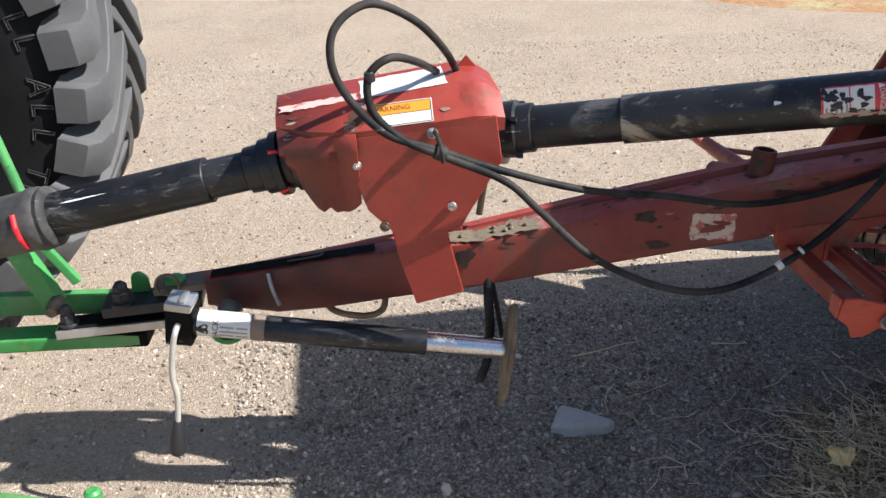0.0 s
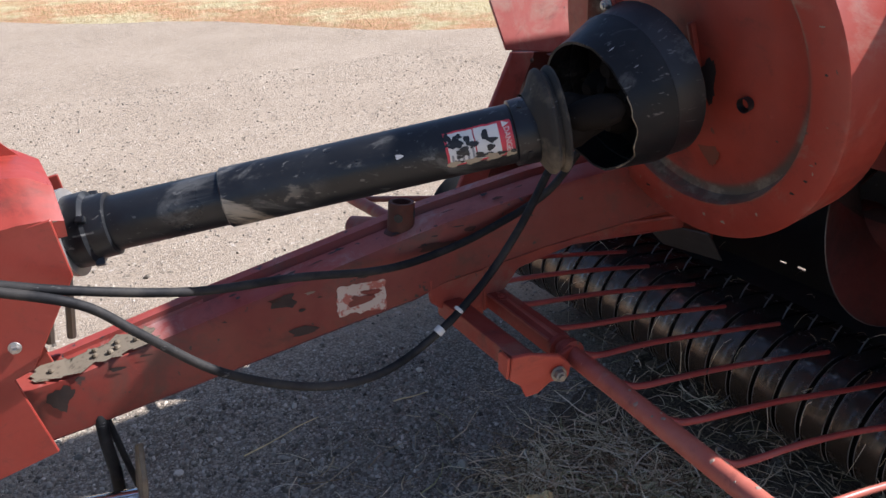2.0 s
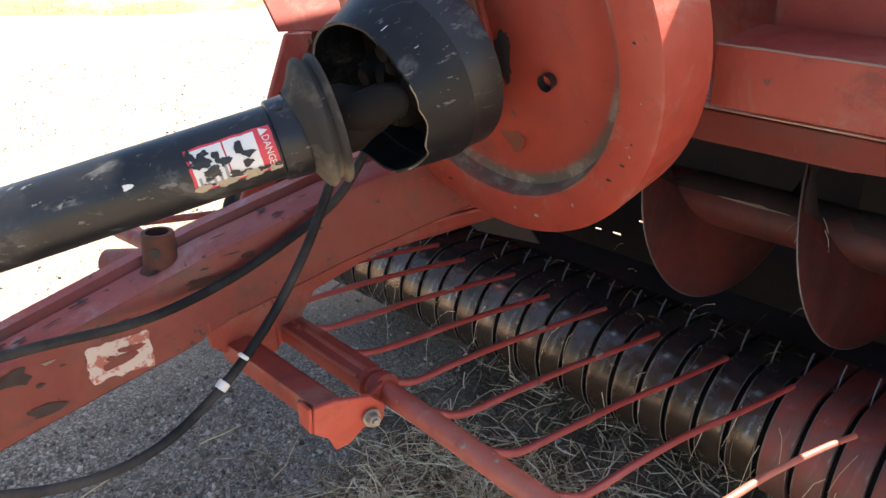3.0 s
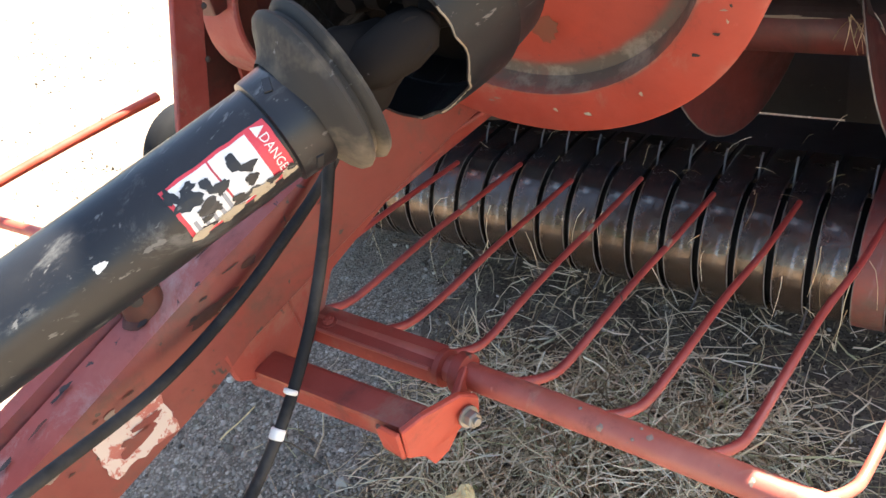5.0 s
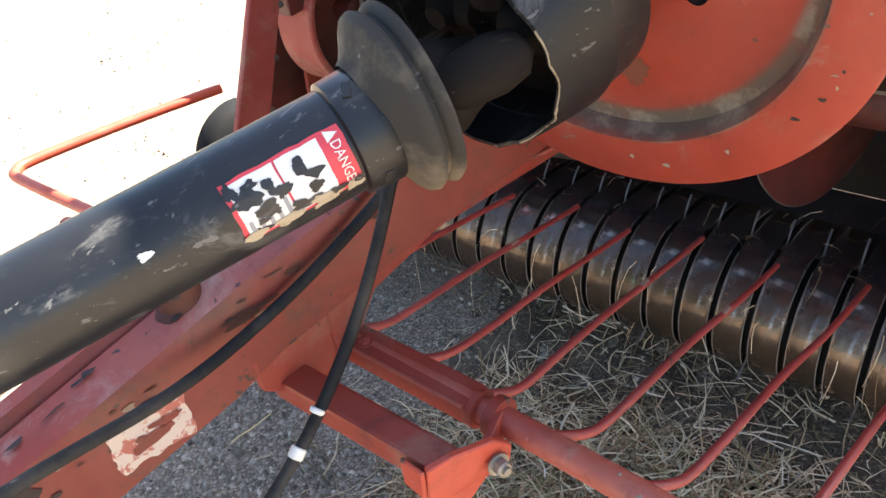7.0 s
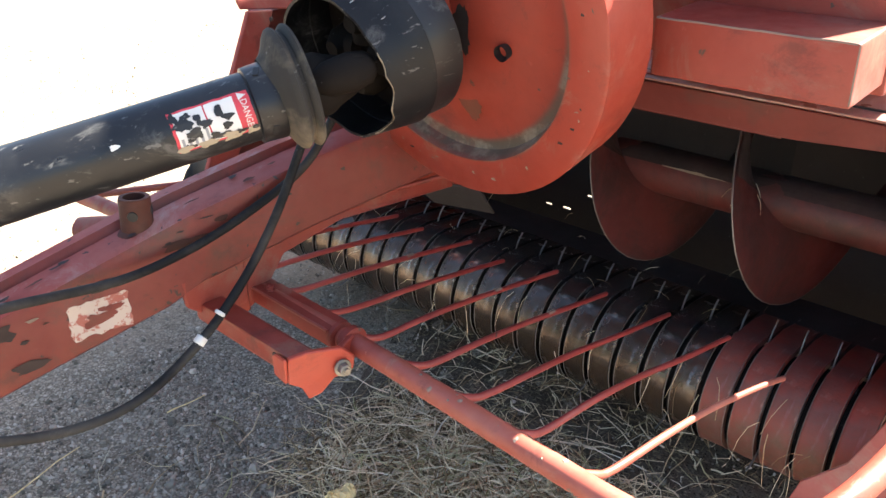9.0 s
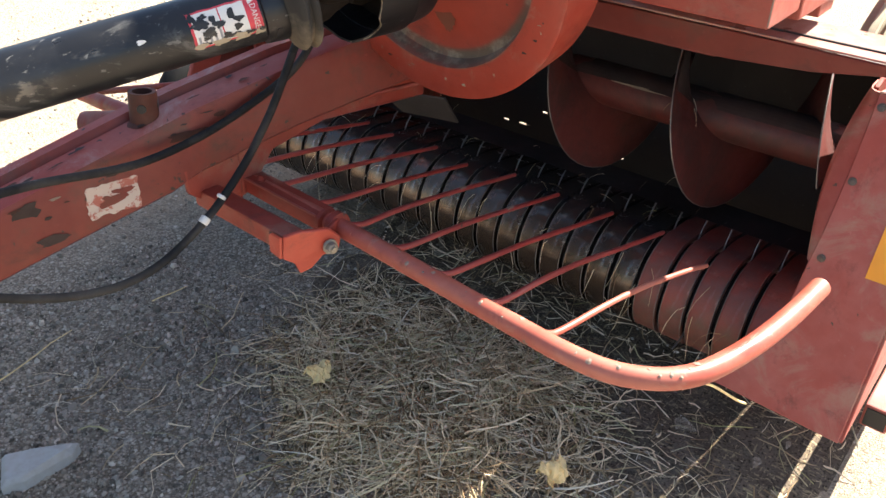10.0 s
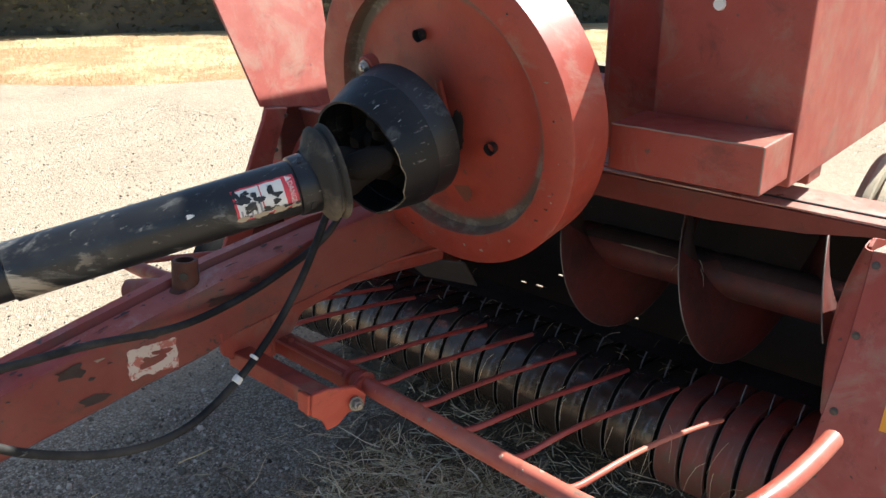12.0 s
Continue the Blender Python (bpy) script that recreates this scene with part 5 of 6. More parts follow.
for i in range(10):
    y = 0.752 + 0.1212 * i
    x0 = rail_x(y)
    tip = -0.022 - 0.1 * max(0.0, 1.236 - y)
    drop = 0.004 * math.sin(i * 2.1)
    end = (1.625, 1.705, 1.725, 1.705, 1.720)[i] if i < 5 else 1.70 + 0.02 * math.sin(i * 3.3)
    pts = smooth_path([(x0 + 0.006, y + 0.085, 0.603), (x0 + 0.018, y + 0.056, 0.594), (x0 + 0.036, y + 0.031, 0.581), (x0 + 0.068, y + 0.012, 0.563), (x0 + 0.106, y + 0.003, 0.550),
                       (1.30, y + 0.001 + 0.2 * tip, 0.540 + drop), (1.42, y + 0.4 * tip, 0.522 + drop), (1.553, y - 0.001 + 0.75 * tip, 0.499 + drop), (end, y + tip, 0.464 + 0.21 * (1.72 - end) + drop)], 4)
    # First rod takes the sunlit red, the others the shaded copy.
    rod_part = part("guard_rod", sweep(pts, 0.0078, 10, 0.62), RED_SUNLIT if i == 0 else RED_ROD_SHADED, guard, "", True)
    if i in (3, 4, 6, 8):
        c = pts[-6]
        part("bare_spot", sweep([c + Vector((-0.010, 0, 0.0045)), c + Vector((0, 0, 0.0036)), c + Vector((0.010, 0, 0.0018))], 0.0042, 8), WORN, rod_part, "paint worn down to bare metal", True)
part("rail_collar", lathe((rail_x(1.19), 1.192, 0.612), (0.05, 1, 0), [(0, 0.018), (0.002, 0.0265), (0.016, 0.0265), (0.018, 0.018)], 18), RED, guard, "", True)
part("rail_collar", lathe((rail_x(1.215), 1.222, 0.612), (0.05, 1, 0), [(0, 0.018), (0.002, 0.025), (0.010, 0.025), (0.012, 0.018)], 18), RED, guard, "", True)
sleeve_bar = part("rail_sleeve", bar((1.110, 1.232, 0.612), (1.125, 1.570, 0.614), 0.044, 0.032, 0.004), RED, guard, "flat red bar clamped on the rail", True)
# Pale bead paints the light along the worn edge.
part("edge_wear", sweep([(1.0885 + 0.012 * k / 9, 1.236 + 0.028 * k, 0.6275 + 0.0004 * math.sin(k * 2.7)) for k in range(10)], 0.0028, 7), RED_SUNLIT, sleeve_bar, "worn edge bead, paled for the sun on it", True)
part("sleeve_bolt", hex_bolt((1.113, 1.415, 0.6290), (0, 0, 1), 0.008, 0.008), RED, sleeve_bar)

TWINE = [Vector((1.165, 0.507, 0.590)), Vector((1.165, 0.507, 0.590)).lerp(Vector((1.410, 0.491, 0.380)), 0.3) + Vector((0.0, 0.004, 0.004)), Vector((1.165, 0.507, 0.590)).lerp(Vector((1.410, 0.491, 0.380)), 0.7) + Vector((0.003, -0.004, -0.004)), Vector((1.410, 0.491, 0.380))]
tagged(part("twine", sweep(smooth_path(TWINE, 4), 0.0024, 6), HUSK, None, "", True), "frayed pale twine end caught under the guard rail", "twine")

wear = bmesh.new()
rng = random.Random(23)
for k in range(26):
    p = RAIL[rng.randrange(24, len(RAIL) - 8)]
    up = Vector((rng.uniform(-0.8, 0.2), rng.uniform(-0.6, 0.3), 0.8)).normalized()
    add_lathe(wear, p + up * 0.0178, up, [(0.0, rng.uniform(0.002, 0.006)), (0.0012, 0.001)], 8, wobble=0.7)
tagged(part("bare_specks", wear, WORN, guard), "bare metal specks where the paint chipped", kind="stuff")

# lower brace with the bright end cap
part("brace_tube", bar((1.014, 1.200, 0.616), (1.020, 1.475, 0.619), 0.042, 0.038, 0.006), RED, baler, "square red brace tube")
cap = part("brace_bracket", plate([(0.984, 1.204, 0.642), (1.010, 1.190, 0.647), (1.058, 1.168, 0.640), (1.078, 1.160, 0.618), (1.074, 1.162, 0.594), (1.046, 1.176, 0.586), (1.026, 1.184, 0.566), (1.006, 1.193, 0.560), (0.998, 1.197, 0.584), (0.980, 1.206, 0.598)], 0.010, 0.002), RED_BRIGHT, baler, "bright orange-red folded bracket")
part("bracket_fold", plate([(0.984, 1.206, 0.642), (0.990, 1.245, 0.638), (0.990, 1.245, 0.596), (0.982, 1.208, 0.598)], 0.006, 0.002), RED_BRIGHT, cap)
part("bolt", hex_bolt((1.055, 1.166, 0.607), (-0.30, -1, 0.12), 0.0105, 0.016), ZINC_OLD, cap)
part("rail_lug", plate([(1.060, 1.178, 0.630), (1.105, 1.188, 0.634), (1.108, 1.190, 0.595), (1.066, 1.178, 0.594)], 0.010, 0.002), RED, baler, "short red lug joining bracket and rail")
part("hanger", plate([(0.97, 1.455, 0.69), (1.09, 1.445, 0.72), (1.09, 1.445, 0.585), (1.045, 1.45, 0.575), (1.01, 1.452, 0.61), (0.975, 1.455, 0.64)], 0.012, 0.003), RED, baler, "red hanger plate under the tongue")
part("hanger", plate([(1.09, 1.445, 0.735), (1.60, 1.405, 0.735), (1.60, 1.405, 0.66), (1.30, 1.425, 0.69), (1.17, 1.437, 0.668), (1.120, 1.442, 0.605), (1.09, 1.445, 0.590)], 0.012, 0.003), RED, baler)
part("cover_arm", rod((1.30, 1.50, 0.69), (1.66, 1.28, 0.74), 0.005, 10), RED, baler, "thin red stay rod", True)

# ---- header: floor, auger, back, side panel, top beam ----
header = part("header_floor", plate([(1.90, 0.50, 0.36), (2.16, 0.50, 0.33), (2.16, 2.205, 0.33), (1.90, 2.205, 0.36)], 0.006, 0.001), FEED_SHADED, baler, "dark polished feed floor")
SLOTS = ((1.865, 1.890, 0.100, 0.106), (1.786, 1.818, 0.103, 0.111), (1.700, 1.720, 0.174, 0.181), (1.375, 1.402, 0.094, 0.102))


def slotted_wall(x, y0, y1, z0, z1, slots, thick):
    """A sheet across the machine, pierced by small slots that show bright ground as spots."""
    bm = bmesh.new()
    ys = sorted({y0, y1, *(v for q in slots for v in q[:2])})
    zs = sorted({z0, z1, *(v for q in slots for v in q[2:])})
    at = {(y, z): bm.verts.new((x, y, z)) for y in ys for z in zs}
    for ya, yb in zip(ys, ys[1:]):
        for za, zb in zip(zs, zs[1:]):
            if not any(q[0] <= ya and yb <= q[1] and q[2] <= za and zb <= q[3] for q in slots):
                bm.faces.new((at[ya, za], at[yb, za], at[yb, zb], at[ya, zb]))
    made = bmesh.ops.extrude_face_region(bm, geom=list(bm.faces))["geom"]
    bmesh.ops.translate(bm, vec=(thick, 0, 0), verts=[g for g in made if isinstance(g, bmesh.types.BMVert)])
    return bm


part("header_back", slotted_wall(2.66, 1.02, 2.205, 0.015, 0.98, SLOTS, 0.004), FEED_SHADED, baler, "rear wall of the feed chamber, darkened for its shade, slots cut for bright spots")
part("header_back_end", plate([(2.540, 0.352, 0.015), (2.540, 1.02, 0.015), (2.540, 1.02, 0.632), (2.540, 0.352, 0.632)], 0.005, 0.001), FEED_SHADED, baler)
part("header_top", plate([(1.755, 1.02, 0.922), (2.64, 1.02, 0.955), (2.64, 2.205, 0.955), (1.755, 2.205, 0.922)], 0.006, 0.001), RED_DUSTY, baler, "dusty red top sheet of the feed housing")
def roof_sheet(top, thick, x_end):
    """Sloping roof, notched at its front corner beside the panel cap to let sun onto flight and rod."""
    z = lambda x: top - 0.362 * (x - 1.80)
    return plate([(x, y, z(x)) for x, y in ((2.05, 0.352), (x_end, 0.352), (x_end, 1.02), (1.80, 1.02), (1.80, 0.65), (2.05, 0.65))], thick, 0.001)


part("feed_roof", roof_sheet(0.905, 0.006, 2.64), ZINC, baler, "dusty grey sloping sheet over the feed end")
# Dark sheet added under the roof to stand in for its shade.
part("roof_shade_sheet", roof_sheet(0.893, 0.004, 2.54), FEED_SHADED, baler)
# Black plate added to close off the shaded corner.
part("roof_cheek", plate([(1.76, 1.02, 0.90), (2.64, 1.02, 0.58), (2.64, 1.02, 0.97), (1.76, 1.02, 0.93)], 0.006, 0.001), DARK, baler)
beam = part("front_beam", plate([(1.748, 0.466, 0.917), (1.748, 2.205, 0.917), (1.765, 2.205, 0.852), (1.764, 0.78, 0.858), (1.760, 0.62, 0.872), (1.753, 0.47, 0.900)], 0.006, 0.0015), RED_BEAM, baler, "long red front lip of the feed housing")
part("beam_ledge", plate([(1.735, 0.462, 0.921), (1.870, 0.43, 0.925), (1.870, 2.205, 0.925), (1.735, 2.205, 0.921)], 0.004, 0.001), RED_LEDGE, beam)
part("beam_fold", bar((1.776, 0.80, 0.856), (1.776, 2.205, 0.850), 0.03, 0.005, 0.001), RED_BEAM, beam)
part("ledge_seam", bar((1.775, 0.475, 0.9275), (1.775, 2.195, 0.9275), 0.005, 0.003, 0.0), INK, beam)
part("far_side", plate([(1.72, 2.205, 0.25), (1.95, 2.205, 0.02), (2.75, 2.205, 0.02), (2.75, 2.205, 0.95), (1.80, 2.205, 0.95)], 0.01, 0.001), RED, baler, "far red side sheet of the pickup")

part("deflector", plate([(1.80, 1.74, 0.520), (1.80, 1.50, 0.560), (1.86, 1.50, 0.47), (1.86, 1.70, 0.445)], 0.006, 0.002), FEED_SHADED, baler, "dull grey bent deflector sheet")
AX, AZ, AR, AP = 1.99, 0.640, 0.208, 0.31
aug = part("auger", lathe((AX, 0.54, AZ), (0, 1, 0), rod_profile(0.70, 0.052), 32), RED_GRIMY_SHADED, baler, "red feed auger tube", True)


def flight_y(a):
    return 0.555 + AP * a / (2 * math.pi)


def flight(turns):
    bm = bmesh.new()
    rings = []
    for i in range(int(turns * 48) + 1):
        a = 2 * math.pi * i / 48
        c, sn = math.cos(math.pi - a), math.sin(math.pi - a)
        rings.append([(AX + c * r, flight_y(a) + t, AZ + sn * r) for r, t in ((0.048, -0.003), (AR, -0.0015), (AR, 0.0015), (0.048, 0.003))])
    add_loft(bm, rings)
    return bm


part("flight", flight(2.45), RED_GRIMY_SHADED, aug, "thin curved red flighting with a worn edge", True)
edge = [2 * math.pi * i / 40 for i in range(int(2.45 * 40))]
part("edge_wear", sweep([(AX + math.cos(math.pi - a) * AR, flight_y(a), AZ + math.sin(math.pi - a) * AR) for a in edge], 0.0018, 6), WIRE, aug, "bright worn flight edge", True)

def on_auger(lift):
    """Maps (y, angle) onto the auger tube; the angle runs from the front over the top."""
    return lambda v: Vector((AX - (0.052 + lift) * math.cos(v.y), v.x, AZ + (0.052 + lift) * math.sin(v.y)))


# Dark patches put the chamber's shade into the tube top, with grime.
for y0, y1 in ((0.58, 0.85), (0.885, 1.19)):
    part("caked_grime", grid_patch(y0, y1, 0.62, 2.7, on_auger(0.0022), 20, 12, 0.05, y0 * 7), SHADE_GRIME, aug, "dark patch for shade and grime on top of the tube")


def on_flight(side):
    """Maps (angle, radius) onto one face of the flighting."""
    return lambda v: Vector((AX + math.cos(math.pi - v.x) * v.y, flight_y(v.x) + side * 0.0045, AZ + math.sin(math.pi - v.x) * v.y))


# Upper flight faces darkened for chamber shade and grime.
for turn in (2 * math.pi, 4 * math.pi):
    for side in (-1, 1):
        part("caked_grime", grid_patch(turn + 0.55, turn + 2.6, 0.052, 0.198, on_flight(side), 24, 10, 0.012, turn + side), SHADE_GRIME, aug, "dark patch for shade and grime on the flighting")
part("rubbed_patch", blob_patch(1.03, 0.62, 0.07, 0.06, on_auger(0.0030), 15.0), MUD, aug, "tan rubbed patch on the tube")
tuft = random.Random(41)
verts, faces = [], []
for i in range(14):
    add_straw(verts, faces, (AX - 0.05 + tuft.uniform(-0.01, 0.01), 0.905 + tuft.uniform(-0.02, 0.03), AZ + 0.03 + tuft.uniform(-0.01, 0.02)), tuft.uniform(2.2, 4.2), tuft.uniform(-0.03, 0.03), tuft.uniform(0.02, 0.05), 0.0009, 0.03)
soup("caught_hay", verts, faces, STRAW, "small tuft of hay caught on the auger", "hay")

# near side panel with the reflector
def panel_x(z):
    return 1.615 + 0.36 * (z - 0.30)


PANEL_EDGE = ((0.518, 0.45), (0.513, 0.53), (0.507, 0.60), (0.503, 0.70), (0.502, 0.78), (0.503, 0.845))
panel = part("side_panel", plate([(panel_x(z), y, z) for y, z in ((0.345, 0.235), (0.63, 0.245), (0.615, 0.30), (0.555, 0.36), *PANEL_EDGE, (0.345, 0.845))], -0.010, 0.002), RED_DUSTY, baler, "dusty red sheet side panel of the pickup")


def panel_lip():
    """The rolled flange along the inner edge of the side panel, widest at mid height."""
    bm = bmesh.new()
    rings = []
    for y, z in smooth_path2(PANEL_EDGE[1:], 5):
        x = panel_x(z)
        w = 0.004 + 0.039 * max(0.0, math.sin(math.pi * min(1.0, (z - 0.52) / 0.37))) ** 0.8
        rings.append([(x - 0.001, y - 0.003, z), (x + 0.003, y + 0.45 * w, z), (x + 0.011, y + 0.82 * w, z), (x + 0.028, y + w, z), (x + 0.065, y + w + 0.001, z),
                      (x + 0.065, y + w - 0.003, z), (x + 0.030, y + w - 0.003, z), (x + 0.015, y + 0.75 * w, z), (x + 0.007, y + 0.35 * w, z), (x + 0.006, y - 0.004, z)])
    add_loft(bm, rings)
    bmesh.ops.recalc_face_normals(bm, faces=bm.faces)
    return bm


def smooth_path2(points, steps):
    return [(p.x, p.y) for p in smooth_path([(a, b, 0) for a, b in points], steps)]


part("rolled_lip", panel_lip(), RED_DUSTY, panel, "rolled red flange along the panel's inner edge", True)
part("side_sheet", plate([(1.79, 0.522, 0.40), (2.530, 0.522, 0.02), (2.530, 0.522, 0.632), (1.88, 0.522, 0.850), (1.85, 0.522, 0.840), (1.82, 0.522, 0.76), (1.80, 0.522, 0.62)], 0.008, 0.001), RED, panel)
part("outer_flange", plate([(panel_x(0.235), 0.345, 0.235), (2.64, 0.345, 0.235), (2.64, 0.345, 0.605), (1.93, 0.345, 0.872), (panel_x(0.845), 0.345, 0.845)], 0.006, 0.001), RED_DUSTY, panel)
cap = part("panel_cap", plate([(1.803, 0.503, 0.846), (1.803, 0.345, 0.846), (1.93, 0.345, 0.872), (1.93, 0.445, 0.872)], 0.004, 0.001), RED_LEDGE, panel, "dusty red cap along the top of the panel, paled for the sun")
for x, y in ((1.826, 0.478), (1.872, 0.446)):
    part("cap_bolt", hex_bolt((x, y, 0.847 + 0.205 * (x - 1.803)), (-0.2, 0, 0.98), 0.006, 0.006), DARK_STEEL, cap)


def panel_face(lift):
    def fn(v):
        n = Vector((-1, 0, 0.36)).normalized()
        return Vector((panel_x(v.y), v.x, v.y)) + n * (lift + v.z)
    return fn


part("reflector", grid_patch(0.362, 0.410, 0.538, 0.697, panel_face(0.0125), 3, 5), REFLECTOR, panel, "amber reflective rectangle")
for y, z in ((0.490, 0.822), (0.491, 0.690), (0.493, 0.545), (0.50, 0.42)):
    part("bolt", hex_bolt(panel_face(0.010)(Vector((y, z, 0))), (-1, 0, 0.36), 0.006, 0.006), DARK_STEEL, panel)
part("frame_tube", bar((1.80, 0.312, 0.160), (2.6, 0.312, 0.185), 0.055, 0.06, 0.004), RED_DUSTY, baler, "square red frame tube beside the side panel")
part("tube_end", block((1.796, 0.290, 0.138), (1.80, 0.334, 0.182), 0.0), INK, bpy.data.objects["frame_tube"])

# ---- body: step box, tall housing ----
def housing():
    bm = bmesh.new()
    plan = ((1.655, 0.632), (1.655, 0.912), (1.70, 0.912), (1.70, 1.04), (3.6, 1.04), (3.6, 0.632))
    add_loft(bm, [[(x, y, z) for x, y in plan] for z in (0.985, 1.50)])
    bmesh.ops.recalc_face_normals(bm, faces=bm.faces)
    return bevel(bm, 0.005)


body = part("chamber_body", housing(), RED, baler, "tall plain red bale chamber housing")
part("side_recess", block((1.745, 1.043, 0.985), (1.95, 1.075, 1.36), 0.003), RED_DUSTY, baler, "narrow red fold beside the housing")
# Unseen body above the view, sized so its shadow ends right on the ground.
part("unseen_upper_body", block((1.85, 0.80, 1.502), (3.6, 1.66, 2.14), 0.012), RED, baler, "unseen red upper body of the baler, sized to cast the ground shadow")
# Unseen block and leg added to close a gap in that shadow.
part("unseen_side_body", block((1.87, 1.044, 1.38), (3.6, 1.65, 1.50), 0.01), RED, baler, "unseen red block beside the chamber, added to fill the ground shadow")
part("unseen_leg", bar((1.95, 1.58, 0.90), (1.95, 1.58, 1.39), 0.06, 0.06, 0.004), RED, baler)
step = part("step_box", block((1.512, 0.636, 1.003), (1.654, 0.926, 1.090), 0.004), RED, baler, "folded red step box")
part("edge_wear", sweep([(1.5135, 0.64 + 0.0315 * k, 1.0885 + 0.0006 * math.sin(k * 2.1)) for k in range(10)], 0.0018, 6), WORN, step, "paint worn off the step's front edge", True)
part("edge_wear", sweep([(1.5135, 0.6375, 1.008 + 0.009 * k) for k in range(10)], 0.0015, 6), WORN, step, "", True)
# Small pale disc on the housing front.
part("pale_disc", lathe((1.654, 0.80, 1.30), (-1, 0, 0), [(0, 0.012), (0.006, 0.010)], 16), BRASSY, body)
part("under_bracket", block((1.80, 0.64, 0.955), (1.88, 0.70, 0.985), 0.003), RED, baler)
part("crank_housing", block((1.46, 1.08, 0.90), (1.64, 1.36, 1.25), 0.012), RED, baler, "red gear housing behind the flywheel")

# sheets on the far side
part("far_shield", plate([(1.50, 2.150, 1.30), (1.575, 2.052, 0.958), (1.86, 2.040, 0.915), (1.90, 2.150, 1.30)], 0.008, 0.002), RED_DUSTY, baler, "sunlit faded red belt shield")
part("far_post", plate([(1.585, 2.03, 0.955), (1.66, 2.03, 0.945), (1.475, 2.03, 0.56), (1.385, 2.03, 0.57)], 0.014, 0.003), RED_DUSTY, baler, "leaning red channel post")
# Unseen block added behind the shield to keep sun off the sheets.
part("far_shade_block", block((1.66, 2.075, 0.78), (2.70, 2.14, 0.935), 0.006), RED_GRIMY_SHADED, baler, "unseen red block behind the shield, added for shade")
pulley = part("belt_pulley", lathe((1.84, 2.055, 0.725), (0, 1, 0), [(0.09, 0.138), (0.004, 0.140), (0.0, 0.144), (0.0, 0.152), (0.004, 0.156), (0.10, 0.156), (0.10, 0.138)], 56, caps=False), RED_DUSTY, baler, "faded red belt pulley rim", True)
part("pulley_web", lathe((1.84, 2.12, 0.725), (0, 1, 0), [(0.0, 0.02), (0.006, 0.05), (0.010, 0.142), (0.016, 0.142)], 40), RED_GRIMY_SHADED, pulley, "dark dished pulley web", True)
part("pulley_hub", lathe((1.84, 2.075, 0.725), (0, 1, 0), [(0.0, 0.018), (0.004, 0.024), (0.05, 0.026)], 24), RED_GRIMY_SHADED, pulley, "", True)
# Dark sheet, set out and lengthened to shade ground behind the tongue.
part("far_shade_sheet", plate([(1.78, 2.262, 0.950), (2.75, 2.262, 0.955), (2.75, 2.262, 0.40), (1.60, 2.262, 0.47)], 0.01, 0.002), RED_GRIMY_SHADED, baler)
for k in range(4):
    part("post_bolt", hex_bolt((1.648 - 0.043 * k, 2.029, 0.925 - 0.092 * k), (0, -1, 0), 0.005, 0.005), DARK_STEEL, bpy.data.objects["far_post"])
part("support_pipe", rod((0.957, 1.756, 0.700), (1.07, 1.56, 0.725), 0.026, 20), RED, baler, "short red pipe stub on the tongue", True)
part("support_bar", rod((1.02, 1.935, 0.712), (1.045, 1.58, 0.712), 0.0145, 16), RED, baler, "slim red cross pipe", True)
# Black disc paints the shaded inside of the pipe.
part("pipe_mouth", lathe((0.9555, 1.7585, 0.6997), (-0.5, 0.866, -0.1), [(0, 0.022), (0.001, 0.001)], 18), INK, baler)
part("long_rod", rod((1.045, 1.885, 0.705), (1.42, 1.63, 0.705), 0.007, 10), RED, baler, "thin red rod", True)
part("gauge_wheel", lathe((1.82, 2.58, 0.25), (0, 1, 0), [(0, 0.05), (0.0, 0.11), (0.01, 0.14), (0.03, 0.155), (0.07, 0.155), (0.09, 0.14), (0.10, 0.11), (0.10, 0.05)], 36), TYRE, baler, "small dark rubber gauge wheel", True)

# ribbed tyre on the near side
def rib_tyre(cx, cy, r, w):
    prof = [(0, r * 0.55), (0.0, r * 0.82), (0.015, r * 0.95)]
    n = 7
    for i in range(n):
        a = 0.02 + (w - 0.04) * i / n
        b = 0.02 + (w - 0.04) * (i + 0.62) / n
        prof += [(a, r * 0.965), (a + 0.003, r), (b - 0.003, r), (b, r * 0.965)]
    prof += [(w - 0.015, r * 0.95), (w, r * 0.82), (w, r * 0.55)]
    return lathe((cx, cy, r), (0, 1, 0), prof, 64)


# Rubber in one even pale tan.
PALE_TYRE = stones("pale_tyre_rubber", (0.50, 0.44, 0.33), (0.50, 0.44, 0.33))
part("ribbed_tyre", rib_tyre(2.95, 0.44, 0.385, 0.33), PALE_TYRE, baler, "pale ribbed implement tyre", True)

# ---- hoses ----
def hose(points, label):
    t = thing("hydraulic_hose", points[0], label, "hose", "hydraulic hoses")
    part("hose_line", sweep(smooth_path(points, 8), 0.0074, 14), HOSE, t, "", True)
    return t


h1 = hose([(0.30, 1.56, 1.03), (0.265, 1.50, 1.09), (0.205, 1.44, 1.155), (0.125, 1.40, 1.192), (0.062, 1.385, 1.150), (0.064, 1.38, 1.066), (0.137, 1.385, 0.970), (0.238, 1.392, 0.925),
           (0.365, 1.395, 0.874), (0.53, 1.41, 0.818), (0.70, 1.43, 0.785), (0.86, 1.435, 0.752), (0.98, 1.430, 0.756), (1.09, 1.415, 0.785), (1.20, 1.39, 0.840), (1.27, 1.375, 0.92)],
          "black rubber hydraulic hose looping over the driveline cover")
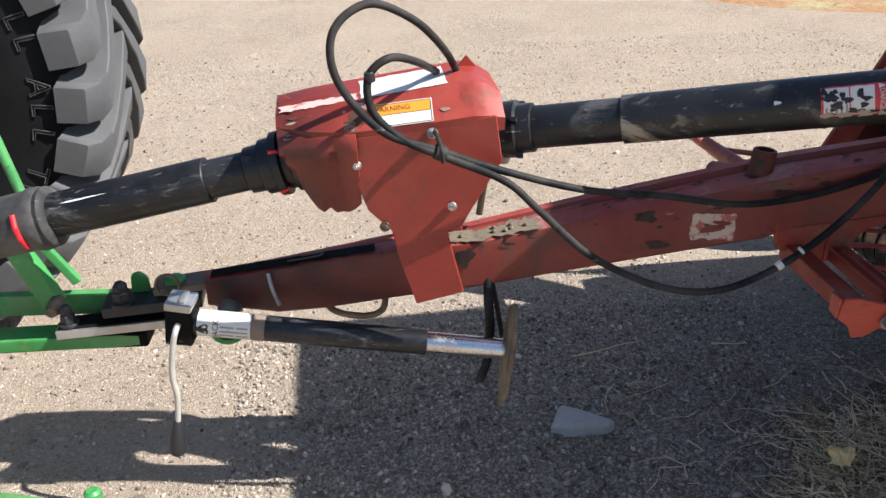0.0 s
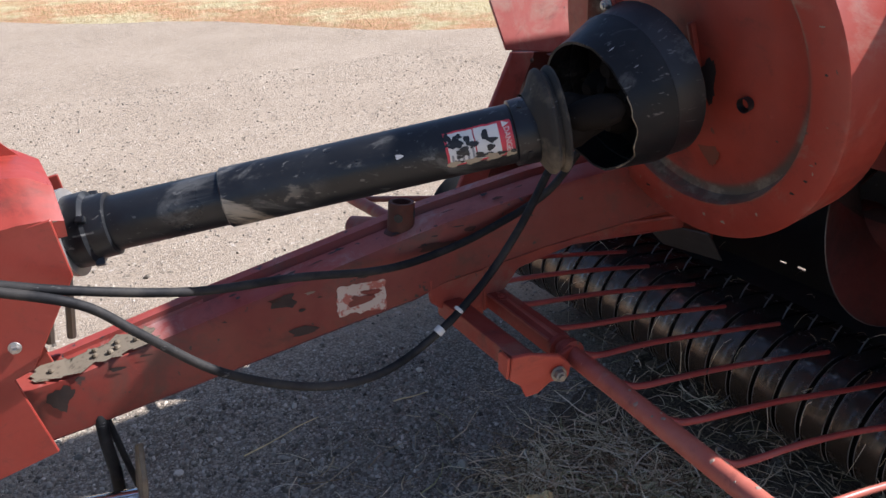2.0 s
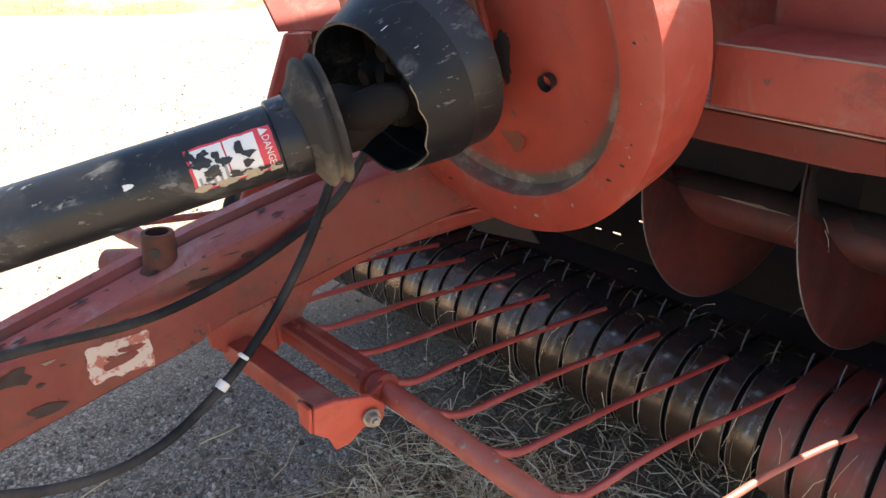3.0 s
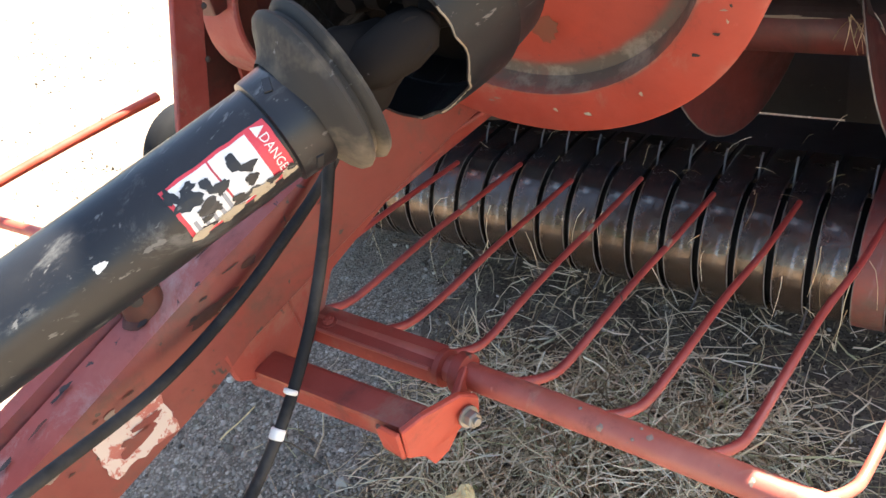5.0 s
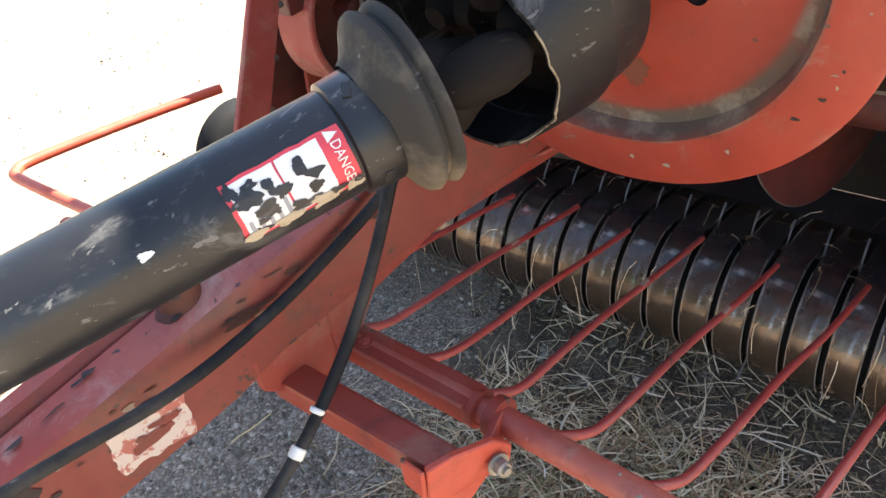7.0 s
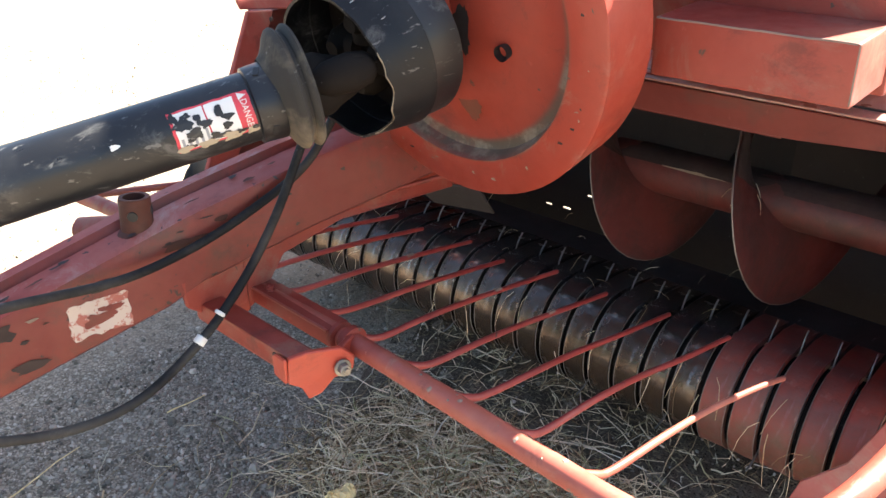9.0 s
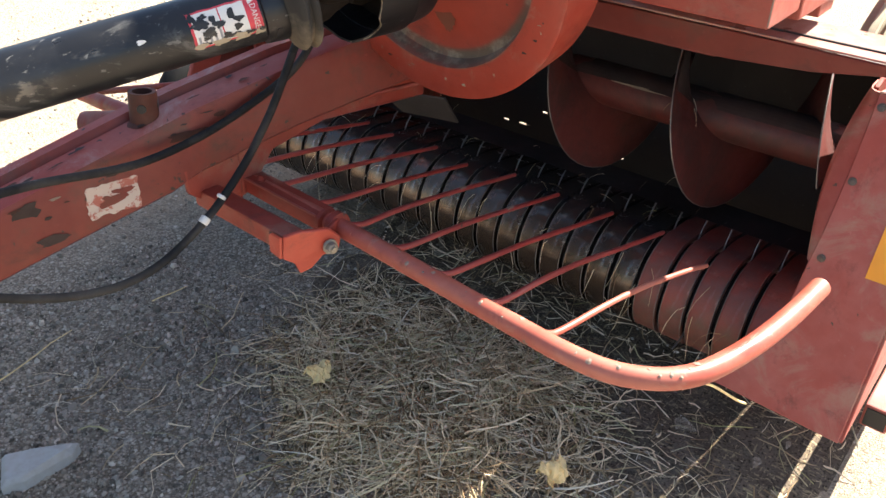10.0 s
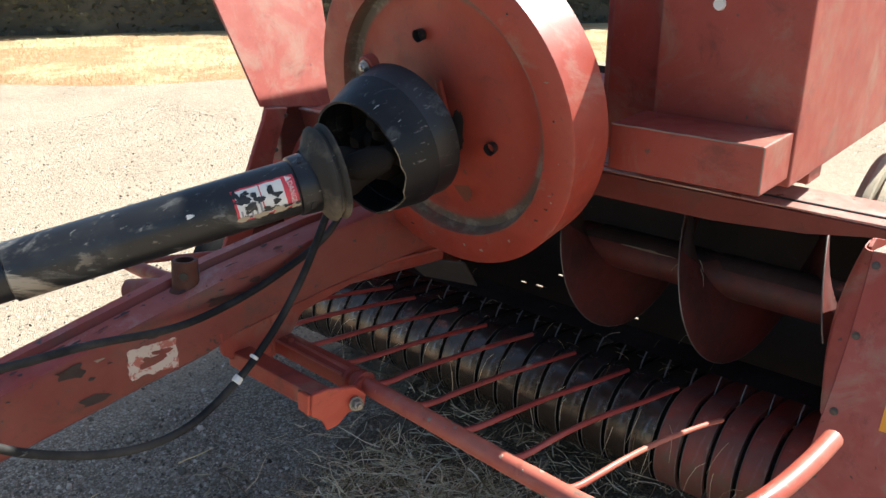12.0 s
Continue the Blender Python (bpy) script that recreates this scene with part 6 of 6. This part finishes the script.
h2 = hose([(0.26, 1.56, 1.03), (0.208, 1.45, 1.078), (0.157, 1.40, 1.098), (0.118, 1.392, 1.068), (0.123, 1.388, 1.005), (0.179, 1.388, 0.948), (0.258, 1.385, 0.910), (0.364, 1.375, 0.860),
           (0.435, 1.365, 0.792), (0.54, 1.36, 0.692), (0.68, 1.345, 0.622), (0.80, 1.340, 0.606), (0.915, 1.340, 0.646), (1.01, 1.338, 0.715), (1.09, 1.338, 0.800), (1.16, 1.34, 0.90), (1.20, 1.35, 0.95)],
          "sagging black rubber hydraulic hose tied to the driveline cover")
part("tape_mark", rod((0.918, 1.340, 0.648), (0.929, 1.340, 0.656), 0.0093, 14), BRASSY, h2, "white tape mark", True)
part("tape_mark", rod((0.962, 1.339, 0.680), (0.967, 1.339, 0.684), 0.0090, 14), BRASSY, h2, "white tape mark", True)
part("tape_wrap", rod((0.121, 1.392, 1.060), (0.119, 1.391, 1.078), 0.0098, 14), GRIP, h2, "black tape wrap", True)
part("tie_strap", sweep(smooth_path([(0.236, 1.446, 0.950), (0.240, 1.405, 0.945), (0.243, 1.378, 0.930), (0.246, 1.380, 0.905)], 5), 0.0045, 8), HOSE, h1, "dark rubber tie strap", True)
part("clip_band", rod((0.232, 1.389, 0.926), (0.252, 1.389, 0.917), 0.0150, 14), HOSE, h1, "dark grey wrapped clip", True)

# ---- tongue jack, stowed along the tongue ----
jack = thing("tongue_jack", (-0.31, 1.575, 0.50), "black and chrome screw jack stowed along the tongue", "trailer jack")
ja, jb = Vector((-0.299, 1.575, 0.506)), Vector((0.392, 1.485, 0.417))
JD, JS, JU = frame_of(jb - ja)
part("outer_tube", rod(ja, ja + JD * 0.525, 0.0285, 32, 0.002), TUBE, jack, "black painted jack tube with scuffs", True)
part("inner_tube", rod(ja + JD * 0.52, jb, 0.0235, 32, 0.001), CHROME, jack, "bright chrome inner tube", True)
sleeve = part("maker_label", rod(ja + JD * 0.025, ja + JD * 0.140, 0.0290, 32, 0.0002), WHITE, jack, "white sticker with unreadable black print", True)
for i in range(3):
    a0 = 0.25 - 0.35 * i
    for k0, k1 in ((0.075, 0.105 + 0.01 * (i % 2)), (0.110, 0.135)):
        part("print_bar", grid_patch(k0, k1, a0, a0 + 0.14, lambda v: ja + JD * v.x + (JS * math.cos(v.y) + JU * math.sin(v.y)) * 0.0294, 2, 3), GREY_INK, sleeve)
part("print_shape", blob_patch(0.040, 0.0, 0.016, 0.45, lambda v: ja + JD * v.x + (JS * math.cos(v.y) + JU * math.sin(v.y)) * 0.0294, 5.0), INK, sleeve)
mapped("label_word", text_mesh("JACK", 0.019), lambda v: ja + JD * (0.066 - v.y) + (JS * math.cos(0.1 + v.x / 0.029) + JU * math.sin(0.1 + v.x / 0.029)) * 0.0296, INK, sleeve, "black printed word")
part("label_end", rod(ja + JD * 0.141, ja + JD * 0.170, 0.0289, 32, 0.0002), WORN, jack, "", True)
part("gear_head", bar(ja - JD * 0.042, ja + JD * 0.018, 0.066, 0.088, 0.006), DARK, jack, "black gear head")
part("head_cap", bar(ja - JD * 0.042 + JU * 0.050, ja + JD * 0.016 + JU * 0.047, 0.068, 0.018, 0.004), ZINC, jack, "bright zinc cap")
part("head_cap_rib", bar(ja - JD * 0.014 + JU * 0.055, ja + JD * 0.000 + JU * 0.054, 0.05, 0.02, 0.004), ZINC, jack)
part("rivet", rod(ja - JD * 0.018 + JS * 0.032 - JU * 0.002, ja - JD * 0.018 + JS * 0.038 - JU * 0.002, 0.006, 12), ZINC, jack, "", True)
part("crank_arm", sweep(smooth_path([(-0.314, 1.570, 0.515), (-0.317, 1.525, 0.513), (-0.326, 1.518, 0.483), (-0.339, 1.515, 0.41), (-0.337, 1.515, 0.35), (-0.347, 1.512, 0.275)], 5), 0.0065, 12), CRANK, jack, "pale bent crank arm", True)
part("grip", lathe((-0.346, 1.512, 0.290), (-0.12, -0.1, -1), [(0, 0.008), (0.004, 0.010), (0.05, 0.0165), (0.078, 0.0175), (0.083, 0.015), (0.083, 0.008), (0.078, 0.007)], 24), GRIP, jack, "black plastic crank grip", True)
foot_c = jb
pl = [foot_c + JU * a + JS * b for a, b in ((0.118, 0.0), (0.085, 0.06), (0.02, 0.078), (-0.08, 0.07), (-0.138, 0.02), (-0.10, -0.05), (0.0, -0.075), (0.075, -0.06))]
part("foot_plate", plate(pl, 0.010, 0.002), RUST, jack, "rusty cranked foot plate")
part("swivel", lathe((-0.225, 1.60, 0.460), (0, 1, 0), [(0, 0.012), (0.004, 0.022), (0.04, 0.026), (0.1, 0.03)], 24), ZINC, jack, "round zinc swivel mount", True)
part("swivel_ring", lathe((-0.225, 1.615, 0.455), (0, 1, 0), [(0, 0.030), (0.0, 0.042), (0.012, 0.044), (0.012, 0.030)], 28, caps=False), GREEN, jack, "", True)

# loose strap hanging by the foot plate
strap = part("strap", sweep(smooth_path([(0.372, 1.60, 0.58), (0.368, 1.57, 0.50), (0.372, 1.57, 0.42), (0.365, 1.565, 0.34), (0.345, 1.56, 0.285)], 6), 0.011, 10), HOSE, None, "", True)
tagged(strap, "short black rubber strap hanging from the tongue", "strap")
tagged(part("strap", sweep(smooth_path([(0.372, 1.60, 0.58), (0.39, 1.58, 0.47), (0.405, 1.58, 0.38)], 6), 0.006, 8), HOSE, None, "", True), "thin black cord hanging from the tongue", "strap")

# ---- tractor: rear tyre, drawbar, lift arms ----
tractor = thing("tractor", (-1.36, 2.7, 0.0), "green tractor with a large worn rear tyre", "tractor")
TX, TY, TR = -1.44, 2.385, 0.86
tyre = part("rear_tyre", lathe((TX, TY, TR), (0, 1, 0), [(0.06, 0.42), (0.02, 0.47), (0.004, 0.56), (0.0, 0.64), (0.012, 0.72), (0.05, 0.785), (0.2, 0.80), (0.4, 0.80), (0.55, 0.785), (0.588, 0.72), (0.6, 0.62), (0.54, 0.42)], 96, caps=False), TYRE, tractor, "black ribbed tractor tyre", True)


def lug_mesh(mirror):
    """One curved lug from the middle of the tread over the shoulder."""
    bm = bmesh.new()
    rings = []
    for y, a, w, top, low in ((-0.014, -0.020, 0.128, 0.800, 0.715), (-0.010, -0.008, 0.132, 0.838, 0.722), (0.030, 0.025, 0.128, 0.860, 0.735), (0.08, 0.075, 0.112, 0.862, 0.755),
                              (0.17, 0.18, 0.086, 0.862, 0.78), (0.30, 0.32, 0.070, 0.862, 0.785), (0.33, 0.35, 0.065, 0.855, 0.785)):
        yy = 0.6 - y if mirror else y
        ring = []
        for da, r in ((-w / 2 - 0.008, low), (-w / 2, top - 0.004), (-w / 2 + 0.006, top), (w / 2 - 0.006, top), (w / 2, top - 0.004), (w / 2 + 0.008, low)):
            ang = a + da
            lean = (0.022 if y < 0 and r > 0.8 else 0.0) * (-1 if mirror else 1)
            ring.append((TX + r * math.cos(ang), TY + yy + lean, TR + r * math.sin(ang)))
        rings.append(ring)
    add_loft(bm, rings)
    bmesh.ops.recalc_face_normals(bm, faces=bm.faces)
    bevel(bm, 0.020, 4)
    me = bpy.data.meshes.new("lug")
    bm.to_mesh(me)
    bm.free()
    me.shade_smooth()
    me.set_sharp_from_angle(angle=radians(70))
    me.materials.append(LUG)
    return me


near_lug, far_lug = lug_mesh(False), lug_mesh(True)
N_LUG = 30
for i in range(N_LUG):
    for me, off in ((near_lug, 0.0), (far_lug, math.pi / N_LUG)):
        ob = place("lug", me, tyre)
        m = Matrix.Translation((TX, 0, TR)) @ Matrix.Rotation(-2 * math.pi * i / N_LUG - off - 0.13, 4, "Y") @ Matrix.Translation((-TX, 0, -TR))
        ob.matrix_basis = m


def on_sidewall(r, centre):
    """Lays words on the sidewall, tops outwards, reading down the side that faces the baler."""
    def fn(v):
        a = centre - v.x / r
        return Vector((TX + (r + v.y) * math.cos(a), TY - 0.0015 - v.z, TR + (r + v.y) * math.sin(a)))
    return fn


for words, ang in (("L", 0.25), ("L", 0.158), ("A", -0.029), ("L", -0.128), ("L", -0.239), ("T", -0.419), ("R", -0.522)):
    mapped("raised_letter", outlined_letter(words, 0.084, 0.0022), on_sidewall(0.672, ang), LETTER, tyre)

part("drawbar", bar((-0.877, 1.770, 0.390), (-0.430, 1.750, 0.385), 0.07, 0.034, 0.005), GREEN, tractor, "green drawbar with chipped paint")
part("drawbar", bar((-0.874, 1.830, 0.458), (-0.396, 1.810, 0.440), 0.03, 0.055, 0.005), GREEN, tractor)
hp = part("hitch_bar", bar((-0.627, 1.735, 0.424), (-0.333, 1.735, 0.432), 0.07, 0.022, 0.003), ZINC, tractor, "bright worn steel hitch strap")
part("greasy_top", bar((-0.622, 1.737, 0.4365), (-0.335, 1.737, 0.4445), 0.062, 0.003, 0.0), DARK, hp, "black greasy top face")
part("greasy_end", bar((-0.60, 1.7625, 0.3868), (-0.428, 1.7510, 0.3850), 0.073, 0.037, 0.004), DARK, tractor, "black greasy end of the drawbar")
part("hitch_clevis", bar((-0.518, 1.750, 0.468), (-0.289, 1.750, 0.477), 0.085, 0.026, 0.004), BOLT_BLACK, tractor, "dark steel hitch clevis")
for x, r, z, h in ((-0.600, 0.017, 0.438, 0.032), (-0.470, 0.021, 0.482, 0.037)):
    b = part("hitch_bolt", hex_bolt((x, 1.725, z), (0, 0, 1), r, h), BOLT_BLACK, tractor)
    part("bolt_nut", lathe((x, 1.725, z + h), (0, 0, 1), [(0, r * 0.8), (0.012, r * 0.8), (0.02, r * 0.5)], 6), BOLT_BLACK, b)
part("drawbar_tab", plate([(-0.462, 1.79, 0.470), (-0.415, 1.79, 0.474), (-0.418, 1.79, 0.520), (-0.436, 1.79, 0.536), (-0.456, 1.79, 0.528)], 0.014, 0.004), GREEN, tractor, "upright green tab on the drawbar")
part("hitch_pin", lathe((-0.349, 1.750, 0.476), (0, 0, 1), [(0, 0.018), (0.03, 0.018), (0.034, 0.026), (0.05, 0.024), (0.056, 0.016)], 20), GREEN, tractor, "green hitch pin", True)
part("pin_ring", sweep([(-0.360 + 0.026 * math.cos(a), 1.71, 0.530 + 0.026 * math.sin(a)) for a in [i * 0.42 for i in range(16)]], 0.004, 8), DARK_STEEL, tractor, "", True)
part("lift_link", bar((-0.723, 1.810, 0.658), (-0.642, 1.790, 0.461), 0.03, 0.055, 0.005), GREEN, tractor, "green lift link plate")
part("lift_link", bar((-0.657, 1.810, 0.625), (-0.587, 1.810, 0.506), 0.018, 0.022, 0.004), GREEN, tractor)
part("lift_rod", rod((-0.741, 1.900, 0.943), (-0.656, 1.850, 0.594), 0.012, 14), GREEN, tractor, "slim green lift rod", True)
part("link_pin", lathe((-0.632, 1.740, 0.475), (0, 1, 0), [(-0.02, 0.012), (0.0, 0.018), (0.04, 0.018)], 16), RUST, tractor, "rusty link pin", True)
part("lift_arm", bar((-0.85, 1.24, 0.415), (-0.53, 1.20, 0.345), 0.03, 0.038, 0.006), GREEN, tractor, "green lower lift arm")
part("arm_pin", lathe((-0.440, 1.20, 0.322), (0, 0, 1), [(0, 0.0125), (0.035, 0.0125), (0.038, 0.016), (0.055, 0.0155), (0.06, 0.010)], 20), GREEN, tractor, "green upright pin", True)
part("arm_neck", bar((-0.535, 1.20, 0.333), (-0.470, 1.20, 0.322), 0.026, 0.022, 0.004), GREEN, tractor)
part("arm_end", lathe((-0.455, 1.20, 0.312), (0, 0, 1), [(0, 0.030), (0.02, 0.030), (0.024, 0.026)], 24), GREEN, tractor, "", True)
part("axle_housing", lathe((-1.36, 1.9, 0.86), (0, 1, 0), [(0, 0.12), (0.9, 0.12)], 24), GREEN, tractor, "", True)

# ---- far verge and trees ----
def verge_sheet():
    """The dry grass strip: an uneven sheet a little above the gravel."""
    m = Mat("dry_grass_mat", 0.95, 0.0, 0.2)
    c = m.mix(m.ramp(m.noise(0.8, 6, 0.65), [(0.44, 0.0), (0.54, 1.0)]), (0.54, 0.46, 0.28), (0.50, 0.28, 0.16))
    c = m.mix(m.ramp(m.noise(14, 6, 0.7), [(0.4, 0.0), (0.7, 0.7)]), c, (0.30, 0.22, 0.08))
    m.color(c).bump(m.noise(25, 6, 0.8), 1.0, 0.03)
    bm = bmesh.new()
    rows = []
    for i in range(61):
        x = -12 + 30 * i / 60
        near = 11.4 - 0.86 * x + 0.35 * math.sin(x * 0.9) + 0.2 * math.sin(x * 2.7)
        rows.append([bm.verts.new((x, near + k * (16.6 - 0.86 * x - near), z)) for k, z in ((0.0, -0.005), (0.03, 0.02), (0.4, 0.04), (1.0, 0.03))])
    for a, b in zip(rows, rows[1:]):
        for j in range(3):
            bm.faces.new((a[j], b[j], b[j + 1], a[j + 1]))
    return tagged(part("verge", bm, m.m, None, "", True), "strip of dry yellow grass along the yard", "verge", kind="structure")


def verge(count):
    rng = random.Random(8)
    verts, faces = [], []
    for i in range(count):
        x = rng.uniform(-1, 10)
        y = 11.4 + rng.random() ** 0.8 * 5.2 - 0.86 * x + 0.35 * math.sin(x * 0.9) + 0.2 * math.sin(x * 2.7)
        add_straw(verts, faces, (x, y, 0.01), rng.uniform(0, 6.28), rng.uniform(0.02, 0.08), rng.uniform(0.02, 0.08), rng.uniform(0.0015, 0.0035), 0.02, 2)
    return soup("grass_blades", verts, faces, GRASS, "dry yellow and rust grass along the far edge of the yard", "grass")


verge_sheet()
verge(24000)


def hedge_front(x0, x1, y0, y1, h, t, v, seed):
    """A place on the lumpy front of a hedge: t along it, v from its foot (0) over the top (1) to its back (2)."""
    x, y = x0 + (x1 - x0) * t, y0 + (y1 - y0) * t
    side = Vector((-(y0 - y1), -(x1 - x0), 0)).normalized()
    lump = noise.noise(Vector((x * 0.9, y * 0.9, v * 2 + seed)))
    fine = noise.noise(Vector((x * 3.1, y * 3.1, v * 5 + seed)))
    out = 0.75 * math.cos(v * math.pi / 2) + 0.22 * lump + 0.10 * fine
    z = h * (0.85 + 0.30 * noise.noise(Vector((x * 0.7, y * 0.7, seed)))) * math.sin(v * math.pi / 2) ** 0.7 if 0 < v < 2 else 0.0
    return Vector((x, y, z)) + side * out


def hedge(name, x0, x1, y0, y1, h, count, seed, label):
    rng = random.Random(seed)
    verts, faces = [], []
    for i in range(count):
        v = rng.random() * 1.15
        c = hedge_front(x0, x1, y0, y1, h, rng.random(), v, seed) + Vector((rng.uniform(-0.14, 0.08), rng.uniform(-0.14, 0.08), rng.uniform(-0.06, 0.08)))
        k = len(verts)
        r = rng.uniform(0.025, 0.07)
        n = Vector((rng.uniform(-1, 1), rng.uniform(-1, 1), rng.uniform(-0.4, 1))).normalized()
        _, s, u = frame_of(n)
        for a, b in ((-1, 0), (0, -0.5), (1, 0), (0, 0.5)):
            q = c + s * a * r + u * b * r
            verts.append((q.x, q.y, max(0.0, q.z)))
        faces.append((k, k + 1, k + 2, k + 3))
    ob = soup(name, verts, faces, LEAF, label, "hedge")
    mass = bmesh.new()
    rows = [[mass.verts.new(hedge_front(x0, x1, y0, y1, h, i / 150, j / 5, seed)) for j in range(11)] for i in range(151)]
    for p, q in zip(rows, rows[1:]):
        for j in range(10):
            mass.faces.new((p[j], q[j], q[j + 1], p[j + 1]))
    part("twig_mass", mass, TWIGS, ob, "dense grey-brown twigs", True)
    return ob


hedge("far_hedge", -4, 12, 20.4, 6.6, 2.0, 30000, 5, "dark green hedge far behind the yard")
hedge("far_trees", 12, 26, 6.6, -5.0, 4.5, 9000, 6, "grey-green scrub trees far behind the baler")
